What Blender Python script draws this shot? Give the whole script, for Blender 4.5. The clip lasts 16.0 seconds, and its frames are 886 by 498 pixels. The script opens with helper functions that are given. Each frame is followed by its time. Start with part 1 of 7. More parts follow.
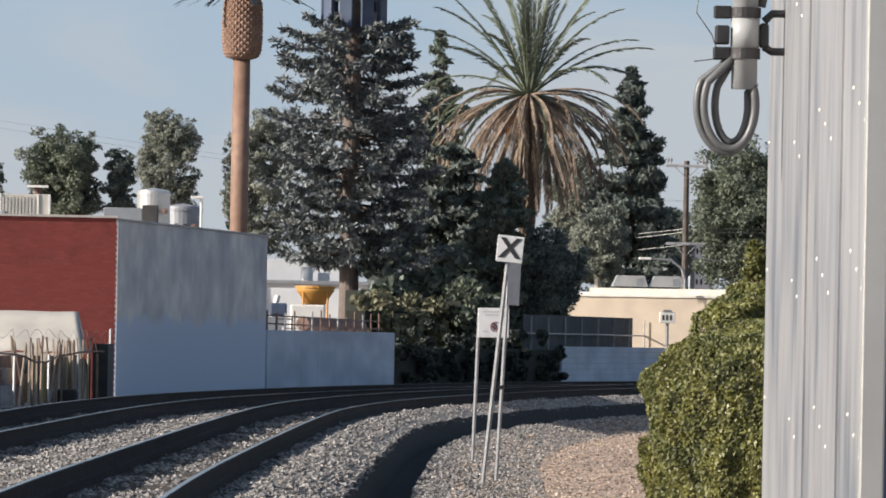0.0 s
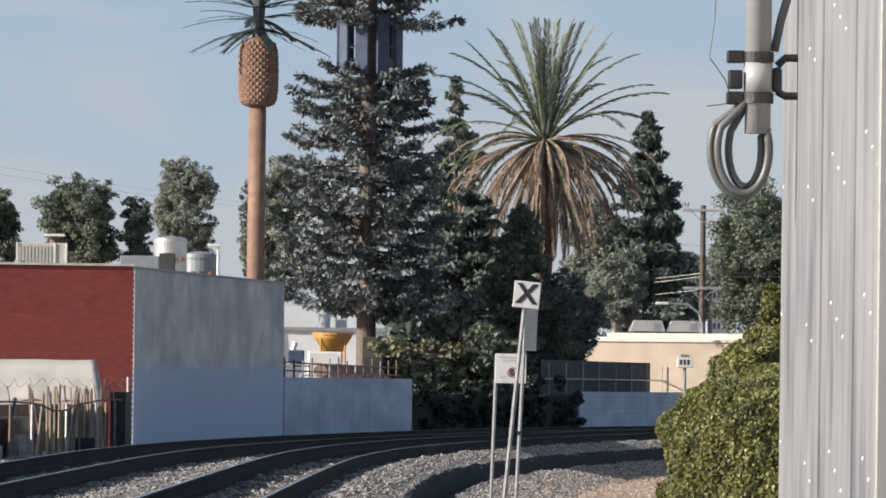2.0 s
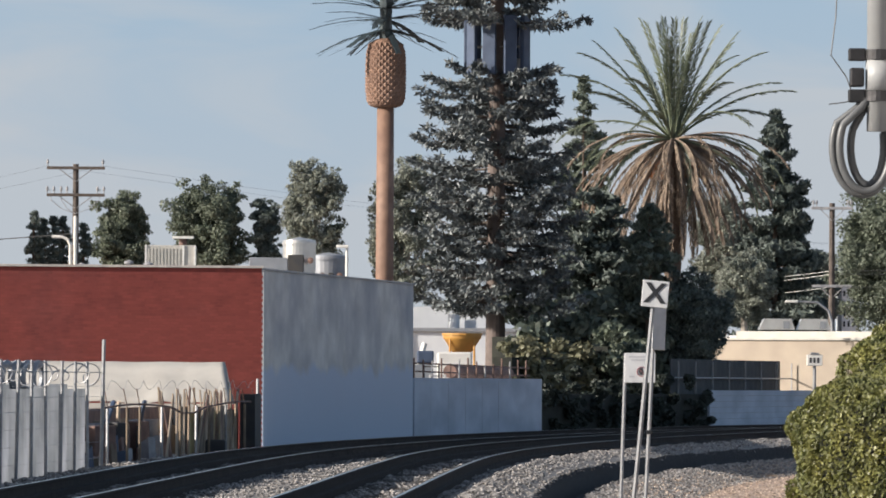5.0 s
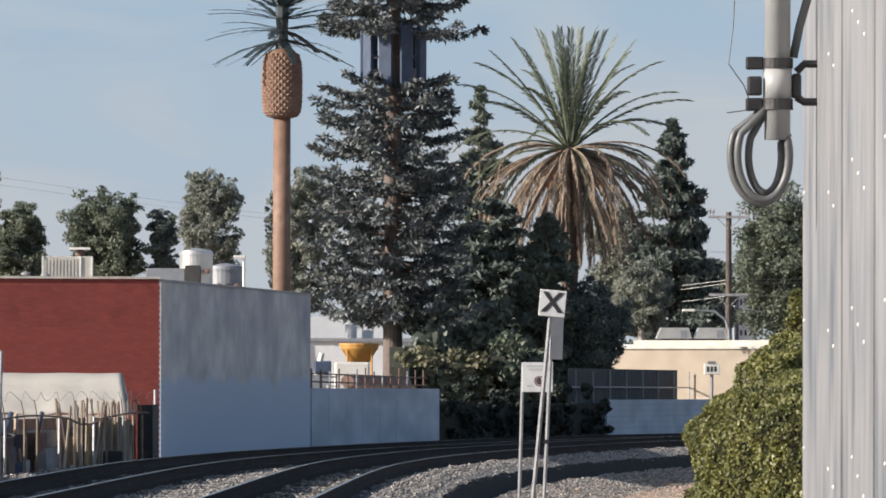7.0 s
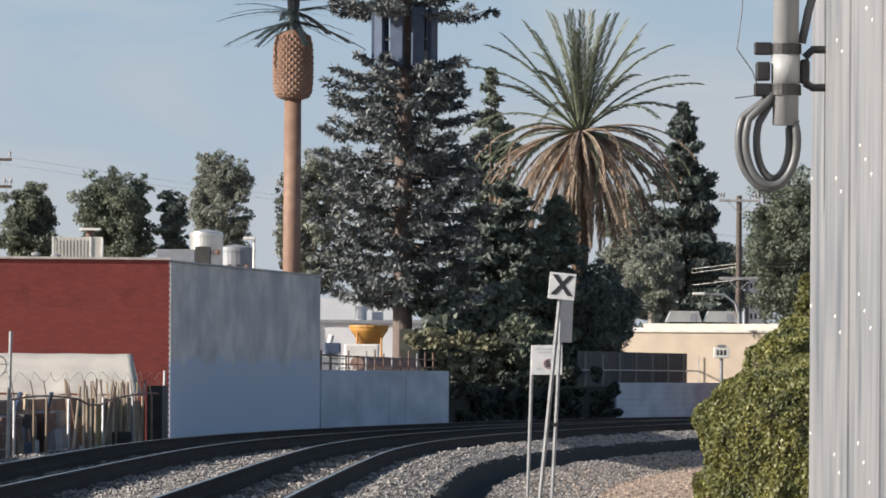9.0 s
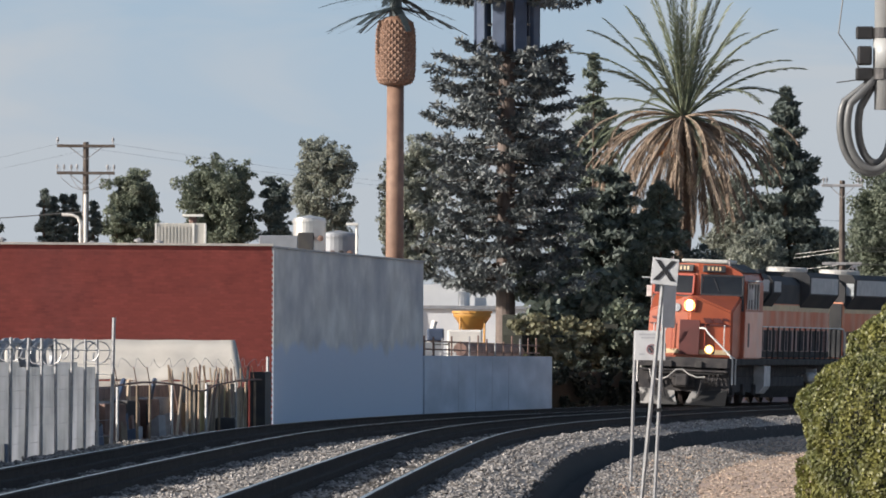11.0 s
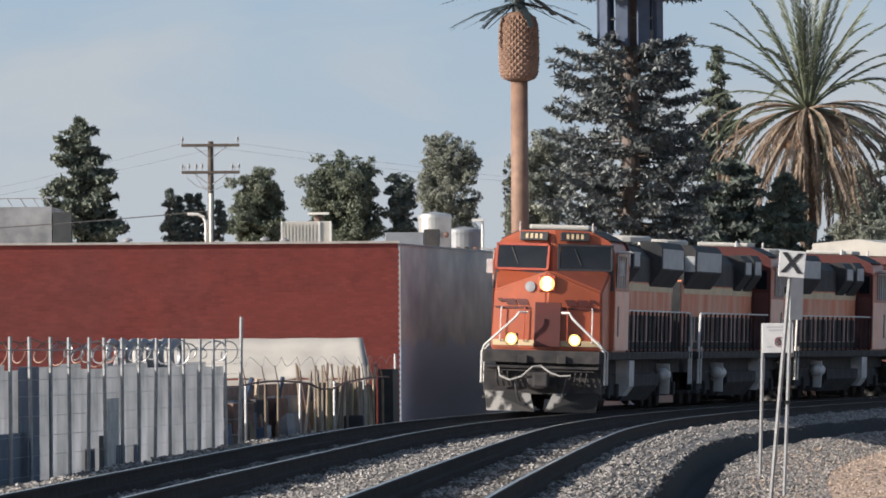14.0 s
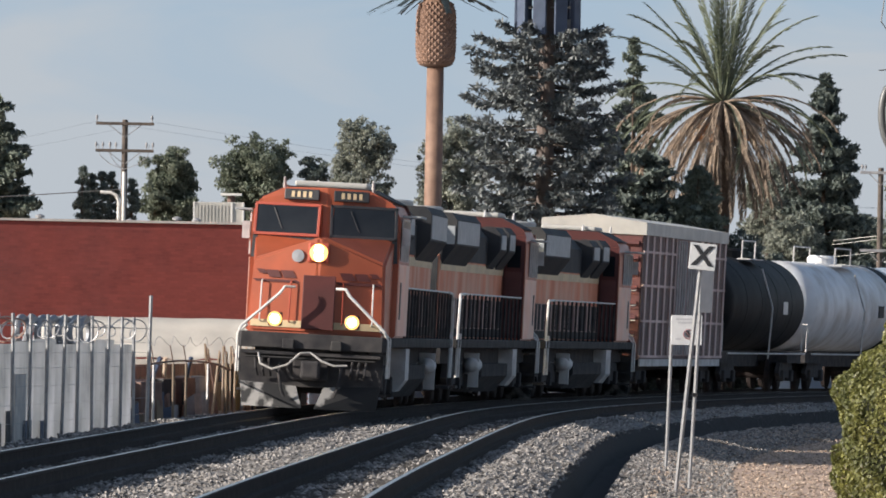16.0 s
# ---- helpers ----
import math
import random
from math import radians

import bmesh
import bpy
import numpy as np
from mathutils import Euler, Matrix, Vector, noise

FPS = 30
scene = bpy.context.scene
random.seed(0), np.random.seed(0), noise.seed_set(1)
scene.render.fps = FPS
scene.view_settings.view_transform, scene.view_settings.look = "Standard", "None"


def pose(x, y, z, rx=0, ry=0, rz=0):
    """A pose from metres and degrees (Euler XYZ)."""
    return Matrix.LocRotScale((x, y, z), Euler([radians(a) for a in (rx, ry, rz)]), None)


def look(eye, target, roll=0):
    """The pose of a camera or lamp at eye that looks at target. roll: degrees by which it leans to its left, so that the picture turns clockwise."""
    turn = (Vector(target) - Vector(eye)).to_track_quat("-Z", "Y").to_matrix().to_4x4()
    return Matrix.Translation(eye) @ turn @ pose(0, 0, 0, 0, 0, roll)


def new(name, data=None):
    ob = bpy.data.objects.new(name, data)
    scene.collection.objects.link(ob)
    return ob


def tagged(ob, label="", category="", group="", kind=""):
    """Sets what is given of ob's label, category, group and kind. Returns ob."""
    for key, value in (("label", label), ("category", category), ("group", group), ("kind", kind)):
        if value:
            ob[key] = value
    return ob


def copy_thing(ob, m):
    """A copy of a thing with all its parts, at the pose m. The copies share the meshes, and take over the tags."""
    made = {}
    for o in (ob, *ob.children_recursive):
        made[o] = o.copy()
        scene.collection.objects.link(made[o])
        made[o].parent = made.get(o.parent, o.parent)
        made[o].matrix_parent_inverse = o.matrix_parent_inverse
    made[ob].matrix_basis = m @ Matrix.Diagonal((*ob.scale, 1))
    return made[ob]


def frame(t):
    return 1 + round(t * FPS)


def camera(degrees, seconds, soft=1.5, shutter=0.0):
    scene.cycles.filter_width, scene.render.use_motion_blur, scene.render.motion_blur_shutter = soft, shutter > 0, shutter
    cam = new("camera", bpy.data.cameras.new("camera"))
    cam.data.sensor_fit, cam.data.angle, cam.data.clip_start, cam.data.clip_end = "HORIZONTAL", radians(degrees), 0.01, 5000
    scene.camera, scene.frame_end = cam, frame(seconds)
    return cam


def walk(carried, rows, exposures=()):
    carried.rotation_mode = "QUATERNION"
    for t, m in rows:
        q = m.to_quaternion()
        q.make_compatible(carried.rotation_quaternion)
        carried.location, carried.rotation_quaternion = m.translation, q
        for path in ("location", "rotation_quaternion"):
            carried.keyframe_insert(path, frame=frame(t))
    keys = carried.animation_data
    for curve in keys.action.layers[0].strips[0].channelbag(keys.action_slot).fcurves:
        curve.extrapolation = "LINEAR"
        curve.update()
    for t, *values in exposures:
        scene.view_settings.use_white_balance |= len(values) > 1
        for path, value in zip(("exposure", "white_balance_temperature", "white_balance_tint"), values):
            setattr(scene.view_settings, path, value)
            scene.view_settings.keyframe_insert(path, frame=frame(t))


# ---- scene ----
# camera: eye side shift and height, turn to the right, tilt and lean in degrees
def shot(x, z, turn, tilt, lean):
    return pose(x, 0, z, 90 + tilt, 0, -turn) @ pose(0, 0, 0, 0, 0, lean)


cam = camera(6.106, 16.0, soft=1.75)
PATH = [
    (0.0, -0.0194, 1.4940, 1.6393, 0.5956, 1.100),
    (0.5, -0.0213, 1.5038, 1.6853, 0.6028, 0.981),
    (1.0, -0.0157, 1.5034, 1.6761, 0.8764, 1.115),
    (1.5, -0.0114, 1.4958, 1.5691, 0.9110, 0.981),
    (2.0, -0.0105, 1.4955, 1.5158, 0.9111, 0.734),
    (2.5, 0.0008, 1.4968, 1.4202, 0.9035, 0.762),
    (3.0, 0.0019, 1.4937, 1.2587, 0.8859, 0.877),
    (3.5, 0.0049, 1.5005, 0.7986, 0.8579, 0.951),
    (3.7, 0.0023, 1.5011, 0.4969, 0.8413, 0.758),
    (5.8, 0.0148, 1.4951, 0.9270, 0.9672, 0.024),
    (6.0, 0.0137, 1.4959, 1.0997, 0.9781, 0.075),
    (6.5, 0.0090, 1.4987, 1.2388, 0.9794, 0.177),
    (7.0, 0.0057, 1.4959, 1.3348, 0.9756, 0.130),
    (7.5, 0.0094, 1.4977, 1.4131, 0.9292, 0.544),
    (8.0, 0.0130, 1.4985, 1.3460, 0.8931, 0.421),
    (10.3, 0.0201, 1.5062, 1.0879, 0.7802, 0.477),
    (10.5, 0.0268, 1.5010, 0.9369, 0.7648, 0.386),
    (11.0, 0.0189, 1.5001, 0.5530, 0.7488, 0.296),
    (11.5, 0.0326, 1.4982, 0.2074, 0.7308, 0.155),
    (12.0, 0.0076, 1.5108, 0.1112, 0.7267, -0.233),
    (12.5, 0.0002, 1.5000, 0.0001, 0.7327, 0.020),
    (13.0, 0.0148, 1.5024, -0.1429, 0.7270, -0.052),
    (13.5, -0.0080, 1.5019, -0.2777, 0.7080, -0.376),
    (14.0, -0.0049, 1.5134, -0.3099, 0.7166, -0.414),
    (14.5, 0.0045, 1.5038, -0.0427, 0.7290, -0.188),
    (15.0, 0.0063, 1.5004, 0.2423, 0.7227, 0.257),
    (15.5, 0.0152, 1.4865, 0.2914, 0.6797, 0.949),
    (16.0, 0.0122, 1.5029, 0.2956, 0.6208, 1.030),
]
walk(cam, [(t, shot(*row)) for t, *row in PATH])

# ---- light ----
SUN = Vector((-0.955, -0.297, 0.0)).normalized()
SUN_UP = radians(21.5)
world = bpy.data.worlds.new("world")
scene.world = world
world.use_nodes = True
wn, wl = world.node_tree.nodes, world.node_tree.links
wn.clear()
sky = wn.new("ShaderNodeTexSky")
sky.sky_type, sky.sun_disc = "NISHITA", False
sky.sun_elevation, sky.sun_rotation = SUN_UP, math.atan2(SUN.x, SUN.y)
sky.air_density, sky.dust_density, sky.ozone_density = 1.0, 2.2, 1.6
# a thin veil of high cloud: blue gaps between pale wisps, paler towards the horizon
coord = wn.new("ShaderNodeTexCoord")
stretch = wn.new("ShaderNodeMapping")
stretch.inputs["Scale"].default_value = (11, 11, 42)
stretch.inputs["Rotation"].default_value = (0, 0.25, 0)
cloud = wn.new("ShaderNodeTexNoise")
cloud.inputs["Scale"].default_value, cloud.inputs["Detail"].default_value = 1.5, 6
cloud.inputs["Distortion"].default_value = 0.6
band = wn.new("ShaderNodeMapRange")
band.inputs["From Min"].default_value, band.inputs["From Max"].default_value = 0.38, 0.66
height = wn.new("ShaderNodeSeparateXYZ")
low = wn.new("ShaderNodeMapRange")
low.inputs["From Min"].default_value, low.inputs["From Max"].default_value = 0.012, 0.055
low.inputs["To Min"].default_value, low.inputs["To Max"].default_value = 0.85, 0.0
whiter = wn.new("ShaderNodeMath")
whiter.operation, whiter.use_clamp = "ADD", True
tint = wn.new("ShaderNodeMix")
tint.data_type = "RGBA"
tint.inputs[6].default_value = (2.58, 3.64, 4.76, 1)
tint.inputs[7].default_value = (3.78, 4.14, 4.58, 1)
veil = wn.new("ShaderNodeMix")
veil.data_type = "RGBA"
back = wn.new("ShaderNodeBackground")
back.inputs["Strength"].default_value = 0.094
# the veil thins out overhead
thin_out = wn.new("ShaderNodeMapRange")
thin_out.inputs["From Min"].default_value, thin_out.inputs["From Max"].default_value = 0.10, 0.24
thin_out.inputs["To Min"].default_value, thin_out.inputs["To Max"].default_value = 0.94, 0.06
wl.new(coord.outputs["Generated"], stretch.inputs["Vector"])
wl.new(stretch.outputs[0], cloud.inputs["Vector"])
wl.new(cloud.outputs["Fac"], band.inputs["Value"])
wl.new(coord.outputs["Generated"], height.inputs[0])
wl.new(height.outputs["Z"], low.inputs["Value"])
wl.new(height.outputs["Z"], thin_out.inputs["Value"])
wl.new(band.outputs[0], whiter.inputs[0])
wl.new(low.outputs[0], whiter.inputs[1])
wl.new(whiter.outputs[0], tint.inputs[0])
wl.new(tint.outputs[2], veil.inputs[7])
wl.new(thin_out.outputs[0], veil.inputs[0])
wl.new(sky.outputs[0], veil.inputs[6])
wl.new(veil.outputs[2], back.inputs["Color"])
wl.new(back.outputs[0], wn.new("ShaderNodeOutputWorld").inputs["Surface"])
sun = new("sun", bpy.data.lights.new("sun", "SUN"))
sun.data.energy, sun.data.angle, sun.data.color = 5.0, radians(0.6), (1.0, 0.925, 0.84)
sun.matrix_basis = look(Vector((SUN.x, SUN.y, math.tan(SUN_UP))) * 60, (0, 0, 0))
scene.view_settings.exposure = 0.54


# ---- materials ----
def surf(name, a, b=None, scale=3.0, rough=0.7, metal=0.0, bump=0.15, grain=40.0, c=None, cscale=0.5, stretch=(1, 1, 1),
         island=0.0, rand=0.0, lo=0.35, hi=0.65, spec=0.5, thin=0.0):
    """Colour a with patches of b at one scale and stains of c at a larger one, fine relief, and a spread from piece to piece."""
    m = bpy.data.materials.new(name)
    m.use_nodes = True
    n, l = m.node_tree.nodes, m.node_tree.links
    p = n["Principled BSDF"]
    p.inputs["Roughness"].default_value, p.inputs["Metallic"].default_value = rough, metal
    p.inputs["Specular IOR Level"].default_value = spec
    tc = n.new("ShaderNodeTexCoord")
    mp = n.new("ShaderNodeMapping")
    mp.inputs["Scale"].default_value = stretch
    l.new(tc.outputs["Object"], mp.inputs["Vector"])

    def patches(sc, low, high, detail=6):
        t = n.new("ShaderNodeTexNoise")
        t.inputs["Scale"].default_value, t.inputs["Detail"].default_value = sc, detail
        l.new(mp.outputs[0], t.inputs["Vector"])
        r = n.new("ShaderNodeMapRange")
        r.inputs["From Min"].default_value, r.inputs["From Max"].default_value = low, high
        l.new(t.outputs["Fac"], r.inputs["Value"])
        return t, r

    def blend(fac, x, y, kind="MIX"):
        k = n.new("ShaderNodeMix")
        k.data_type, k.blend_type = "RGBA", kind
        for socket, v in ((k.inputs[0], fac), (k.inputs[6], x), (k.inputs[7], y)):
            if hasattr(v, "is_linked"):
                l.new(v, socket)
            elif isinstance(v, tuple):
                socket.default_value = (*v, 1)
            else:
                socket.default_value = v
        return k.outputs[2]

    t1, r1 = patches(scale, lo, hi)
    col = blend(r1.outputs[0], a, b or tuple(x * 0.75 for x in a))
    if c:
        t2, r2 = patches(cscale, 0.42, 0.72, 8)
        col = blend(r2.outputs[0], col, c)
    if island or rand:
        src = n.new("ShaderNodeNewGeometry").outputs["Random Per Island"] if island else n.new("ShaderNodeObjectInfo").outputs["Random"]
        mr = n.new("ShaderNodeMapRange")
        mr.inputs["To Min"].default_value, mr.inputs["To Max"].default_value = 1 - (island or rand), 1 + (island or rand)
        l.new(src, mr.inputs["Value"])
        hsv = n.new("ShaderNodeHueSaturation")
        l.new(mr.outputs[0], hsv.inputs["Value"])
        l.new(col, hsv.inputs["Color"])
        col = hsv.outputs[0]
    l.new(col, p.inputs["Base Color"])
    if bump:
        g, _ = patches(grain, 0, 1, 4)
        bp = n.new("ShaderNodeBump")
        bp.inputs["Strength"].default_value, bp.inputs["Distance"].default_value = bump, 0.02
        l.new(g.outputs["Fac"], bp.inputs["Height"])
        l.new(bp.outputs[0], p.inputs["Normal"])
    rr = n.new("ShaderNodeMapRange")
    rr.inputs["To Min"].default_value, rr.inputs["To Max"].default_value = max(rough - 0.12, 0.02), min(rough + 0.12, 1)
    l.new(t1.outputs["Fac"], rr.inputs["Value"])
    l.new(rr.outputs[0], p.inputs["Roughness"])
    if thin:
        tr = n.new("ShaderNodeBsdfTranslucent")
        l.new(col, tr.inputs["Color"])
        mx = n.new("ShaderNodeMixShader")
        mx.inputs[0].default_value = thin
        l.new(p.outputs[0], mx.inputs[1])
        l.new(tr.outputs[0], mx.inputs[2])
        l.new(mx.outputs[0], n["Material Output"].inputs["Surface"])
    return m


def glow(name, color, strength):
    m = bpy.data.materials.new(name)
    m.use_nodes = True
    p = m.node_tree.nodes["Principled BSDF"]
    p.inputs["Base Color"].default_value = (*(0.5 * v for v in color), 1)
    p.inputs["Emission Color"].default_value = (*color, 1)
    p.inputs["Emission Strength"].default_value = strength
    return m


BALLAST = surf("ballast", (0.20, 0.19, 0.18), (0.10, 0.095, 0.092), 9, 0.95, bump=0.9, grain=14, c=(0.24, 0.215, 0.19), cscale=0.4)
STONE = surf("ballast_stone", (0.34, 0.312, 0.288), (0.11, 0.106, 0.102), 11, 0.95, bump=0.3, island=0.5)
DIRT_STONE = surf("dirt_stone", (0.50, 0.40, 0.31), (0.26, 0.19, 0.15), 11, 0.95, bump=0.3, island=0.5)
DIRT = surf("dirt", (0.46, 0.34, 0.25), (0.34, 0.245, 0.185), 3, 0.97, bump=0.8, grain=18, c=(0.30, 0.22, 0.18), cscale=0.3)
# near-black soil colour that carries the shadow below the ballast crest
DITCH_SHADE = surf("cinder_soil", (0.045, 0.043, 0.045), (0.025, 0.024, 0.026), 6, 0.97, bump=0.6, spec=0.2)
VERGE = surf("trodden_gravel", (0.30, 0.25, 0.205), (0.19, 0.16, 0.135), 5, 0.97, bump=0.8, grain=18, c=(0.36, 0.26, 0.19), cscale=0.3)
RUST = surf("rusty_steel", (0.032, 0.022, 0.020), (0.016, 0.013, 0.013), 5, 0.85, 0.0, 0.3, spec=0.2)
RAIL_TOP = surf("polished_rail", (0.55, 0.54, 0.53), (0.42, 0.40, 0.38), 8, 0.30, 1.0, 0.05)
TIE = surf("creosoted_wood", (0.05, 0.042, 0.036), (0.09, 0.08, 0.07), 6, 0.9, bump=0.5, rand=0.25)
BRICK = surf("red_painted_brick", (0.29, 0.062, 0.048), (0.23, 0.050, 0.041), 2.2, 0.85, bump=0.3, c=(0.20, 0.060, 0.054), cscale=0.35, island=0.10)
BRICK_PIECE = surf("red_brick_piece", (0.29, 0.062, 0.048), (0.23, 0.050, 0.041), 2.2, 0.85, bump=0.3, rand=0.10)
MORTAR = surf("red_mortar", (0.285, 0.063, 0.049), (0.24, 0.054, 0.044), 6, 0.95, bump=0.3)
COPING = surf("pale_coping", (0.62, 0.56, 0.50), (0.48, 0.43, 0.39), 3, 0.8)
ROOFING = surf("grey_roofing", (0.35, 0.34, 0.33), (0.25, 0.25, 0.25), 1.5, 0.9)
BLUEWALL = surf("pale_blue_wall", (0.52, 0.57, 0.65), (0.42, 0.47, 0.55), 1.6, 0.85, bump=0.3, c=(0.33, 0.37, 0.44), cscale=1.1, stretch=(1, 0.16, 0.8))
BARK = surf("bark", (0.13, 0.09, 0.065), (0.08, 0.055, 0.04), 7, 0.95, bump=0.8, grain=20)
PALE_BARK = surf("pale_bark", (0.42, 0.38, 0.33), (0.28, 0.24, 0.2), 3, 0.9, bump=0.3)
PINE_MAST = surf("dull_brown_mast", (0.15, 0.115, 0.10), (0.11, 0.085, 0.075), 3, 0.75, bump=0.3)
BROWN_POLE = surf("brown_painted_steel", (0.27, 0.165, 0.115), (0.20, 0.12, 0.085), 3, 0.7, bump=0.3, c=(0.17, 0.095, 0.065), cscale=0.8)
LEAF = surf("olive_leaf", (0.16, 0.182, 0.13), (0.10, 0.12, 0.085), 1.5, 0.6, bump=0, island=0.45, thin=0.25)
LEAF_GREY = surf("grey_green_leaf", (0.25, 0.265, 0.22), (0.17, 0.185, 0.15), 1.2, 0.6, bump=0, island=0.45, thin=0.25)
LEAF_DARK = surf("dark_leaf", (0.125, 0.15, 0.13), (0.085, 0.105, 0.095), 1.5, 0.65, bump=0, island=0.45, thin=0.2)
LEAF_PINE = surf("pine_needles", (0.15, 0.175, 0.135), (0.10, 0.122, 0.098), 1.5, 0.65, bump=0, island=0.4, thin=0.2)
LEAF_BUSH = surf("yellow_green_leaf", (0.21, 0.205, 0.062), (0.10, 0.11, 0.035), 2.0, 0.5, bump=0, island=0.5, thin=0.3)
LEAF_DRY = surf("dry_yellow_leaf", (0.20, 0.19, 0.11), (0.12, 0.12, 0.075), 2.0, 0.6, bump=0, island=0.4, thin=0.25)
PLASTIC_NEEDLE = surf("faux_needles", (0.19, 0.207, 0.207), (0.065, 0.076, 0.078), 1.3, 0.5, bump=0, island=0.45)
FROND = surf("palm_frond", (0.17, 0.19, 0.125), (0.10, 0.12, 0.075), 2.0, 0.5, bump=0, island=0.35, thin=0.2)
FROND_DEAD = surf("dead_frond", (0.33, 0.25, 0.185), (0.15, 0.115, 0.09), 1.6, 0.8, bump=0, island=0.4, thin=0.2)
DATES = surf("date_clusters", (0.55, 0.22, 0.05), (0.4, 0.15, 0.04), 9, 0.7, bump=0.4)
FAUX_FROND = surf("faux_frond", (0.06, 0.08, 0.085), (0.04, 0.055, 0.06), 2, 0.5, bump=0)
GALV = surf("galvanised_steel", (0.36, 0.36, 0.36), (0.27, 0.27, 0.28), 8, 0.5, 0.6, 0.1)
SIGN_WHITE = surf("sign_white", (0.66, 0.66, 0.66), (0.58, 0.58, 0.58), 6, 0.5, bump=0.03)
SIGN_BACK = surf("sign_bare_metal", (0.45, 0.46, 0.47), (0.40, 0.41, 0.42), 6, 0.5, 0.5, 0.05)
BLACK = surf("black_paint", (0.022, 0.023, 0.027), (0.032, 0.032, 0.036), 6, 0.5, bump=0.05)
RED_INK = surf("red_ink", (0.34, 0.17, 0.18), (0.30, 0.15, 0.16), 6, 0.6, bump=0)
GREY_INK = surf("grey_ink", (0.5, 0.5, 0.52), (0.45, 0.45, 0.47), 6, 0.6, bump=0)
TARP = surf("cream_tarpaulin", (0.50, 0.47, 0.42), (0.42, 0.39, 0.35), 1.5, 0.75, bump=0.2, grain=6)
SHEET = surf("grey_corrugated_sheet", (0.32, 0.332, 0.34), (0.22, 0.233, 0.245), 2.2, 0.6, 0.0, 0.15, c=(0.50, 0.51, 0.54), cscale=0.6, thin=0.24)
BLUE_SHEET = surf("dark_blue_sheet", (0.06, 0.085, 0.14), (0.045, 0.065, 0.11), 2, 0.6)
WOOD = surf("weathered_wood", (0.30, 0.23, 0.16), (0.2, 0.15, 0.11), 4, 0.85, bump=0.4, rand=0.35)
PALE_BOARD = surf("sunbleached_board", (0.50, 0.40, 0.30), (0.38, 0.30, 0.23), 3, 0.85, bump=0.3, rand=0.25)
YELLOW_WOOD = surf("yellow_board", (0.46, 0.35, 0.14), (0.36, 0.27, 0.12), 3, 0.8)
JUNK_DARK = surf("dark_junk", (0.035, 0.035, 0.04), (0.06, 0.055, 0.05), 3, 0.8)
RUSTY_WIRE = surf("rusty_wire", (0.36, 0.22, 0.17), (0.22, 0.13, 0.10), 5, 0.8)
BROWN_JUNK = surf("rusty_junk", (0.24, 0.145, 0.115), (0.13, 0.085, 0.072), 3, 0.85)
GREY_JUNK = surf("grey_junk", (0.35, 0.34, 0.34), (0.22, 0.22, 0.23), 3, 0.7)
HVAC = surf("beige_sheet_metal", (0.50, 0.47, 0.42), (0.42, 0.40, 0.36), 2, 0.6, 0.1)
HVAC_GREY = surf("grey_sheet_metal", (0.30, 0.31, 0.33), (0.24, 0.25, 0.27), 2, 0.55, 0.3)
SILVER = surf("bright_tank_metal", (0.68, 0.66, 0.62), (0.55, 0.53, 0.50), 1.5, 0.35, 0.7, 0.05)
WIRE = surf("cable_black", (0.03, 0.03, 0.032), (0.05, 0.05, 0.05), 5, 0.6, bump=0)
POLE_WOOD = surf("pole_wood", (0.12, 0.095, 0.08), (0.08, 0.065, 0.055), 5, 0.9, bump=0.4)
WHITE_WALL = surf("white_wall", (0.66, 0.67, 0.68), (0.58, 0.59, 0.61), 0.8, 0.8)
BEIGE_WALL = surf("beige_stucco", (0.42, 0.35, 0.275), (0.36, 0.30, 0.24), 1, 0.85, bump=0.2)
DARK_WALL = surf("dark_screen", (0.055, 0.06, 0.065), (0.04, 0.045, 0.05), 1.5, 0.85)
YELLOW = surf("yellow_paint", (0.56, 0.27, 0.06), (0.44, 0.21, 0.05), 2, 0.55, c=(0.45, 0.24, 0.05), cscale=1.2)
CABLE_GREY = surf("grey_cable", (0.115, 0.118, 0.12), (0.08, 0.082, 0.085), 10, 0.42, bump=0.03)
PVC = surf("grey_conduit", (0.36, 0.365, 0.365), (0.29, 0.295, 0.30), 6, 0.5, 0.0, 0.05)
CLAMP = surf("dull_steel_clamp", (0.06, 0.058, 0.06), (0.035, 0.035, 0.037), 12, 0.5, 0.6, 0.1)
# ivy green taken near black to hold the trees' shade
LEAF_IVY_SHADE = surf("ivy_leaf", (0.035, 0.045, 0.034), (0.022, 0.03, 0.024), 1.5, 0.6, bump=0, island=0.4)
# near-black filler colour for the shade deep inside foliage
INNER_SHADE = surf("shaded_stems", (0.018, 0.02, 0.014), (0.012, 0.013, 0.01), 3, 0.95)
BLUE_PANEL = surf("blue_grey_panel_paint", (0.13, 0.165, 0.23), (0.115, 0.15, 0.21), 1.0, 0.6, bump=0.03)
PALE_PLASTIC = surf("pale_plastic", (0.75, 0.72, 0.66), (0.65, 0.62, 0.58), 3, 0.6)


def streaked(name, base, dark, rough, metal):
    """Weathered sheet with long upright streaks."""
    m = surf(name, base, dark, 1.0, rough, metal, 0.04, 30, stretch=(2.6, 2.6, 1.3), lo=0.42, hi=0.62, c=tuple(v * 1.25 for v in base), cscale=0.7)
    return m


ALU = streaked("brushed_aluminium", (0.28, 0.274, 0.275), (0.135, 0.147, 0.168), 0.5, 0.25)


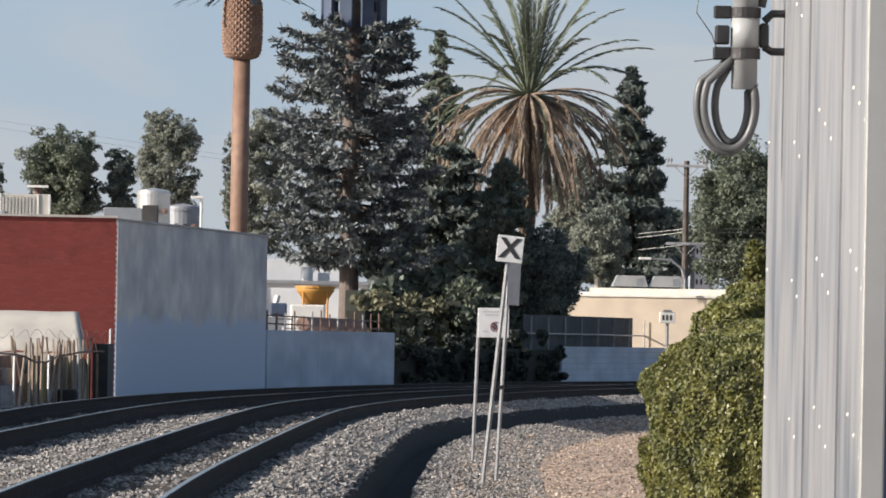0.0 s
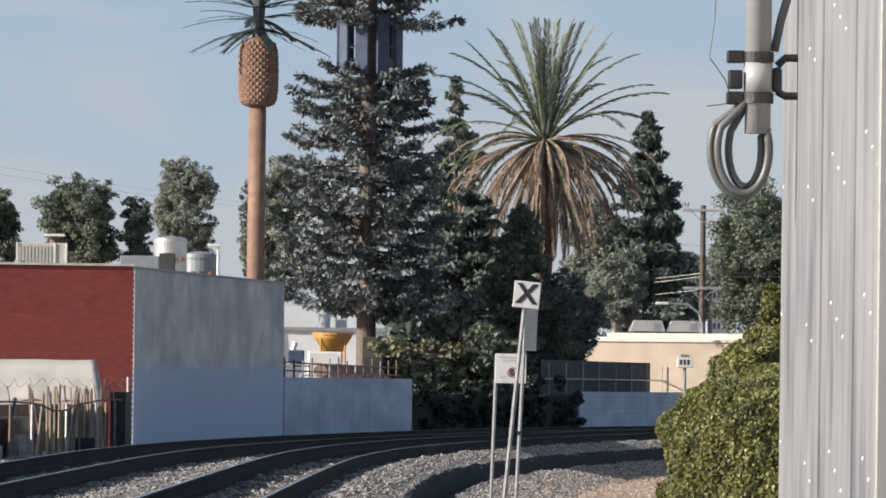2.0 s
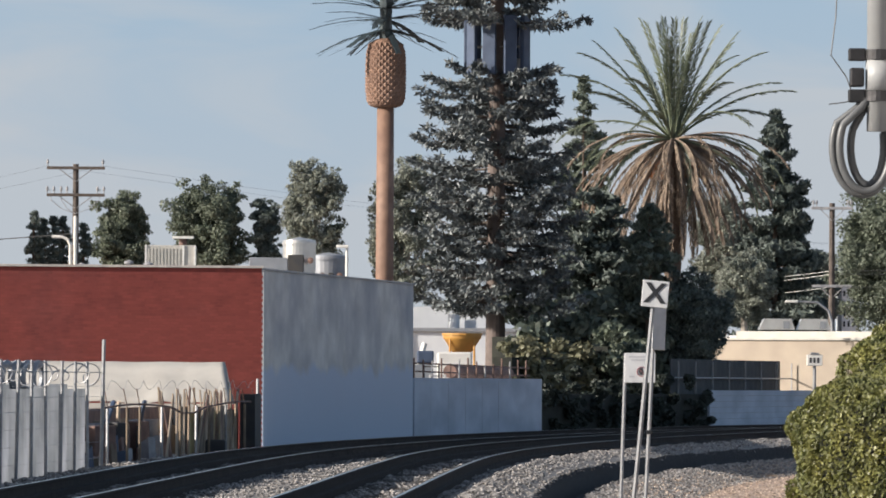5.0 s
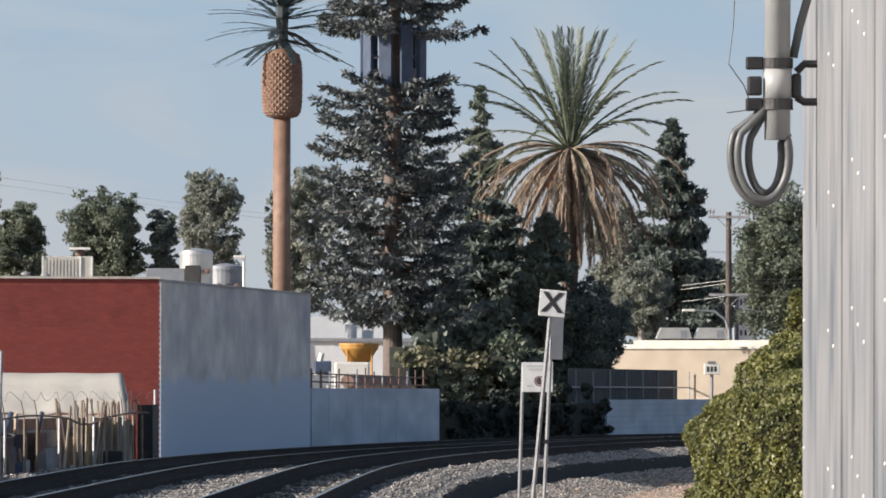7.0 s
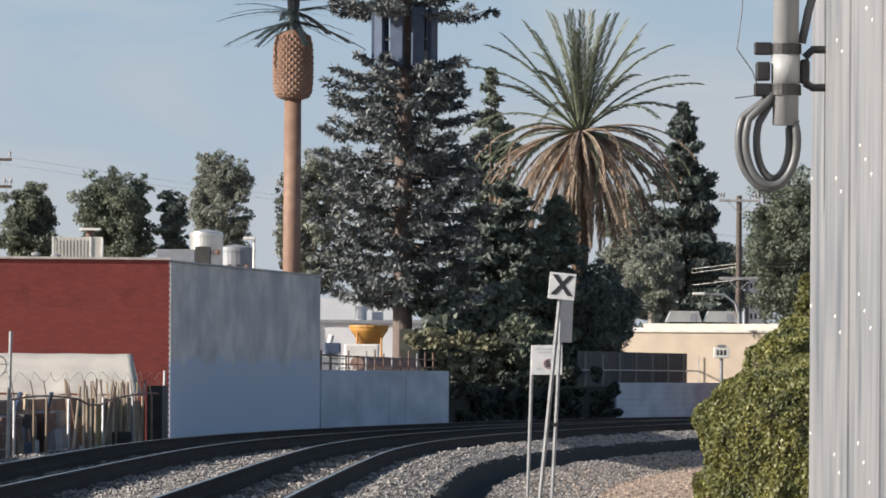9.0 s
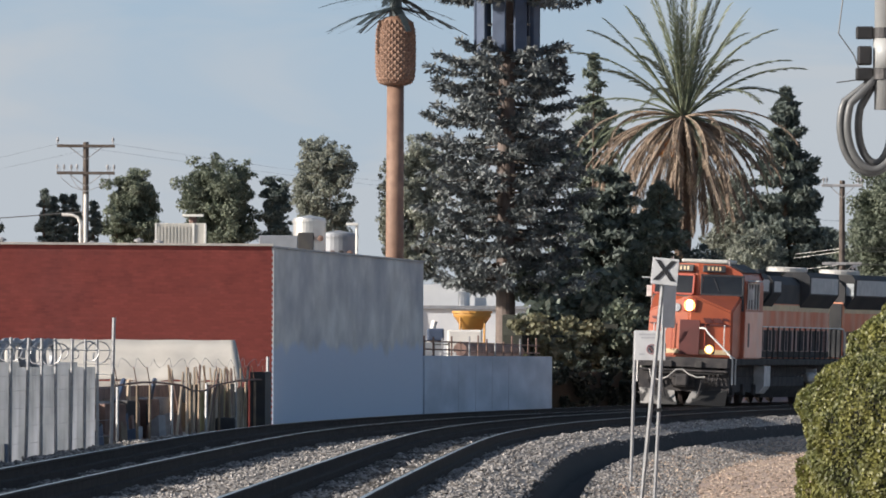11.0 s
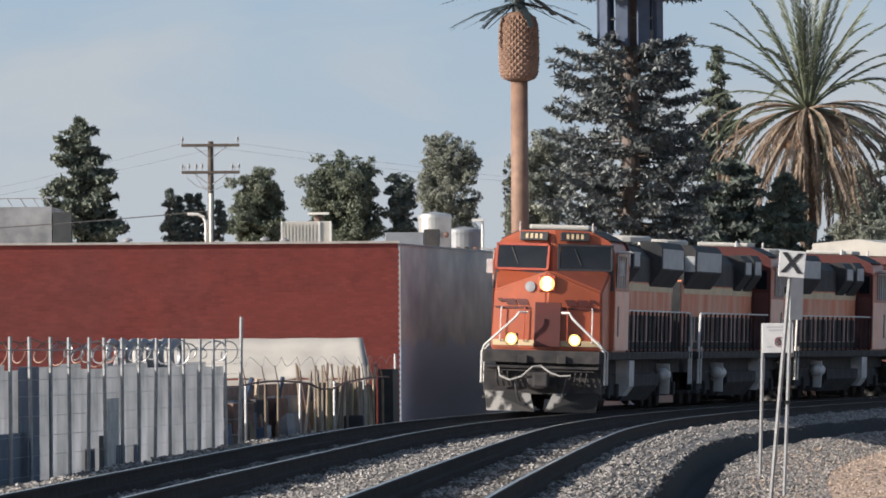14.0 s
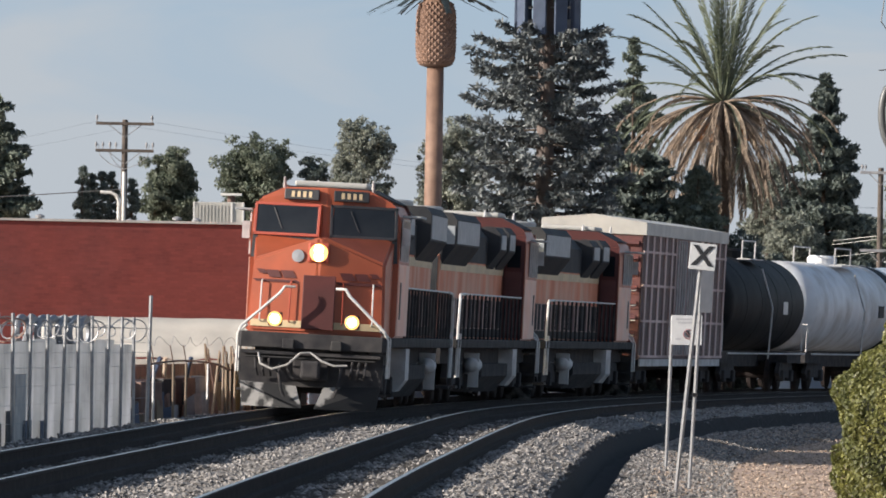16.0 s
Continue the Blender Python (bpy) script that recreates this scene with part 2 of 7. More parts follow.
def wall_paint(name, upper, lower, stain, height):
    """Weathered render with a band of newer paint up to a height, its edge uneven."""
    m = surf(name, upper, tuple(v * 0.7 for v in upper), 3.2, 0.9, bump=0.35, grain=25, c=stain, cscale=1.5, stretch=(1, 0.17, 0.4), lo=0.3, hi=0.7)
    n, l = m.node_tree.nodes, m.node_tree.links
    p = n["Principled BSDF"]
    old = p.inputs["Base Color"].links[0].from_socket
    tc = n.new("ShaderNodeTexCoord")
    sep = n.new("ShaderNodeSeparateXYZ")
    l.new(tc.outputs["Object"], sep.inputs[0])
    wob = n.new("ShaderNodeTexNoise")
    wob.inputs["Scale"].default_value, wob.inputs["Detail"].default_value = 0.7, 3
    l.new(tc.outputs["Object"], wob.inputs["Vector"])
    ad = n.new("ShaderNodeMath")
    ad.operation = "ADD"
    l.new(sep.outputs["Z"], ad.inputs[0])
    l.new(wob.outputs["Fac"], ad.inputs[1])
    r = n.new("ShaderNodeMapRange")
    r.inputs["From Min"].default_value, r.inputs["From Max"].default_value = height + 0.38, height + 0.62
    l.new(ad.outputs[0], r.inputs["Value"])
    k = n.new("ShaderNodeMix")
    k.data_type = "RGBA"
    k.inputs[6].default_value = (*lower, 1)
    l.new(r.outputs[0], k.inputs[0])
    l.new(old, k.inputs[7])
    l.new(k.outputs[2], p.inputs["Base Color"])
    return m


GREYWALL = wall_paint("grey_rendered_wall", (0.70, 0.69, 0.66), (0.47, 0.53, 0.63), (0.34, 0.35, 0.38), 1.75)


# ---- mesh helpers ----
def thing(name, label, category="", group="", kind="", m=None):
    ob = tagged(new(name), label, category, group, kind)
    ob.empty_display_size = 0.2
    if m is not None:
        ob.matrix_basis = m
    return ob


def part(name, bm, material, parent=None, label="", smooth=False):
    me = bpy.data.meshes.new(name)
    bmesh.ops.recalc_face_normals(bm, faces=bm.faces[:])
    bm.to_mesh(me)
    bm.free()
    me.materials.append(material)
    if smooth:
        me.polygons.foreach_set("use_smooth", [True] * len(me.polygons))
    ob = new(name, me)
    ob.parent = parent
    if label:
        ob["label"] = label
    return ob


def raw(name, verts, faces, material, parent=None, label="", smooth=False):
    me = bpy.data.meshes.new(name)
    verts, faces = np.asarray(verts, np.float32), np.asarray(faces, np.int32)
    k = faces.shape[1]
    me.vertices.add(len(verts))
    me.vertices.foreach_set("co", verts.ravel())
    me.loops.add(faces.size)
    me.loops.foreach_set("vertex_index", faces.ravel())
    me.polygons.add(len(faces))
    me.polygons.foreach_set("loop_start", np.arange(0, faces.size, k, dtype=np.int32))
    me.update(calc_edges=True)
    me.materials.append(material)
    me.polygons.foreach_set("use_smooth", [smooth] * len(me.polygons))
    ob = new(name, me)
    ob.parent = parent
    if label:
        ob["label"] = label
    return ob


def again(ob, m, parent=None):
    """Another piece on the same mesh."""
    o = new(ob.name.split(".")[0], ob.data)
    o.parent = parent or ob.parent
    o.matrix_basis = m
    return o


def box(bm, x0, x1, y0, y1, z0, z1, bevel=0.0):
    r = bmesh.ops.create_cube(bm, size=1, matrix=Matrix.Translation(((x0 + x1) / 2, (y0 + y1) / 2, (z0 + z1) / 2)) @ Matrix.Diagonal((x1 - x0, y1 - y0, z1 - z0, 1)))
    if bevel:
        es = list({e for v in r["verts"] for e in v.link_edges})
        bmesh.ops.bevel(bm, geom=es, offset=bevel, segments=2, affect="EDGES", profile=0.5)
    return bm


def B(*a, bevel=0.0):
    return box(bmesh.new(), *a, bevel=bevel)


def rod(bm, p0, p1, r0, r1=None, n=10, cap=True):
    p0, p1 = Vector(p0), Vector(p1)
    d = p1 - p0
    m = Matrix.Translation((p0 + p1) / 2) @ d.to_track_quat("Z", "Y").to_matrix().to_4x4()
    bmesh.ops.create_cone(bm, cap_ends=cap, segments=n, radius1=r0, radius2=r0 if r1 is None else r1, depth=d.length, matrix=m)
    return bm


def tube(bm, pts, r, n=8):
    """A round bar along a line of points; r one radius or one for each."""
    pts = [Vector(p) for p in pts]
    rs = [float(v) for v in r] if isinstance(r, (list, tuple)) else [float(r)] * len(pts)
    rings, side = [], None
    for i, p in enumerate(pts):
        d = (pts[min(i + 1, len(pts) - 1)] - pts[max(i - 1, 0)]).normalized()
        if side is not None:
            side = side - d * side.dot(d)
        if side is None or side.length < 0.05:
            side = d.cross(Vector((0, 0, 1)) if abs(d.z) < 0.9 else Vector((1, 0, 0)))
        side.normalize()
        w = side.cross(d)
        rings.append([bm.verts.new(p + rs[i] * (math.cos(a) * side + math.sin(a) * w)) for a in np.linspace(0, 2 * math.pi, n, endpoint=False)])
    for a, b in zip(rings, rings[1:]):
        for k in range(n):
            bm.faces.new((a[k], a[(k + 1) % n], b[(k + 1) % n], b[k]))
    bm.faces.new(rings[0][::-1])
    bm.faces.new(rings[-1])
    return bm


def prism(bm, outline, a0, a1, axis="y"):
    """A flat outline given a thickness along an axis. outline: (x, z) for y, (y, z) for x, (x, y) for z."""
    def at(p, a):
        return {"y": (p[0], a, p[1]), "x": (a, p[0], p[1]), "z": (p[0], p[1], a)}[axis]
    lo = [bm.verts.new(at(p, a0)) for p in outline]
    hi = [bm.verts.new(at(p, a1)) for p in outline]
    bm.faces.new(lo)
    bm.faces.new(hi[::-1])
    for i in range(len(lo)):
        j = (i + 1) % len(lo)
        bm.faces.new((lo[i], hi[i], hi[j], lo[j]))
    return bm


def spin(bm, profile, n=20, m=None):
    """A turned body from (radius, z)."""
    m = m or Matrix()
    rings = []
    for r, z in profile:
        rings.append([bm.verts.new(m @ Vector((r * math.cos(a), r * math.sin(a), z))) for a in np.linspace(0, 2 * math.pi, n, endpoint=False)])
    for a, b in zip(rings, rings[1:]):
        for k in range(n):
            bm.faces.new((a[k], a[(k + 1) % n], b[(k + 1) % n], b[k]))
    if profile[0][0] > 1e-4:
        bm.faces.new(rings[0][::-1])
    if profile[-1][0] > 1e-4:
        bm.faces.new(rings[-1])
    return bm


# ---- the line of the tracks ----
BEND = ((-80, 0), (20, 0.2), (60, 1.0), (97, 1.9), (130, 2.0), (155, 2.25), (179, 4.0), (202, 6.35), (224, 8.1), (244, 9.3), (262, 11), (275, 13.5), (300, 19), (350, 31), (450, 55), (800, 120))
S = np.arange(-80, 800.1, 0.5)
HEAD = np.radians(np.interp(S, *zip(*BEND)))
HEAD = np.convolve(np.pad(HEAD, 20, mode="edge"), np.ones(41) / 41, "valid")
LX = np.cumsum(np.sin(HEAD)) * 0.5
LY = np.cumsum(np.cos(HEAD)) * 0.5
k0, k97 = np.searchsorted(S, 0), np.searchsorted(S, 97.5)
LY = LY - LY[k0]
LX = LX - LX[k97] - 4.35
GAP = 3.9          # between the two tracks
CANT = np.radians(np.interp(S, (95, 165), (0.0, 2.0)))


def on_line(s, off=0.0, z=0.0):
    """A place on the line: s metres along, off metres to its right."""
    x, y, h = (np.interp(s, S, v) for v in (LX, LY, HEAD))
    return Vector((x + math.cos(h) * off, y - math.sin(h) * off, z))


def line_head(s):
    return float(np.interp(s, S, HEAD))


def cant(s):
    return float(np.interp(s, S, CANT))



# ---- ground, bed and tracks ----
def ground_sheet():
    bm = bmesh.new()
    bmesh.ops.create_grid(bm, x_segments=40, y_segments=40, size=2500)
    for v in bm.verts:
        v.co.z = -0.95
    tagged(part("ground", bm, DIRT), "dry brown earth beside the railway line", kind="structure")
    # the raised bed, across the line: metres to the right of the far track's middle, and height
    across = [(-45, -1.2), (-44, -0.5), (-12, -0.5), (-5.2, -0.45), (-3.2, -0.42), (-2.3, -0.26), (-0.7, -0.29), (0.7, -0.29), (2, -0.27), (3.2, -0.29),
              (4.6, -0.29), (5.0, -0.25), (5.3, -0.16), (5.7, -0.25), (6.05, -0.37),
              (6.22, -0.84), (6.54, -0.92), (6.69, -0.67), (7.2, -0.74), (8.2, -0.93), (9.0, -1.05)]
    ss = np.arange(-40, 420, 1.0)
    V = []
    for s in ss:
        c = math.sin(cant(s))
        for o, z in across:
            p = on_line(s, o)
            wob = 0.025 * math.sin(p.x * 1.9) * math.sin(p.y * 0.7) if -6 < o < 7.8 else 0
            lift = 0.0
            if -2.5 < o < 6:
                lift = c * (0.7 - (o if o < 2 else o - GAP)) if (o < 1.2 or o > 2.6) else 0
                lift = max(lift, -0.06)
            V.append((p.x, p.y, z + wob + lift))
    n = len(across)
    edge = [o for o, z in across].index(6.05)
    for name, material, label, j0, j1 in (
            ("ballast_bed", BALLAST, "raised bed of grey crushed stone under two tracks", 0, edge),
            # strip painted near black where the crest's shadow falls
            ("ditch", DITCH_SHADE, "narrow ditch along the ballast, painted near black as shadow", edge, edge + 3),
            ("verge", VERGE, "trodden strip of grey-brown gravel beside the ditch", edge + 3, n - 1)):
        w = j1 - j0 + 1
        Vs = [V[i * n + j] for i in range(len(ss)) for j in range(j0, j1 + 1)]
        Fs = [(i * w + j, i * w + j + 1, (i + 1) * w + j + 1, (i + 1) * w + j) for i in range(len(ss) - 1) for j in range(w - 1)]
        tagged(raw(name, Vs, Fs, material, smooth=name != "ditch"), label, kind="structure")
    return across


ACROSS = ground_sheet()


def stones(name, count, s0, s1, o0, o1, size, material, label, near=0.6):
    """Loose stones strewn over the bed, each a small broken block."""
    rng = np.random.default_rng(5)
    base = np.array([(1, 0, 0), (0, 1, 0), (-1, 0, 0), (0, -1, 0), (0.2, 0.1, 0.8), (-0.1, 0.1, -0.8)])
    tri = np.array([(0, 1, 4), (1, 2, 4), (2, 3, 4), (3, 0, 4), (1, 0, 5), (2, 1, 5), (3, 2, 5), (0, 3, 5)])
    s = s0 + (s1 - s0) * rng.random(count) ** (1 / near)
    o = o0 + (o1 - o0) * rng.random(count)
    ao, az = zip(*ACROSS)
    keep = np.ones(count, bool)
    for r in (-0.72, 0.72, GAP - 0.72, GAP + 0.72):
        keep &= np.abs(o - r) > 0.10
    s, o = s[keep], o[keep]
    h = np.interp(s, S, HEAD)
    x = np.interp(s, S, LX) + np.cos(h) * o
    y = np.interp(s, S, LY) - np.sin(h) * o
    c = np.sin(np.interp(s, S, CANT))
    lift = np.where((o > -2.5) & (o < 1.2), c * (0.7 - o), np.where((o > 2.6) & (o < 6), c * (0.7 - o + GAP), 0))
    z = np.maximum(np.interp(o, ao, az), -0.95) + np.maximum(lift, -0.06) + rng.normal(0.012, 0.012, len(o)) + np.where((o > -6) & (o < 7.8), 0.025 * np.sin(x * 1.9) * np.sin(y * 0.7), 0)
    k = len(s)
    shape = base[None] * (0.6 + 0.8 * rng.random((k, 6, 1))) * (size * (0.55 + 0.9 * rng.random((k, 1, 1)))) * np.array([1, 1, 0.75])
    a = rng.random(k) * 6.28
    rot = np.stack([np.stack([np.cos(a), -np.sin(a), 0 * a], 1), np.stack([np.sin(a), np.cos(a), 0 * a], 1), np.stack([0 * a, 0 * a, 1 + 0 * a], 1)], 1)
    v = np.einsum("kij,knj->kni", rot, shape) + np.stack([x, y, z], 1)[:, None]
    f = tri[None] + 6 * np.arange(k)[:, None, None]
    tagged(raw(name, v.reshape(-1, 3), f.reshape(-1, 3), material), label, "gravel", kind="stuff")


stones("ballast_stones", 78000, 75, 275, -3.3, 6.08, 0.036, STONE, "loose grey crushed stones covering the track bed", 0.75)
stones("verge_gravel", 16000, 92, 255, 6.7, 8.6, 0.034, STONE, "grey gravel trodden into the strip beside the ditch", 0.75)
stones("verge_stones", 22000, 92, 255, 7.2, 15.5, 0.03, DIRT_STONE, "brownish gravel scattered over the dry verge", 0.75)
stones("edge_stones", 9000, 90, 200, -5.0, -2.8, 0.03, STONE, "pale gravel spilled along the fence foot", 0.75)


def rails(name, off, label):
    tr = thing(name, label, kind="structure")
    prof = [(-0.075, -0.262), (0.075, -0.262), (0.075, -0.172), (0.014, -0.15), (0.012, -0.045), (0.036, -0.036), (0.036, -0.008), (0.028, 0.0)]
    prof = prof + [(-a, b) for a, b in prof[::-1][:-1] if a > 0][:-1] + [(-0.075, -0.172)]
    ss = np.arange(-30, 700, 1.0)
    for side in (-0.755, 0.755):
        V, Fs, n = [], [], len(prof)
        for s in ss:
            lift = math.sin(cant(s)) * (0.755 - side)
            for a, b in prof:
                V.append(on_line(s, off + side + a, b + lift))
        for i in range(len(ss) - 1):
            for j in range(n):
                Fs.append((i * n + j, i * n + (j + 1) % n, (i + 1) * n + (j + 1) % n, (i + 1) * n + j))
        raw("rail", V, Fs, RUST, tr, "dark rusty steel rail")
        V = []
        for s in ss:
            lift = math.sin(cant(s)) * (0.755 - side)
            for a, b in ((-0.027, 0.0045), (0.027, 0.0045)):
                V.append(on_line(s, off + side + a, b + lift))
        raw("rail_head", V, [(2 * i, 2 * i + 1, 2 * i + 3, 2 * i + 2) for i in range(len(ss) - 1)], RAIL_TOP, tr, "polished running surface")
    tie = None
    for s in np.arange(76, 242, 0.56):
        c = cant(s)
        m = Matrix.Translation(on_line(s, off, -0.355 + math.sin(c) * 0.755)) @ Matrix.Rotation(-line_head(s), 4, "Z") @ Matrix.Rotation(c, 4, "Y")
        if tie is None:
            tie = part("tie", B(-1.3, 1.3, -0.11, 0.11, -0.09, 0.09), TIE, tr)
            tie.matrix_basis = m
        else:
            again(tie, m)


rails("track_far", 0.0, "curved railway track with dark rusty rails")
rails("track_near", GAP, "curved railway track with polished rail heads")


# ---- buildings ----
CORNER = Vector((-2.17, 204.5, 0))
GREY_END = Vector((1.73, 233.9, 0))
LOW_END = Vector((5.89, 256.9, 0))
RED_END = Vector((-21.0, 202.3, 0))
TOP_Z = 4.17


def slab(bm, a, b, z0, z1, thick, out=0.0):
    """An upright slab from a to b in plan; thick to the left of the way from a to b, out to its right."""
    d = (b - a).normalized()
    nrm = Vector((-d.y, d.x, 0))
    q = [a - nrm * out, b - nrm * out, b + nrm * thick, a + nrm * thick]
    lo = [bm.verts.new((v.x, v.y, z0)) for v in q]
    hi = [bm.verts.new((v.x, v.y, z1)) for v in q]
    bm.faces.new(lo), bm.faces.new(hi)
    for i in range(4):
        bm.faces.new((lo[i], lo[(i + 1) % 4], hi[(i + 1) % 4], hi[i]))
    return bm


def brick_building():
    b = thing("warehouse", "flat-roofed warehouse with a red painted brick front and grey rendered flank", "building")
    back = Vector((-21, 250, 0))
    part("grey_wall", slab(bmesh.new(), CORNER, GREY_END, -0.9, TOP_Z, 0.3), GREYWALL, b, "weathered grey render, newer blue-grey paint below")
    part("brick_wall", slab(bmesh.new(), RED_END, CORNER + Vector((-0.02, 0.01, 0)), -0.9, TOP_Z + 0.05, 0.3), MORTAR, b, "red painted brick wall")
    part("rear_wall", slab(bmesh.new(), GREY_END + Vector((-0.35, 0, 0)), back, -0.9, TOP_Z - 0.2, 0.25), WHITE_WALL, b)
    part("side_wall", slab(bmesh.new(), back, RED_END + Vector((0, 0.35, 0)), -0.9, TOP_Z - 0.2, 0.25), WHITE_WALL, b)
    bm = bmesh.new()
    q = [RED_END + Vector((0.2, 0.32, 0)), CORNER + Vector((-0.34, 0.3, 0)), GREY_END + Vector((-0.34, -0.1, 0)), back + Vector((0.3, -0.1, 0))]
    prism(bm, [(v.x, v.y) for v in q], TOP_Z - 0.75, TOP_Z - 0.45, "z")
    part("roof", bm, ROOFING, b)
    part("coping", slab(bmesh.new(), RED_END, CORNER + Vector((-0.02, 0.0, 0)), TOP_Z + 0.053, TOP_Z + 0.11, 0.34, 0.05), COPING, b, "pale coping strip")
    part("flashing", slab(bmesh.new(), CORNER, GREY_END, TOP_Z + 0.003, TOP_Z + 0.05, 0.34, 0.04), HVAC_GREY, b, "thin dark flashing")
    # low wall that runs on from the flank
    low = tagged(part("low_wall", slab(bmesh.new(), GREY_END + Vector((0.05, 0.25, 0)), LOW_END, -0.9, 1.55, 0.2), BLUEWALL), "low blue-grey painted block wall beside the track", kind="structure")
    d = (LOW_END - GREY_END).normalized()
    for k in range(1, 6):
        p = GREY_END + d * (k * 3.0)
        part("wall_joint", slab(bmesh.new(), p, p + d * 0.012, -0.8, 1.54, 0.0, 0.006), HVAC_GREY, low)
    return b


warehouse = brick_building()


# ---- plants ----
def leaves(rng, centres, radii, count, size, squash=0.75, droop=0.0, long=1.6):
    """Small leaf blades strewn through and over round clumps."""
    centres, radii = np.asarray(centres, float), np.asarray(radii, float)
    w = radii ** 2
    idx = rng.choice(len(centres), count, p=w / w.sum())
    d = rng.normal(size=(count, 3))
    d /= np.linalg.norm(d, axis=1, keepdims=True)
    r = radii[idx] * (0.25 + 0.95 * rng.random(count) ** 0.6)
    p = centres[idx] + d * r[:, None] * np.array([1, 1, squash])
    u = rng.normal(size=(count, 3)) + np.array([0, 0, -droop])
    u /= np.linalg.norm(u, axis=1, keepdims=True)
    v = np.cross(u, rng.normal(size=(count, 3)) + d)
    v /= np.linalg.norm(v, axis=1, keepdims=True) + 1e-9
    s = size * (0.6 + 0.8 * rng.random((count, 1)))
    u, v = u * s * long * 0.5, v * s * 0.5
    V = np.stack([p - u, p + v * 0.9, p + u, p - v * 0.9], 1).reshape(-1, 3)
    return V, np.arange(count * 4).reshape(-1, 4)


def limb_lines(rng, base, tips, r0, bm):
    for tip in tips:
        a, b = Vector(base), Vector(tip)
        mid = a.lerp(b, 0.5) + Vector((rng.normal(0, 0.2), rng.normal(0, 0.2), 0.25))
        tube(bm, [a, mid, b], [r0, r0 * 0.6, r0 * 0.2], 6)


def crown_tree(name, label, x, y, z_top, width, height, leaf, bark, seed, clumps=26, count=9000, size=0.3, trunk=0.22, gaps=0.36, ground=-1.0, shape=1.0):
    """A tree with an uneven open crown: limbs that end in lobes, each lobe a spray of small tufts."""
    rng = np.random.default_rng(seed)
    t = thing(name, label, "tree", m=Matrix.Translation((x, y, ground)))
    top = z_top - ground
    zc = top - height / 2
    fork = zc - height * 0.42
    part("trunk", tube(bmesh.new(), [(0, 0, 0), (0.12, 0, fork * 0.5), (0, 0.05, fork), (0.1, 0, zc)], [trunk, trunk * 0.85, trunk * 0.7, trunk * 0.3], 8), bark, t)
    cs, rs = [], []
    lobes = max(10, int(clumps * 0.62))
    for k in range(lobes):
        a = k * 2.399 + rng.normal(0, 0.3)
        h = -0.92 + 1.84 * (k + 0.5) / lobes
        prof = math.sqrt(max(0.05, 1 - abs(h) ** 2.4)) * (1.0 if h < 0 else shape)
        R = width * gaps * (0.46 + 0.34 * rng.random())
        rad = max(0.0, (width / 2 - R * 0.8)) * prof * (0.55 + 0.45 * rng.random())
        c = np.array([math.cos(a) * rad, math.sin(a) * rad, zc + h * (height / 2 - R * 0.8)])
        if k % 2 == 0 or k > lobes - 4:
            b2 = bmesh.new()
            limb_lines(rng, (0, 0.05, fork + (c[2] - fork) * 0.25 * rng.random()), [tuple(c)], trunk * 0.32, b2)
            part("limb", b2, bark, t)
        n = 26
        d = rng.normal(size=(n, 3))
        d = d / np.linalg.norm(d, axis=1, keepdims=True)
        d[:, 2] = d[:, 2] * 0.9 + 0.18
        q = c + d * (R * (0.25 + 0.95 * rng.random((n, 1))))
        cs += [tuple(v) for v in q]
        rs += list(R * (0.16 + 0.26 * rng.random(n)))
    V, Fq = leaves(rng, cs, rs, int(count * 5.6), size * 0.33, 0.8, 0.5, 2.1)
    V[:, 2] += top - np.percentile(V[:, 2], 99.8)
    raw("crown", V, Fq, leaf, t)
    return t


def cone_tree(name, label, x, y, z_top, width, height, leaf, bark, seed, count=9000, size=0.28, trunk=0.2, ground=-1.0, power=0.8, ragged=0.35, narrow=0.0):
    """A conifer: whorls of boughs that shorten towards the top, their tufts in flat sprays."""
    rng = np.random.default_rng(seed)
    t = thing(name, label, "tree", m=Matrix.Translation((x, y, ground)))
    top = z_top - ground
    low = top - height
    bm = bmesh.new()
    tube(bm, [(0, 0, 0), (0, 0, top * 0.5), (0, 0, top - 0.1)], [trunk, trunk * 0.7, trunk * 0.12], 8)
    cs, rs = [], []
    n = int(height / 0.36)
    for k in range(n):
        f = k / (n - 1)
        z0 = low + height * f
        reach = width / 2 * ((1 - f) ** power) * (1 - narrow * (1 - f) ** 3) + 0.12
        for j in range(6):
            a, z = rng.random() * 6.28, min(top - 0.05, z0 + 0.36 * (rng.random() - 0.5))
            L = reach * (1 - ragged + ragged * 1.35 * rng.random())
            lift = 0.16 * L * rng.normal(0.2, 0.7)
            tip = Vector((math.cos(a) * L, math.sin(a) * L, z + lift))
            tube(bm, [(0, 0, z), tip], [0.035, 0.01], 4)
            side = Vector((-math.sin(a), math.cos(a), 0))
            for q in (0.3, 0.5, 0.7, 0.85, 1.0):
                w = (0.10 + 0.15 * reach / (width / 2) * min(1.4, width / 3.4)) * (0.6 + 0.7 * rng.random())
                c = Vector((0, 0, z)).lerp(tip, q) + side * rng.normal(0, 0.12 * L * (1.1 - q)) + Vector((0, 0, 0.06 * L * q * q))
                cs.append(tuple(c))
                rs.append(w)
    part("trunk", bm, bark, t)
    V, Fq = leaves(rng, cs, rs, int(count * 2.6), size * 0.5, 0.65, 0.0, 2.6)
    raw("crown", V, Fq, leaf, t)
    return t


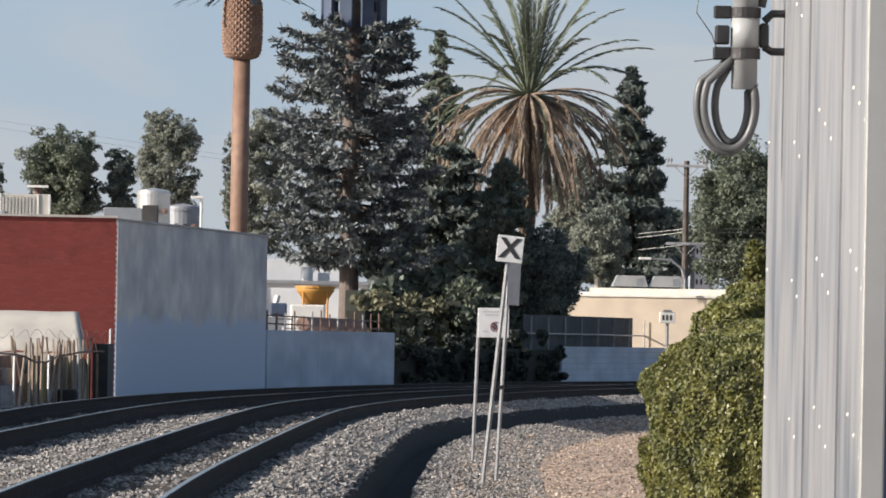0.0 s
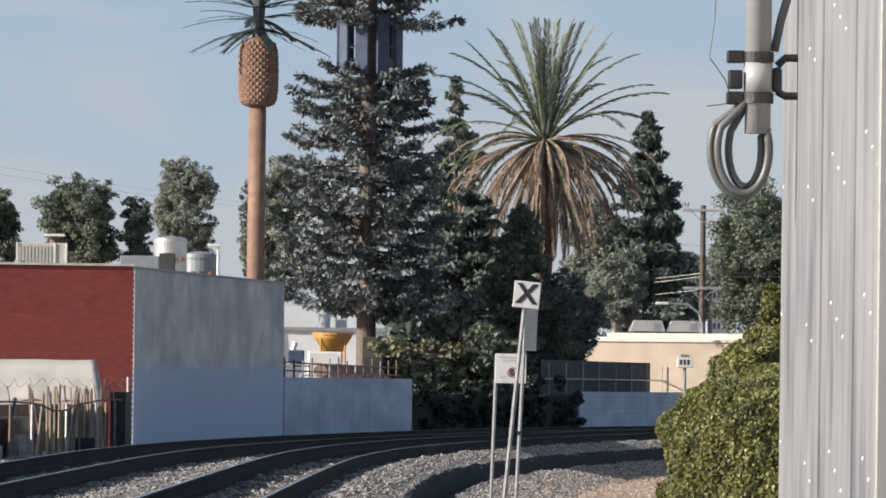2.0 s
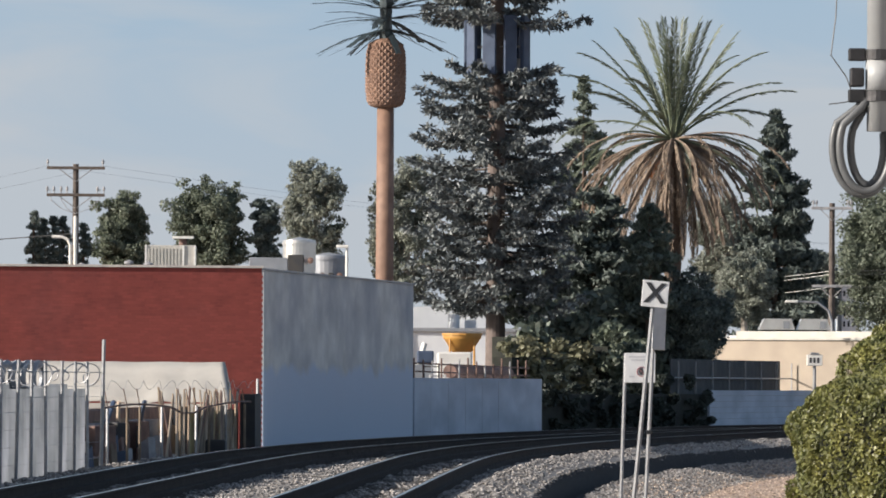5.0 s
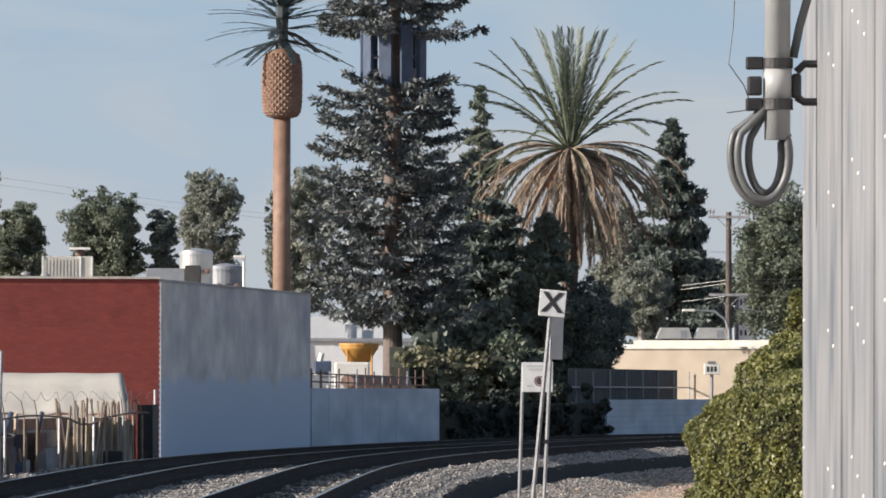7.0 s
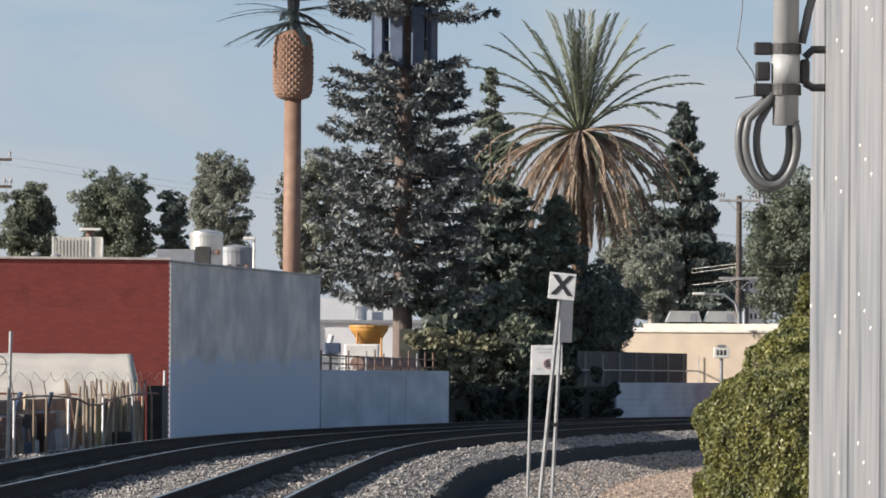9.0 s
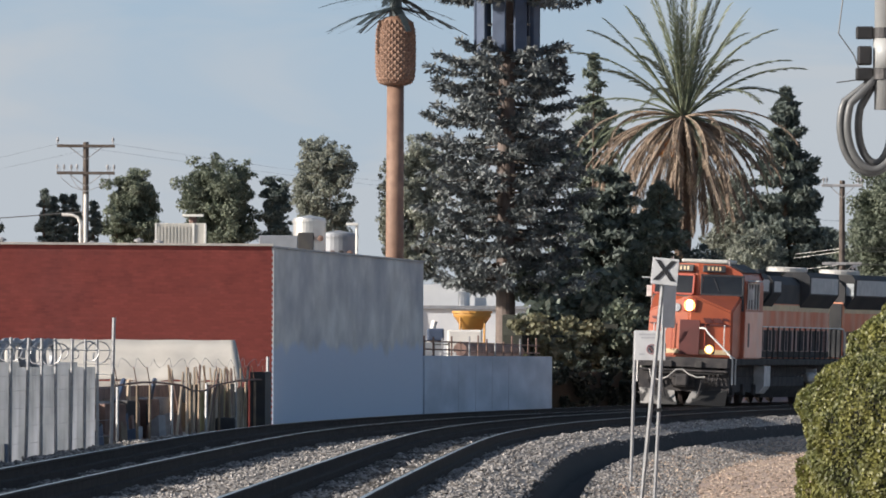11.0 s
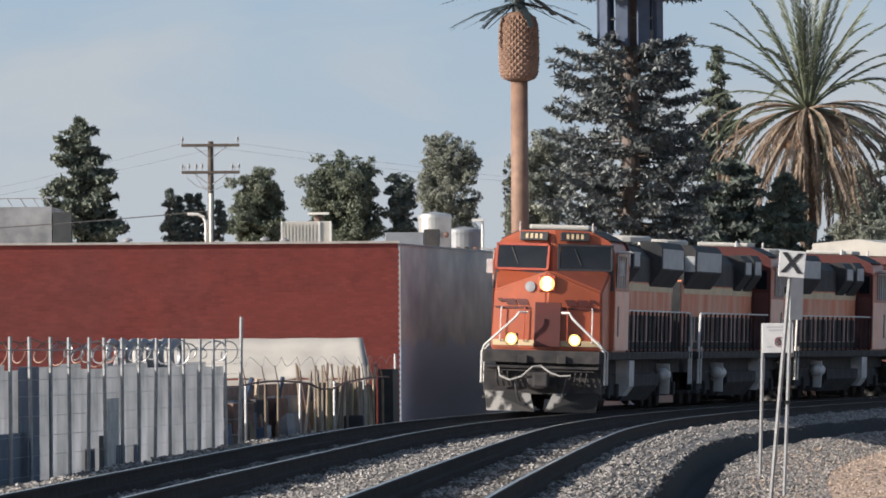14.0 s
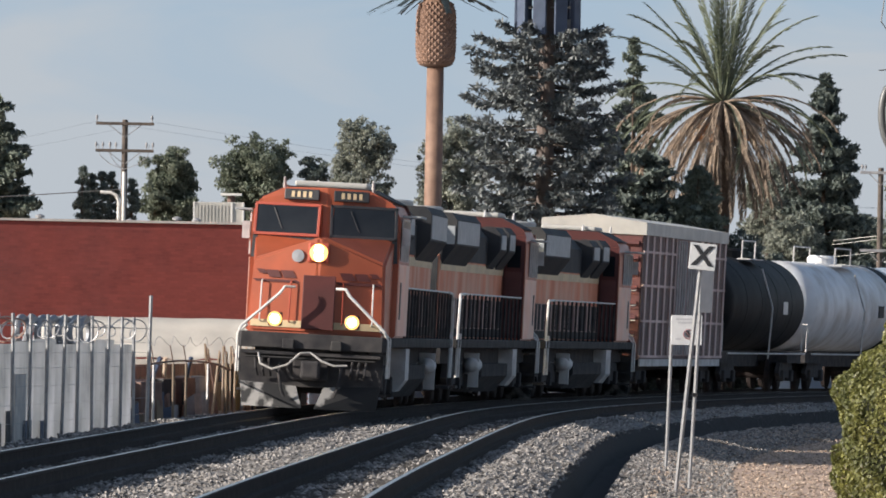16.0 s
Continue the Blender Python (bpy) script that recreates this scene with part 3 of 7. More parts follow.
def shrub_mass(name, label, a, b, z0, z1, deep, leaf, seed, count, size, category="hedge", bulge=0.35):
    """A run of ivy or hedge from a to b in plan, with a rolling top."""
    rng = np.random.default_rng(seed)
    t = thing(name, label, category, m=Matrix.Translation((a[0], a[1], z0)))
    A, Bv = Vector((0, 0, 0)), Vector((b[0] - a[0], b[1] - a[1], 0))
    d = Bv.normalized()
    nrm = Vector((-d.y, d.x, 0))
    L, H = Bv.length, z1 - z0
    # solid core painted near black as shade between the leaves
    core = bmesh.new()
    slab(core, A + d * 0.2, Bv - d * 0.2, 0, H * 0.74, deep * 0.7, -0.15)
    part("stem_core", core, INNER_SHADE, t)
    cs, rs = [], []
    for k in range(int(L * H * 3)):
        u, h = rng.random() * L, rng.random() * H
        p = d * u + nrm * (rng.random() * deep if h > H * 0.8 else 0)
        cs.append((p.x, p.y, h * (0.94 + 0.1 * math.sin(u * 1.3))))
        rs.append(bulge * (0.6 + 0.8 * rng.random()))
    V, Fq = leaves(rng, cs, rs, count, size)
    V[:, 2] = np.maximum(V[:, 2], 0.0)
    raw("foliage", V, Fq, leaf, t)
    return t


# trees beyond the roofs
crown_tree("eucalyptus", "tall dark green eucalyptus with an open crown", -7.20, 421.7, 11.57, 4.6, 5.6, LEAF, PALE_BARK, 11, 30, 7000, 0.26, gaps=0.34)
crown_tree("eucalyptus", "slim dark green eucalyptus beside a taller one", -4.48, 421.7, 10.60, 1.7, 4.6, LEAF_DARK, PALE_BARK, 12, 16, 3200, 0.24, gaps=0.5)
crown_tree("eucalyptus", "grey-green eucalyptus with thin airy foliage", -1.77, 383.4, 11.57, 3.4, 5.4, LEAF_GREY, PALE_BARK, 13, 34, 5200, 0.2, gaps=0.3)
crown_tree("eucalyptus", "grey-green eucalyptus behind the brown pole", 2.50, 383.4, 11.70, 3.8, 7.0, LEAF_GREY, PALE_BARK, 14, 40, 8500, 0.22, gaps=0.3)
crown_tree("broadleaf_tree", "rounded dark green tree above the roofs", -12.00, 434.5, 11.17, 3.4, 5.0, LEAF, BARK, 15, 24, 6000, 0.26)
cone_tree("pine_tree", "broad dark green pine with uneven boughs", -20.72, 421.7, 13.52, 4.4, 7.2, LEAF_PINE, BARK, 16, 9000, 0.3, power=0.55, ragged=0.6)
for i, (px, pt) in enumerate(((-16.18, 9.88), (-15.67, 9.51), (-15.21, 9.65), (-14.75, 9.65), (-13.74, 9.32))):
    cone_tree("cypress", "narrow dark cypress in a short row", px, 421.7 + i * 0.7, pt, 0.8, 5, LEAF_DARK, BARK, 20 + i, 1500, 0.2, power=0.35, ragged=0.2)
crown_tree("broadleaf_tree", "dark tree at the end of the roofs", -26.80, 424.3, 10.37, 4, 5.0, LEAF_DARK, BARK, 28, 22, 5000, 0.28)
# trees between the towers and to the right
cone_tree("pine_tree", "dark green pine with a thin bare leader", 9.36, 334.8, 11.96, 4.6, 11.5, LEAF_PINE, BARK, 31, 15000, 0.26, power=0.5, ragged=0.5)
cone_tree("pine_tree", "young thin pine leader with sparse tufts", 9.15, 329.7, 13.55, 0.9, 2.6, LEAF_PINE, BARK, 32, 700, 0.2, trunk=0.09, power=0.35, ragged=0.6)
cone_tree("pine_tree", "dark green pine in front of the date palm", 10.61, 296.5, 7.73, 4.0, 7.2, LEAF_PINE, BARK, 33, 11000, 0.24, power=0.6, ragged=0.5)
cone_tree("pine_tree", "dense dark pine beside the tower", 8.79, 301.6, 8.4, 4.4, 6.8, LEAF_DARK, BARK, 34, 12000, 0.24, power=0.45, ragged=0.5)
crown_tree("evergreen_tree", "dense dark evergreen above the ivy", 12.12, 296.5, 5.41, 2.6, 4.2, LEAF_DARK, BARK, 35, 26, 11000, 0.2, gaps=0.5)
cone_tree("cedar", "tall dark conifer with a pointed crown", 19.51, 383.4, 13.94, 5.0, 10.5, LEAF_DARK, BARK, 36, 17000, 0.3, power=0.75, ragged=0.4)
crown_tree("eucalyptus", "grey-green tree below the tall conifer", 18.82, 421.7, 10.94, 3.4, 5.4, LEAF_GREY, PALE_BARK, 37, 26, 6000, 0.24)
crown_tree("eucalyptus", "sunlit grey-green tree behind the beige building", 17.50, 370.6, 7.40, 2.8, 3.6, LEAF_GREY, PALE_BARK, 38, 24, 5200, 0.2)
crown_tree("broadleaf_tree", "large dark tree behind the beige building", 25.91, 396.2, 11.04, 6.4, 7.4, LEAF, BARK, 39, 44, 15000, 0.28)
crown_tree("broadleaf_tree", "bright green small tree by the signal cabinet", 17.0, 255.6, 4.6, 1.2, 2.0, LEAF_BUSH, BARK, 40, 14, 2600, 0.15)
crown_tree("broadleaf_tree", "dark distant tree beside the utility pole", 23.42, 421.7, 8.07, 3.6, 4.0, LEAF_DARK, BARK, 41, 20, 4200, 0.26)
# ivy behind the track, its leaf colour darkened for the shade of the trees
shrub_mass("ivy_hedge", "ivy hedge behind the track, leaves darkened as shade", (6.02, 265.8), (12.47, 286.3), -0.9, 1.75, 1.6, LEAF_IVY_SHADE, 50, 44000, 0.11, bulge=0.15)
shrub_mass("flowering_shrub", "yellow-green shrubs over the dark hedge", (5.40, 277.3), (8.61, 283.7), 0.9, 2.75, 1.2, LEAF_DRY, 51, 7000, 0.13)
shrub_mass("flowering_shrub", "light green climbing shrub on the hedge", (8.76, 282.4), (10.64, 286.3), 0.9, 3.3, 1.0, LEAF, 52, 5000, 0.14)
shrub_mass("shrub", "green shrub between the tower and the pines", (5.87, 291.4), (12.53, 299.1), -0.9, 4.4, 2.0, LEAF_PINE, 53, 16000, 0.2, "shrub", 0.5)


def near_hedge():
    """The ivy mound by the cabinet."""
    rng = np.random.default_rng(60)
    cx, cy, g = 8.74, 121.4, -0.95
    t = thing("ivy_mound", "tall rounded mound of yellow-green ivy on the verge", "hedge", m=Matrix.Translation((cx, cy, g)))
    lumps = ((0.0, 0.0, 1.25, [(2.1, 0), (2.2, 1.0), (2.18, 1.7), (1.92, 2.3), (1.5, 2.52), (0.9, 2.68), (0.02, 2.75)], 105000),
             (-0.45, 2.6, 1.0, [(0.9, 0), (1.0, 1.2), (1.02, 2.3), (0.9, 2.75), (0.62, 3.05), (0.3, 3.22), (0.02, 3.28)], 34000))
    for lx, ly, flat, prof, n in lumps:
        # inner body, coloured as the shade behind the ivy leaves
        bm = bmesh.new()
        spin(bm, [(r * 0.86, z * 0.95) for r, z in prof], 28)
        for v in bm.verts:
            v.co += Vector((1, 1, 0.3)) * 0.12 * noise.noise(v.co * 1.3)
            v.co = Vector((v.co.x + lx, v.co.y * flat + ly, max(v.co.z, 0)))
        part("stem_core", bm, INNER_SHADE, t, smooth=True)
        pr, pz = zip(*prof)
        zz = pz[-1] * rng.random(n)
        zz[: n // 5] = pz[-1] - (pz[-1] - pz[3]) * rng.random(n // 5)
        r = np.interp(zz, pz, pr)
        a = rng.random(n) * 2 * math.pi
        p = np.stack([r * np.cos(a), r * np.sin(a), zz], 1)
        lump = np.array([noise.noise(Vector(q) * 1.4) for q in p]) * 0.26 + np.array([noise.noise(Vector(q) * 4.5) for q in p]) * 0.12
        out = np.stack([np.cos(a), np.sin(a), 0.35 + 0 * a], 1)
        out /= np.linalg.norm(out, axis=1, keepdims=True)
        p = p + out * (lump[:, None] + 0.02 + 0.07 * rng.random((n, 1)))
        p = p * np.array([1, flat, 1]) + np.array([lx, ly, 0])
        u = rng.normal(size=(n, 3)) * 0.7 + np.array([0, 0, -0.8]) + out * 0.5
        u /= np.linalg.norm(u, axis=1, keepdims=True)
        v = np.cross(u, out + rng.normal(size=(n, 3)) * 0.6)
        v /= np.linalg.norm(v, axis=1, keepdims=True)
        s = 0.040 * (0.6 + 0.8 * rng.random((n, 1)))
        u, v = u * s * 0.75, v * s * 0.5
        V = np.stack([p - u, p + v, p + u, p - v], 1).reshape(-1, 3)
        V[:, 2] = np.maximum(V[:, 2], 0.0)
        raw("foliage", V, np.arange(4 * n).reshape(-1, 4), LEAF_BUSH, t)


near_hedge()



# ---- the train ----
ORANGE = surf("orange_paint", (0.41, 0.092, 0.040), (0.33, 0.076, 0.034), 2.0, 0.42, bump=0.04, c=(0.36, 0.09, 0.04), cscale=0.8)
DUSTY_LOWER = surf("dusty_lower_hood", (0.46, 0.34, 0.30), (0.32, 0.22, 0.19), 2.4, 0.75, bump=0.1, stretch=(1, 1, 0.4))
# dusty orange, lifted above the nose colour to brighten the unlit flank
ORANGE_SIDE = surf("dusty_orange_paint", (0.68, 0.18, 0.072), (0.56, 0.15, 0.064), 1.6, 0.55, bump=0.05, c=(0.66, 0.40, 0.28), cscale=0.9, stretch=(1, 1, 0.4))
# red darkened for shade on the cab's rear wall; door and emblem share it
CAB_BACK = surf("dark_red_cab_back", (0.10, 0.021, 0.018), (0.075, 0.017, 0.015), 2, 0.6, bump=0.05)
# dusty orange paled further, with sky light mixed into the colour
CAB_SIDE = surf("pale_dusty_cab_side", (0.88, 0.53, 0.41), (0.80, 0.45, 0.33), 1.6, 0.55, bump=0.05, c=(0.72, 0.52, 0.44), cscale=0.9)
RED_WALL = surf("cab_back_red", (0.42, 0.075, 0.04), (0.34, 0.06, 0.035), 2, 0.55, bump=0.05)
DARK_BODY = surf("dark_roof_paint", (0.028, 0.030, 0.034), (0.046, 0.047, 0.052), 2.0, 0.75, bump=0.1, c=(0.06, 0.058, 0.057), cscale=1.0, spec=0.25)
GREY_PANEL = surf("grey_grille", (0.44, 0.46, 0.47), (0.34, 0.36, 0.37), 3, 0.6, 0.1, 0.3, 60)
CREAM = surf("cream_stripe", (0.62, 0.48, 0.28), (0.52, 0.40, 0.25), 2, 0.55)
SILL = surf("dusty_grey_sill", (0.06, 0.057, 0.056), (0.03, 0.029, 0.029), 2, 0.8, bump=0.1, spec=0.2)
UNDER = surf("grimy_black", (0.036, 0.035, 0.038), (0.075, 0.069, 0.068), 3, 0.88, bump=0.3, spec=0.15)
GRIME = surf("worn_grey_steel", (0.60, 0.58, 0.57), (0.42, 0.40, 0.39), 3, 0.7, 0.1, 0.2)
PLOUGH = surf("scuffed_plough", (0.012, 0.012, 0.013), (0.26, 0.25, 0.24), 1.1, 0.75, 0.0, 0.2, lo=0.53, hi=0.57)
HANDRAIL = surf("white_handrail", (0.72, 0.70, 0.68), (0.6, 0.58, 0.56), 6, 0.5, bump=0)
GLASS = surf("dark_cab_glass", (0.012, 0.014, 0.018), (0.02, 0.023, 0.027), 1.5, 0.12, 0.0, 0.0, spec=0.35)
HEADLAMP = glow("headlamp_glow", (1.0, 0.80, 0.44), 70.0)
# orange glow for discs that imitate lens glare around the lamps
HALO = glow("headlamp_reflector", (1.0, 0.50, 0.14), 1.8)
HOSE = surf("pale_hose", (0.5, 0.47, 0.44), (0.4, 0.38, 0.36), 8, 0.6)
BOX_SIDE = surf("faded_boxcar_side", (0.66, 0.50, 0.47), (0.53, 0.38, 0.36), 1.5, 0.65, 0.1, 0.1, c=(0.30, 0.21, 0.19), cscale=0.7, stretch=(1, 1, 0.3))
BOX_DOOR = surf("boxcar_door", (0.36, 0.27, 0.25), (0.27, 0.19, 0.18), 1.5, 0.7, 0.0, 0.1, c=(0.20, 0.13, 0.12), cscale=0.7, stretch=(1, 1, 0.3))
# red-brown darkened as recess shade, so the ribs stand out
BOX_RECESS_SHADE = surf("boxcar_recess", (0.12, 0.070, 0.064), (0.09, 0.052, 0.048), 1.5, 0.7)
BOX_END = surf("boxcar_end_red", (0.14, 0.05, 0.045), (0.10, 0.04, 0.04), 2, 0.75)
BOX_ROOF = surf("pale_boxcar_roof", (0.54, 0.52, 0.48), (0.44, 0.42, 0.39), 1.5, 0.55, 0.1)
TANK_BLACK = surf("black_tank_paint", (0.007, 0.008, 0.010), (0.012, 0.013, 0.015), 1.5, 0.62, bump=0.03, c=(0.022, 0.021, 0.022), cscale=0.8, spec=0.1)
TANK_WHITE = surf("pale_tank_paint", (0.74, 0.75, 0.77), (0.62, 0.63, 0.65), 1.2, 0.5, bump=0.03, c=(0.40, 0.38, 0.36), cscale=0.9)
TANK_BLUE = surf("slate_tank_paint", (0.28, 0.33, 0.40), (0.22, 0.27, 0.34), 1.2, 0.5, bump=0.03)


def truck(parent, y, axles, spread, name="bogie", up=0.0):
    """A bogie with its wheels, side frames, springs."""
    bm = bmesh.new()
    half = spread * (axles - 1) / 2
    for sx in (-1, 1):
        prism(bm, [(y - half - 0.55, 0.62), (y - half - 0.3, 0.95), (y + half + 0.3, 0.95), (y + half + 0.55, 0.62), (y + half + 0.2, 0.42), (y + 0.4, 0.48), (y - 0.4, 0.48), (y - half - 0.2, 0.42)], sx * 1.02, sx * 1.16, "x")
        for k in range(axles):
            ay = y - half + k * spread
            box(bm, min(sx * 1.0, sx * 1.26), max(sx * 1.0, sx * 1.26), ay - 0.17, ay + 0.17, 0.36, 0.72, 0.03)
    box(bm, -1.0, 1.0, y - 0.3, y + 0.3, 0.5, 1.0)
    bmesh.ops.translate(bm, verts=bm.verts[:], vec=(0, 0, up))
    t = part(name, bm, UNDER, parent)
    for k in range(axles):
        ay = y - half + k * spread
        w = bmesh.new()
        for sx in (-0.75, 0.75):
            spin(w, [(0.0, -0.07), (0.42, -0.07), (0.47, -0.03), (0.50, 0.05), (0.53, 0.07), (0.53, 0.09), (0.0, 0.09)], 20, Matrix.Translation((sx, ay, 0.51 + up)) @ Matrix.Rotation(radians(90 if sx < 0 else -90), 4, "Y"))
        rod(w, (-0.75, ay, 0.51 + up), (0.75, ay, 0.51 + up), 0.09)
        part("wheelset", w, RUST, t)
    return t


def coupler(parent, y, sy):
    bm = bmesh.new()
    box(bm, -0.14, 0.14, min(y, y - 0.7 * sy), max(y, y - 0.7 * sy), 0.78, 1.02, 0.02)
    box(bm, -0.22, 0.16, min(y - 0.05 * sy, y + 0.28 * sy), max(y - 0.05 * sy, y + 0.28 * sy), 0.72, 1.08, 0.05)
    part("coupler", bm, UNDER, parent)


def locomotive():
    t = thing("locomotive", "orange and black diesel freight locomotive, headlights on, leading the train", "locomotive", "locomotives of the train")
    # frame, sill and walkway
    bm = bmesh.new()
    box(bm, -1.15, 1.15, -10.6, 10.4, 1.05, 1.42)
    part("underframe", bm, UNDER, t)
    part("walkway", B(-1.52, 1.52, -10.5, 10.3, 1.42, 1.62, bevel=0.02), SILL, t, "dusty grey walkway sill")
    # front plate and snow plough
    bm = bmesh.new()
    prism(bm, [(-1.5, 10.3), (1.5, 10.3), (1.42, 10.62), (-1.42, 10.62)], 1.32, 1.62, "z")
    part("anticlimber", bm, UNDER, t)
    bm = bmesh.new()
    box(bm, -1.45, 1.45, 10.2, 10.36, 0.55, 1.25)
    part("pilot_plate", bm, UNDER, t)
    bm = bmesh.new()
    for sx in (-1, 1):
        lo = [(0.12 * sx, 10.78, 0.12), (1.35 * sx, 10.45, 0.12), (1.42 * sx, 10.37, 0.62), (0.28 * sx, 10.45, 0.56)]
        v = [bm.verts.new(p) for p in lo] + [bm.verts.new((p[0], p[1] - 0.05, p[2])) for p in lo]
        for f in ((0, 1, 2, 3), (7, 6, 5, 4), (0, 4, 5, 1), (1, 5, 6, 2), (2, 6, 7, 3), (3, 7, 4, 0)):
            bm.faces.new([v[i] for i in f])
    part("snow_plough", bm, PLOUGH, t, "worn grey steel snow plough")
    coupler(t, 10.7, 1)
    coupler(t, -10.7, -1)
    bm = bmesh.new()
    tube(bm, [(1.05, 10.66, 1.2), (1.0, 10.75, 0.98), (0.75, 10.8, 0.88), (0.45, 10.8, 0.98), (0.2, 10.76, 1.22), (0.0, 10.7, 1.24), (-0.25, 10.78, 1.08), (-0.5, 10.8, 1.0), (-0.75, 10.76, 1.02)], 0.022, 6)
    part("air_hose", bm, HOSE, t, "pale looped air hose")
    for sx in (0.62, -0.62):
        part("hose", tube(bmesh.new(), [(sx, 10.5, 1.0), (sx, 10.72, 0.8), (sx * 0.9, 10.75, 0.5), (sx * 0.8, 10.72, 0.35)], 0.03, 6), UNDER, t)
    for k, x in enumerate((-1.12, -0.98, -0.84, 0.84, 0.98, 1.12)):
        part("brake_hose", tube(bmesh.new(), [(x, 10.36, 1.15), (x, 10.52, 1.08), (x * 0.98, 10.56, 0.86 + 0.03 * (k % 2)), (x * 0.95, 10.46, 0.74)], 0.026, 6), UNDER, t)
    part("drawbar_pocket", B(-0.36, 0.36, 10.36, 10.5, 0.68, 1.16, bevel=0.03), UNDER, t)
    part("jumper_socket", B(0.34, 0.58, 10.62, 10.7, 1.3, 1.5, bevel=0.02), UNDER, t)
    part("jumper_socket", B(-0.62, -0.4, 10.62, 10.7, 1.3, 1.5, bevel=0.02), SILL, t)
    part("footboard", B(-1.4, 1.4, 10.36, 10.6, 1.18, 1.24), UNDER, t)
    part("cut_lever", rod(bmesh.new(), (-1.3, 10.68, 1.12), (1.3, 10.68, 1.12), 0.018, n=6), SILL, t)
    for sx in (-1, 1):
        bm = bmesh.new()
        for k, z in enumerate((0.42, 0.72, 1.02, 1.3)):
            box(bm, min(sx * 1.05, sx * 1.5), max(sx * 1.05, sx * 1.5), 9.72, 10.2 - 0.03 * k, z, z + 0.05)
        box(bm, min(sx * 1.02, sx * 1.06), max(sx * 1.02, sx * 1.06), 9.72, 10.2, 0.42, 1.42)
        part("step_well", bm, UNDER, t)
    # nose, with its middle a little ahead
    bm = bmesh.new()
    lo = [(-1.42, 8.5), (1.42, 8.5), (1.38, 9.72), (0.0, 9.98), (-1.38, 9.72)]
    hi = [(-1.42, 8.5), (1.42, 8.5), (1.33, 9.6), (0.0, 9.84), (-1.33, 9.6)]
    zl = [1.62] * 5
    zh = [3.60, 3.60, 3.08, 3.60, 3.08]
    a = [bm.verts.new((p[0], p[1], z)) for p, z in zip(lo, zl)]
    b = [bm.verts.new((p[0], p[1], z)) for p, z in zip(hi, zh)]
    bm.faces.new(a[::-1])
    bm.faces.new((b[0], b[1], b[2], b[3]))
    bm.faces.new((b[0], b[3], b[4]))
    for i in range(5):
        j = (i + 1) % 5
        bm.faces.new((a[i], a[j], b[j], b[i]))
    bmesh.ops.bevel(bm, geom=[e for e in bm.edges if e.calc_length() > 0.8], offset=0.05, segments=2, affect="EDGES")
    nose = part("nose", bm, ORANGE, t, "orange wide nose with dark emblem bars")
    FL = math.atan2(0.25, 1.38)

    def face(sx, x, z, lean=0.075):
        """On one half of the nose's front, x metres from the middle."""
        y = 9.98 - 0.25 * x / 1.38 - (z - 1.62) * lean
        return Matrix.Translation((sx * x, y + 0.012, z)) @ Matrix.Rotation(-sx * FL, 4, "Z") @ Matrix.Rotation(lean, 4, "X")

    door = part("nose_door", B(-0.33, 0.33, 0.02, 0.05, -0.9, 0.2, bevel=0.015), CAB_BACK, nose, "dark red nose door")
    door.matrix_basis = Matrix.Translation((-0.05, 9.93, 2.6)) @ Matrix.Rotation(0.075, 4, "X")
    for sx in (-1, 1):
        for xx, w, zz, hh in ((0.84, 0.92, 2.66, 0.028), (0.60, 0.26, 2.80, 0.075), (0.90, 0.26, 2.80, 0.075), (1.14, 0.16, 2.84, 0.045)):
            bm = bmesh.new()
            prism(bm, [(-w / 2 - 0.04, -hh), (w / 2 - 0.04, -hh), (w / 2 + 0.04, hh), (-w / 2 + 0.04, hh)], 0, 0.006)
            e = part("emblem_bar", bm, CAB_BACK, nose)
            e.matrix_basis = face(sx, xx, zz)
        e = part("nose_stripe", B(-0.62, 0.62, 0, 0.012, -0.07, 0.07), CREAM, nose)
        e.matrix_basis = face(sx, 0.72, 1.80)
        for x in (0.52, 1.12):
            e = part("grab_bar", tube(bmesh.new(), [(0, 0, -0.42), (0, 0.08, -0.4), (0, 0.08, 0.4), (0, 0, 0.42)], 0.016, 6), HANDRAIL if x > 1 else RED_WALL, nose)
            e.matrix_basis = face(sx, x, 2.25)
    # headlamps: two together high on the nose, one each side above the plough
    bm = bmesh.new()
    box(bm, -0.22, 0.22, 9.78, 9.9, 3.06, 3.46, 0.04)
    h = part("headlight_box", bm, RED_WALL, nose)
    # glowing disc added behind the headlights as their halo
    part("reflector", spin(bmesh.new(), [(0.0, 0.0), (0.185, 0.0), (0.175, 0.012), (0.0, 0.014)], 20, Matrix.Translation((0.0, 9.904, 3.26)) @ Matrix.Rotation(radians(-90), 4, "X")), HALO, h, "warm glowing disc as glare around the lamp")
    for dz in (-0.075, 0.075):
        part("headlight", spin(bmesh.new(), [(0.0, 0.0), (0.085, 0.0), (0.075, 0.012), (0.0, 0.016)], 16, Matrix.Translation((0.0, 9.925, 3.26 + dz)) @ Matrix.Rotation(radians(-90), 4, "X")), HEADLAMP, h, "lit headlight")
    for sx in (-1, 1):
        hb = part("ditch_light_box", B(sx * 0.78 - 0.14, sx * 0.78 + 0.14, 10.2, 10.42, 1.75, 2.03, bevel=0.03), UNDER, t)
        # halo disc added around the ditch light, sized like its glare
        part("reflector", spin(bmesh.new(), [(0.0, 0.0), (0.145, 0.0), (0.135, 0.012), (0.0, 0.014)], 16, Matrix.Translation((sx * 0.78, 10.424, 1.89)) @ Matrix.Rotation(radians(-90), 4, "X")), HALO, hb, "warm glowing disc as glare around the lamp")
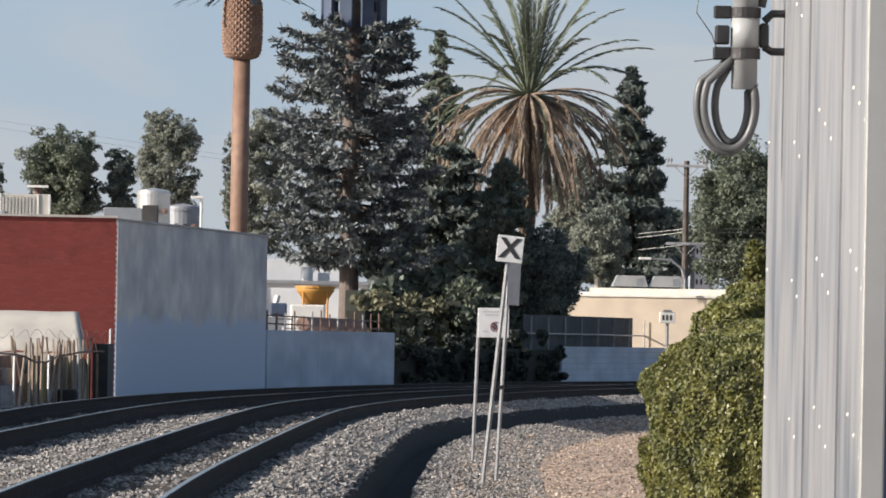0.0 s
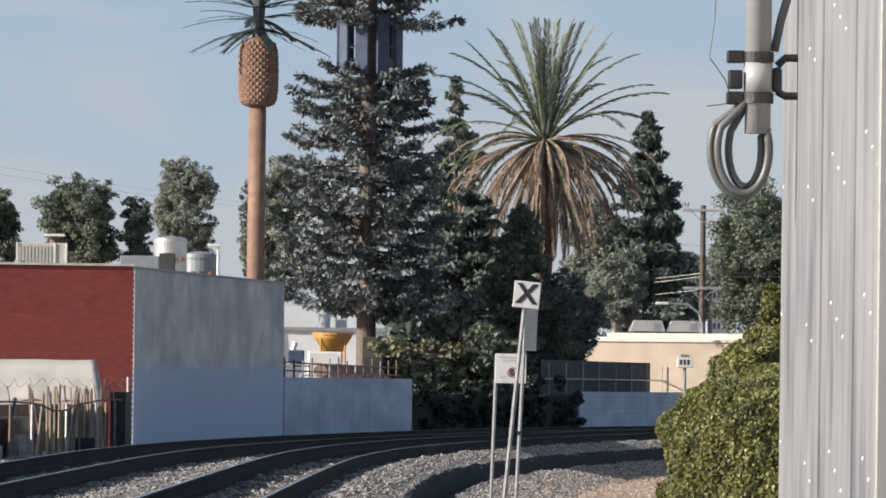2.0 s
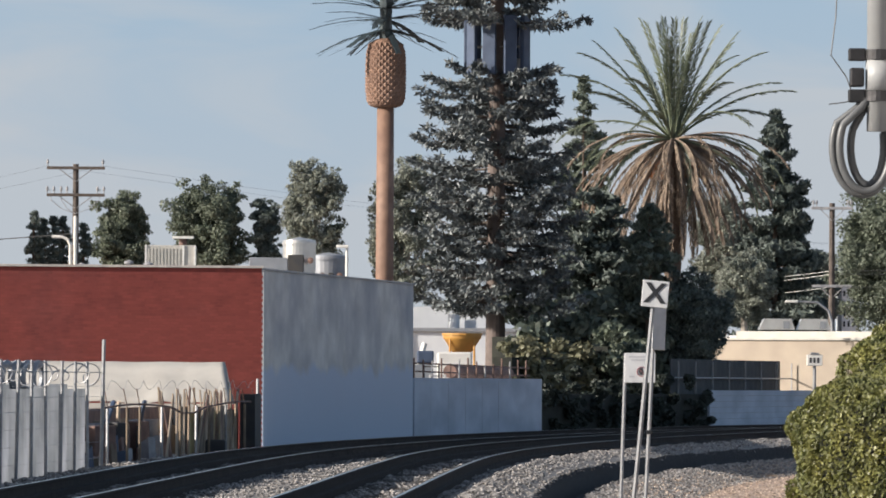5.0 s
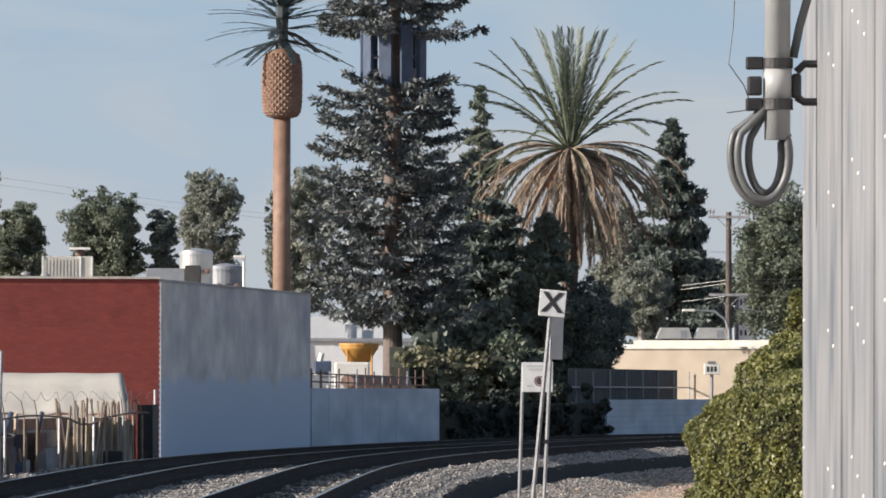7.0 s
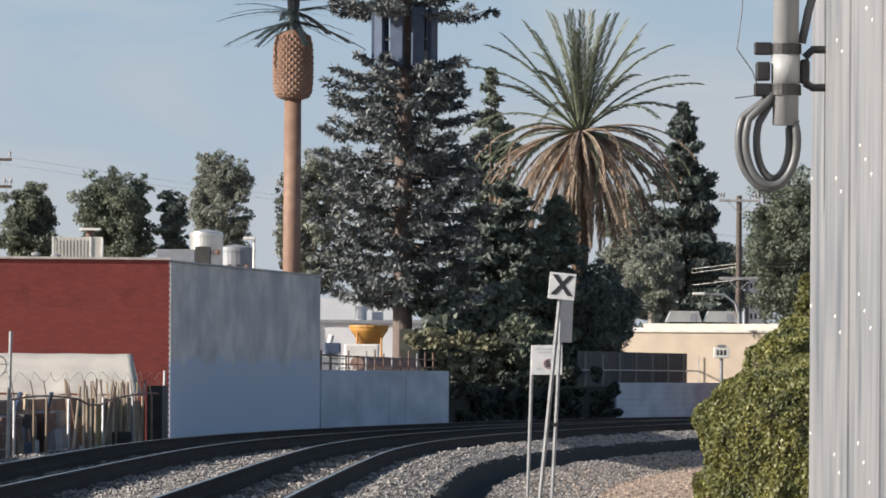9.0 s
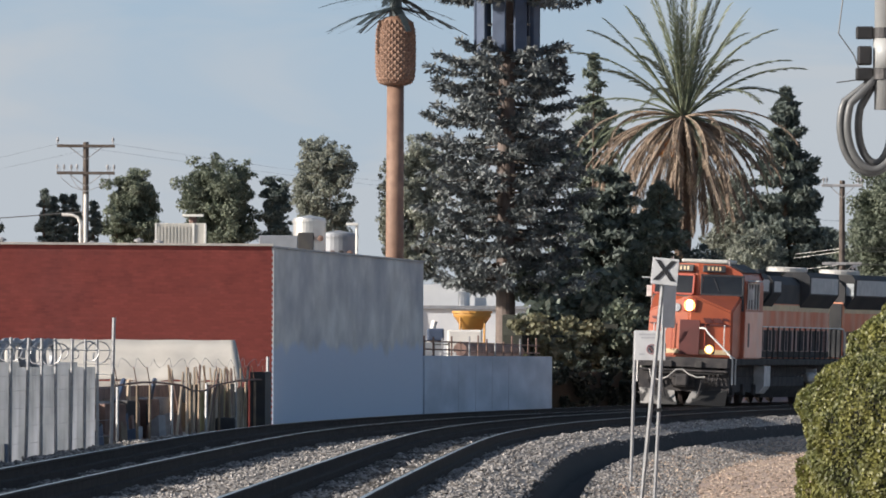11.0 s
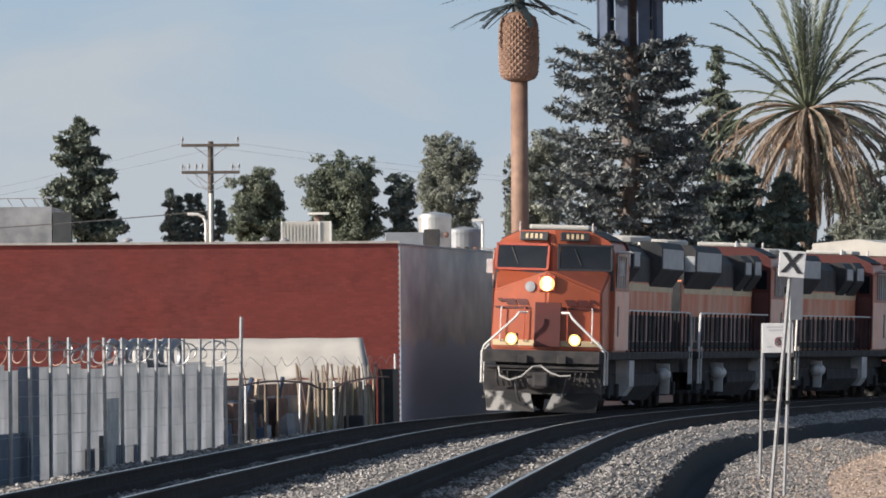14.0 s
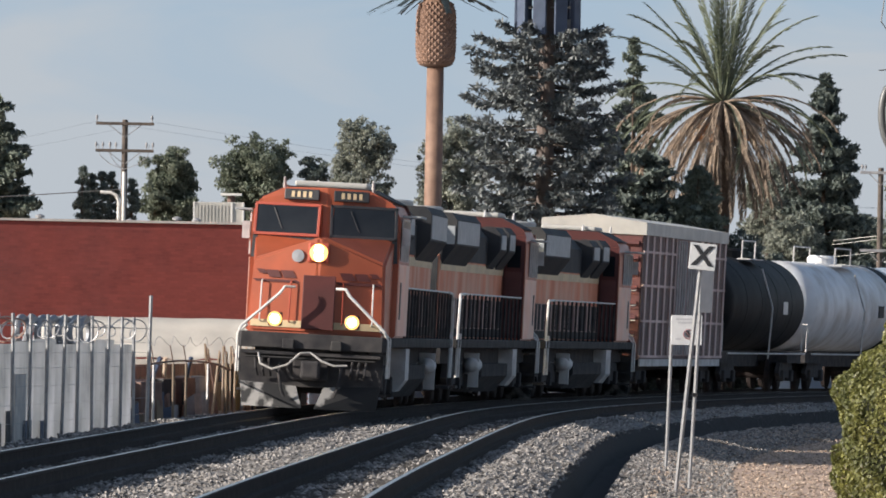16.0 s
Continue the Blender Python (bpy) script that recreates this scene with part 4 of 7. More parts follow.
        part("ditch_light", spin(bmesh.new(), [(0.0, 0.0), (0.085, 0.0), (0.075, 0.012), (0.0, 0.016)], 16, Matrix.Translation((sx * 0.78, 10.44, 1.89)) @ Matrix.Rotation(radians(-90), 4, "X")), HEADLAMP, hb, "lit ditch light")
    e = part("class_light", spin(bmesh.new(), [(0.0, 0.0), (0.13, 0.0), (0.13, 0.03), (0.0, 0.04)], 16), HVAC_GREY, nose)
    e.matrix_basis = face(1, 0.42, 3.18) @ Matrix.Rotation(radians(-90), 4, "X")
    # cab
    bm = bmesh.new()
    sec = [(-1.52, 1.62), (1.52, 1.62), (1.52, 4.02), (1.36, 4.34), (0.86, 4.58), (-0.86, 4.58), (-1.36, 4.34), (-1.52, 4.02)]
    prism(bm, sec, 5.4, 8.5)
    front = [v for v in bm.verts if v.co.y > 8]
    for v in front:
        v.co.y = 8.5 + 0.22 * (1 - abs(v.co.x) / 1.52) - max(0, v.co.z - 3.6) * 0.16
    ridge = [bm.verts.new((0, 8.72, 1.62)), bm.verts.new((0, 8.56, 4.60))]
    bmesh.ops.delete(bm, geom=[f for f in bm.faces if all(v in front for v in f.verts)], context="FACES_ONLY")
    for sx in (-1, 1):
        q = sorted([v for v in front if v.co.x * sx > 0], key=lambda v: (v.co.z, -abs(v.co.x)))
        bm.faces.new([ridge[0]] + q + [ridge[1]])
    bmesh.ops.bevel(bm, geom=[e for e in bm.edges if abs(e.verts[0].co.y - e.verts[1].co.y) > 2], offset=0.04, segments=2, affect="EDGES")
    cab = part("cab", bm, ORANGE, t)
    WL = math.atan2(0.22, 1.52)
    for sx in (-1, 1):
        def pane(x, z):
            y = 8.72 - 0.22 * x / 1.52 - max(0, z - 3.6) * 0.16
            return Matrix.Translation((sx * x, y + 0.02, z)) @ Matrix.Rotation(-sx * WL, 4, "Z") @ Matrix.Rotation(0.16, 4, "X")
        bm = bmesh.new()
        prism(bm, [(-0.64, -0.29), (0.64, -0.29), (0.62, 0.27), (-0.62, 0.27)], 0, 0.02)
        w = part("windshield", bm, GLASS, cab, "dark windshield")
        w.matrix_basis = pane(0.78, 3.93)
        # flat black panel added for the shade on the cab front wall
        bm = bmesh.new()
        prism(bm, [(-0.72, -0.28), (0.72, -0.28), (0.70, 0.20), (-0.70, 0.20)], 0, 0.012)
        part("cab_front_panel", bm, BLACK, cab, "black panel painted as shade below the windshield").matrix_basis = pane(0.78, 3.40)
        bm = bmesh.new()
        for a in ((-0.69, 0.69, -0.03, 0.03, 0.27, 0.33), (-0.69, 0.69, -0.03, 0.03, -0.35, -0.29), (-0.69, -0.63, -0.03, 0.03, -0.35, 0.33), (0.63, 0.69, -0.03, 0.03, -0.35, 0.33)):
            box(bm, *a, 0.008)
        fr = part("window_frame", bm, BLACK if sx < 0 else RED_WALL, w)
        part("wiper", rod(bmesh.new(), (0.1, 0.03, -0.2), (0.28, 0.035, 0.22), 0.012, n=5), BLACK, w)
        nb = part("number_board", B(-0.36, 0.36, 0, 0.08, -0.11, 0.11, bevel=0.015), BLACK, cab, "black number board with pale bars")
        nb.matrix_basis = pane(0.50, 4.43)
        for k in range(4):
            bar = part("number_bar", B(-0.032, 0.032, 0.081, 0.086, -0.06, 0.06), CREAM, nb)
            bar.location = (-0.18 + 0.12 * k, 0, 0)
        # side windows, door and mirror
        x0, x1 = (1.515, 1.54) if sx > 0 else (-1.54, -1.515)
        for ya, yb in ((7.35, 8.2), (6.35, 7.2)):
            w = part("side_window", B(x0, x1, ya, yb, 3.22, 4.0, bevel=0.008), GLASS, cab)
            bm = bmesh.new()
            xa, xb = (1.54, 1.57) if sx > 0 else (-1.57, -1.54)
            for yy in (ya - 0.04, (ya + yb) / 2 - 0.02, yb):
                box(bm, xa, xb, yy, yy + 0.04, 3.18, 4.04)
            box(bm, xa, xb, ya - 0.04, yb + 0.04, 4.0, 4.05)
            part("window_frame", bm, HANDRAIL, w)
        xa, xb = (1.54, 1.9) if sx > 0 else (-1.9, -1.54)
        part("sunshade", B(xa, xb, 6.3, 8.25, 4.08, 4.12), GREY_PANEL, cab)
        part("mirror", B(min(sx * 1.56, sx * 1.72), max(sx * 1.56, sx * 1.72), 8.25, 8.29, 3.5, 3.85), GRIME, cab)
        # flank plate whose pale colour includes the sky's light
        part("cab_side", B(x0, x1, 5.42, 8.4, 1.66, 3.12), CAB_SIDE, cab, "dusty orange cab flank, paled as if lit by the sky")
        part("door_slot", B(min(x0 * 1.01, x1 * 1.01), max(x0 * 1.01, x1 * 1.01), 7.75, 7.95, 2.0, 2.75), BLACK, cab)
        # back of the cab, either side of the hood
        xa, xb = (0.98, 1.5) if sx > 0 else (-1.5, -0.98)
        # shade on this wall is put into its red
        part("cab_back", B(xa, xb, 5.37, 5.398, 1.66, 4.2), CAB_BACK, cab, "red rear wall of the cab, darkened as shade")
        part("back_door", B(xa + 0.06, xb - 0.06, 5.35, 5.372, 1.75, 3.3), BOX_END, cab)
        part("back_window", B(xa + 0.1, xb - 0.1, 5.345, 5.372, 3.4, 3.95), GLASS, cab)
    bm = bmesh.new()
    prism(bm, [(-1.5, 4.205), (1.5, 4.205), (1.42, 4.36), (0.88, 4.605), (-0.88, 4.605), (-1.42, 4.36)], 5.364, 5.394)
    # upper wall in the same shade-darkened red
    part("cab_back_top", bm, CAB_BACK, t, "red upper rear wall, darkened as shade")
    bm = bmesh.new()
    prism(bm, [(-1.38, 4.345), (-0.87, 4.588), (0.87, 4.588), (1.38, 4.345), (1.40, 4.37), (0.88, 4.615), (-0.88, 4.615), (-1.40, 4.37)], 5.38, 8.1)
    part("cab_roof", bm, DARK_BODY, t, "dark cab roof")
    bm = bmesh.new()
    box(bm, -0.75, 0.75, 6.0, 7.6, 4.62, 4.74, 0.04)
    part("roof_aircon", bm, BOX_ROOF, t)
    for x, y in ((0.9, 8.1), (-0.9, 8.0), (0.4, 5.8)):
        part("horn", rod(bmesh.new(), (x, y, 4.5), (x, y + 0.2, 4.78), 0.05, 0.02, 8), GRIME, t)
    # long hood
    part("hood", B(-0.97, 0.97, -10.0, 5.37, 1.62, 3.55, bevel=0.04), ORANGE_SIDE, t, "dusty orange long hood, colour lifted for sky light")
    bm = bmesh.new()
    prism(bm, [(-1.0, 3.42), (1.0, 3.42), (1.0, 4.05), (0.75, 4.32), (-0.75, 4.32), (-1.0, 4.05)], -9.95, 5.36)
    part("hood_top", bm, DARK_BODY, t, "dark hood top")
    for sx in (-1, 1):
        x0, x1 = (0.972, 0.99) if sx > 0 else (-0.99, -0.972)
        part("hood_stripe", B(x0, x1, -9.9, 5.3, 3.18, 3.38), CREAM, t, "cream stripe")
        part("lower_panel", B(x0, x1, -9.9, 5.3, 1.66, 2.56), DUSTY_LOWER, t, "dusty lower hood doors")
        part("lower_stripe", B(x0 * 1.004, x1 * 1.004, -9.9, 5.3, 1.66, 1.86), SILL, t)
        for k, y in enumerate(np.arange(-9.5, 5.0, 0.74)):
            part("hood_door_seam", B(x0 * 1.008 if sx > 0 else x0 * 1.01, x1 * 1.01 if sx > 0 else x1 * 1.008, y, y + (0.40 if k % 3 else 0.58), 1.88, 2.55), UNDER if k % 4 else CAB_BACK, t)
        # wide boxes high on the hood, with sloping undersides
        for ya, yb, zt in ((3.1, 4.9, 4.36), (0.9, 2.6, 4.32), (-9.8, -4.2, 4.5)):
            bm = bmesh.new()
            prism(bm, [(sx * 0.95, 3.26), (sx * 1.3, 3.76), (sx * 1.3, zt - 0.16), (sx * 1.16, zt), (sx * 0.7, zt)], ya, yb)
            part("radiator_wing" if ya < -5 else "brake_blister", bm, DARK_BODY, t)
            xa, xb = (1.302, 1.315) if sx > 0 else (-1.315, -1.302)
            part("grille", B(xa, xb, ya + 0.25, yb - 0.25, 3.80, zt - 0.18), GREY_PANEL, t, "grey grille")
        # end grilles that show along the train
        for y, s2 in ((-9.8, -1),):
            part("end_grille", B(min(sx * 1.0, sx * 1.27), max(sx * 1.0, sx * 1.27), min(y, y + 0.02 * s2), max(y, y + 0.02 * s2), 3.78, 4.2), GREY_PANEL, t)
    part("exhaust", B(-0.45, 0.45, -0.6, 0.5, 4.32, 4.52, bevel=0.05), DARK_BODY, t)
    part("roof_fan", spin(bmesh.new(), [(0.7, 4.5), (0.7, 4.62), (0.62, 4.66), (0.0, 4.66)], 20, Matrix.Translation((0, -7.0, 0))), BOX_ROOF, t)
    part("hood_end", B(-0.93, 0.93, -10.06, -10.003, 1.66, 3.5), DARK_BODY, t)
    part("rear_light_box", B(-0.2, 0.2, -10.12, -10.06, 3.3, 3.7), BLACK, t)
    # walkway railings
    for sx in (-1, 1):
        for y in np.arange(-9.6, 5.3, 0.98):
            part("stanchion", rod(bmesh.new(), (sx * 1.47, y, 1.62), (sx * 1.47, y, 2.66), 0.03, n=5), UNDER, t)
        part("handrail", tube(bmesh.new(), [(sx * 1.47, -9.6, 2.66), (sx * 1.47, 5.2, 2.66)], 0.022, 6), HANDRAIL, t)
        part("end_handrail", tube(bmesh.new(), [(sx * 1.48, -8.8, 2.66), (sx * 1.48, -9.9, 2.64), (sx * 1.5, -10.1, 2.5), (sx * 1.5, -10.25, 1.9), (sx * 1.5, -10.3, 1.5), (sx * 1.5, -10.3, 0.75)], 0.032, 6), HANDRAIL, t, "white end handrail")
        part("step_rail", tube(bmesh.new(), [(sx * 1.5, -9.7, 1.75), (sx * 1.5, -9.75, 1.2), (sx * 1.5, -9.75, 0.75)], 0.03, 6), HANDRAIL, t)
        part("front_handrail", tube(bmesh.new(), [(sx * 0.42, 10.2, 2.55), (sx * 0.62, 10.3, 2.55), (sx * 0.7, 10.32, 2.42), (sx * 1.45, 10.36, 1.72), (sx * 1.52, 10.3, 1.55), (sx * 1.52, 10.28, 0.8)], 0.03, 6), HANDRAIL, t, "white front handrail")
        part("step_rail", tube(bmesh.new(), [(sx * 1.35, 10.2, 1.75), (sx * 1.52, 9.75, 1.6), (sx * 1.52, 9.72, 0.8)], 0.028, 6), HANDRAIL, t)
        part("rear_step", B(min(sx * 1.05, sx * 1.5), max(sx * 1.05, sx * 1.5), -10.3, -9.75, 0.5, 0.56), UNDER, t)
    # tanks between the bogies
    bm = bmesh.new()
    prism(bm, [(-1.4, 1.05), (1.4, 1.05), (1.4, 0.75), (1.1, 0.36), (-1.1, 0.36), (-1.4, 0.75)], -3.2, 3.3)
    part("fuel_tank", bm, UNDER, t, "grimy black fuel tank")
    for sx in (-1, 1):
        bm = bmesh.new()
        prism(bm, [(sx * 1.15, 1.4), (sx * 1.5, 1.4), (sx * 1.5, 0.75), (sx * 1.32, 0.5), (sx * 1.15, 0.5)], 3.5, 4.6)
        part("battery_box", bm, GRIME, t, "pale grey battery box")
        for dx in (0.0, 0.34):
            part("air_reservoir", spin(bmesh.new(), [(0.0, -0.12), (0.1, -0.1), (0.17, 0.0), (0.17, 1.1), (0.0, 1.2)], 14, Matrix.Translation((sx * (1.34 - dx), -5.3, 1.02)) @ Matrix.Rotation(radians(-90), 4, "X")), GRIME, t, "rounded grey air reservoir", smooth=True)
        part("reservoir_bracket", B(min(sx * 0.85, sx * 1.5), max(sx * 0.85, sx * 1.5), -5.0, -4.9, 0.5, 1.3), GRIME, t)
    truck(t, 6.7, 3, 1.85, up=0.09)
    truck(t, -6.7, 3, 1.85, up=0.09)
    return t


def boxcar():
    t = thing("boxcar", "high boxcar with faded ribbed sides and a pale roof", "railway car")
    L = 9.3
    # the sheet's dark colour paints the shade between the ribs
    part("body", B(-1.42, 1.42, -L, L, 1.05, 4.75), BOX_RECESS_SHADE, t, "recessed red-brown side sheet, painted darker as shade between ribs")
    bm = bmesh.new()
    prism(bm, [(-1.5, 4.55), (1.5, 4.55), (1.5, 4.9), (0.0, 5.08), (-1.5, 4.9)], -L - 0.05, L + 0.05)
    part("roof", bm, BOX_ROOF, t, "pale roof and eaves")
    rib = None
    for sx in (-1, 1):
        x0, x1 = (1.42, 1.46) if sx > 0 else (-1.46, -1.42)
        for y in np.arange(-L + 0.05, L, 1.36):
            if abs(y) < 2.5:
                continue
            part("rib", B(x0, x1, y, y + 0.34, 1.15, 4.55, bevel=0.012), BOX_SIDE, t)
        for z in (1.1, 2.1, 3.1, 4.05):
            for ya, yb in ((-L, -2.5), (2.5, L)):
                part("side_rail", B(min(x0 * 1.006, x1 * 1.006), max(x0 * 1.006, x1 * 1.006), ya, yb, z, z + 0.07), BOX_SIDE, t)
        for y in (-2.4, 0.03):
            d = part("plug_door", B(x0, x1, y, y + 2.36, 1.15, 4.55, bevel=0.02), BOX_DOOR, t, "sliding plug door")
            for q in (0.35, 0.9, 1.45, 2.0):
                part("lock_rod", rod(bmesh.new(), (sx * 1.485, y + q, 1.2), (sx * 1.485, y + q, 4.5), 0.03, n=6), GRIME, d)
        part("sill", B(min(x0 * 0.99, x1 * 0.99), max(x0 * 0.99, x1 * 0.99), -L + 0.3, L - 0.3, 0.86, 1.06), GRIME, t)
        part("name_board", B(min(x0 * 1.012, x1 * 1.012), max(x0 * 1.012, x1 * 1.012), 4.0, 8.9, 4.58, 4.82), BOX_ROOF, t)
        for k in range(9):
            part("text_bar", B(min(x0 * 1.018, x1 * 1.018), max(x0 * 1.018, x1 * 1.018), 4.4 + 0.46 * k, 4.7 + 0.46 * k, 4.65, 4.75), BOX_DOOR, t)
    for sy in (-1, 1):
        y0, y1 = (L, L + 0.02) if sy > 0 else (-L - 0.02, -L)
        part("end_wall", B(-1.38, 1.38, y0, y1, 1.1, 4.5), BOX_END, t, "dark red corrugated end")
        for z in np.arange(1.35, 4.4, 0.42):
            bm = bmesh.new()
            prism(bm, [(y0 if sy > 0 else y1, z - 0.11), (y0 + 0.12 * sy, z), (y0 if sy > 0 else y1, z + 0.11)], -1.3, 1.3, "x")
            part("corrugation", bm, BOX_END, t)
        for k in range(5):
            part("ladder_rung", rod(bmesh.new(), (-1.3, sy * (L + 0.15), 1.3 + 0.42 * k), (-0.85, sy * (L + 0.15), 1.3 + 0.42 * k), 0.016, n=5), GRIME, t)
        coupler(t, sy * (L + 0.5), sy)
    part("underframe", B(-0.4, 0.4, -L, L, 0.7, 1.05), UNDER, t)
    truck(t, 7.2, 2, 1.78)
    truck(t, -7.2, 2, 1.78)
    return t


def tank_car(paint, label, belt=None):
    t = thing("tank_car", label, "railway car", "tank cars of the train")
    L, R = 7.9, 1.48
    prof = [(0.02, -L), (R * 0.45, -L + 0.06), (R * 0.78, -L + 0.22), (R * 0.95, -L + 0.45), (R, -L + 0.7), (R, L - 0.7), (R * 0.95, L - 0.45), (R * 0.78, L - 0.22), (R * 0.45, L - 0.06), (0.02, L)]
    m = Matrix.Translation((0, 0, 2.75)) @ Matrix.Rotation(radians(-90), 4, "X")
    part("tank", spin(bmesh.new(), prof, 40, m), paint, t, smooth=True)
    for y in (-4.6, -1.6, 1.6, 4.6):
        part("weld_band", spin(bmesh.new(), [(R - 0.01, y - 0.03), (R + 0.008, y - 0.02), (R + 0.008, y + 0.02), (R - 0.01, y + 0.03)], 40, m), paint, t)
    if belt:
        for ya, yb in belt:
            part("painted_band", spin(bmesh.new(), [(R + 0.002, ya), (R + 0.010, ya + 0.01), (R + 0.010, yb - 0.01), (R + 0.002, yb)], 40, m), TANK_BLACK, t, "dark painted band")
    part("manway", spin(bmesh.new(), [(0.5, 4.1), (0.5, 4.42), (0.4, 4.5), (0.0, 4.5)], 18), paint, t)
    bm = bmesh.new()
    for sx in (-0.7, 0.7):
        tube(bm, [(sx, -1.3, 4.2), (sx, -1.3, 4.75), (sx, 1.3, 4.75), (sx, 1.3, 4.2)], 0.025, 6)
        box(bm, min(sx * 0.8, sx * 1.4), max(sx * 0.8, sx * 1.4), -1.4, 1.4, 4.16, 4.2)
    part("platform", bm, GRIME, t)
    for sx in (-1, 1):
        part("ladder", tube(bmesh.new(), [(sx * 1.52, 0.25, 1.1), (sx * 1.6, 0.25, 2.7), (sx * 1.2, 0.25, 3.9)], 0.03, 6), GRIME, t)
        part("label_panel", B(min(sx * 1.482, sx * 1.5), max(sx * 1.482, sx * 1.5), -3.6, -2.7, 2.5, 2.9), HANDRAIL if paint is TANK_BLACK else JUNK_DARK, t)
        part("side_rail", tube(bmesh.new(), [(sx * 1.45, -L, 1.25), (sx * 1.45, L, 1.25)], 0.03, 6), GRIME, t)
    part("sill", B(-1.3, 1.3, -L - 0.3, -L + 2.6, 0.95, 1.3), UNDER, t)
    part("sill", B(-1.3, 1.3, L - 2.6, L + 0.3, 0.95, 1.3), UNDER, t)
    part("spine", B(-0.35, 0.35, -L, L, 0.8, 1.3), UNDER, t)
    for sy in (-1, 1):
        coupler(t, sy * (L + 0.6), sy)
        part("end_railing", tube(bmesh.new(), [(-1.3, sy * (L + 0.25), 1.3), (-1.3, sy * (L + 0.25), 2.2), (1.3, sy * (L + 0.25), 2.2), (1.3, sy * (L + 0.25), 1.3)], 0.025, 6), HANDRAIL, t)
    truck(t, 6.0, 2, 1.78)
    truck(t, -6.0, 2, 1.78)
    return t


lead = locomotive()
second = tagged(copy_thing(lead, Matrix()), "orange and grey diesel locomotive, long hood first, coupled behind the lead")
third = tagged(copy_thing(lead, Matrix()), "orange and grey diesel locomotive, long hood first, coupled before the boxcar")
# each: thing, length over couplers, faces backwards, distance between bogies
TRAIN = [(lead, 22.3, False, 13.4), (second, 22.3, True, 13.4), (third, 22.3, True, 13.4), (boxcar(), 19.9, False, 14.4),
         (tank_car(TANK_BLACK, "black tank car with pale stencilled panels"), 17.4, False, 12.0),
         (tank_car(TANK_WHITE, "pale grey tank car with a dark band", ((-6.6, -5.4),)), 17.4, False, 12.0),
         (tank_car(TANK_BLUE, "slate blue tank car", ((5.6, 6.6),)), 17.4, False, 12.0),
         (tank_car(TANK_BLACK, "black tank car further back in the train"), 17.4, False, 12.0)]
LAST = 166.3     # where the front stands at the end


def train_rows(lead_gap, length, back, wheelbase):
    rows = []
    for t in np.arange(0, 16.01, 0.25):
        left = 16 - t
        s = LAST + 17.9 * left + 0.24 * left * left + lead_gap + length / 2
        a, b = on_line(s - wheelbase / 2), on_line(s + wheelbase / 2)
        d = (a - b).normalized()
        turn = math.atan2(-d.x, d.y)
        c = cant(s)
        ride = -0.09 if wheelbase == 13.4 else 0.0
        m = Matrix.Translation((a + b) / 2 + Vector((0, 0, math.sin(c) * 0.755 + ride))) @ Matrix.Rotation(turn, 4, "Z") @ Matrix.Rotation(-c, 4, "Y")
        if back:
            m = m @ Matrix.Rotation(math.pi, 4, "Z")
        rows.append((float(t), m))
    return rows



# ---- towers dressed as trees, and the date palm ----
def blades(points, dirs, sides, length, width):
    """Pointed flat blades: a quad each, from its root along its way."""
    p, d, w = np.asarray(points), np.asarray(dirs), np.asarray(sides)
    length, width = np.reshape(length, (-1, 1)), np.reshape(width, (-1, 1))
    V = np.stack([p, p + d * length * 0.45 + w * width, p + d * length, p + d * length * 0.45 - w * width], 1).reshape(-1, 3)
    return V, np.arange(len(p) * 4).reshape(-1, 4)


def unit(a):
    return a / (np.linalg.norm(a, axis=-1, keepdims=True) + 1e-9)


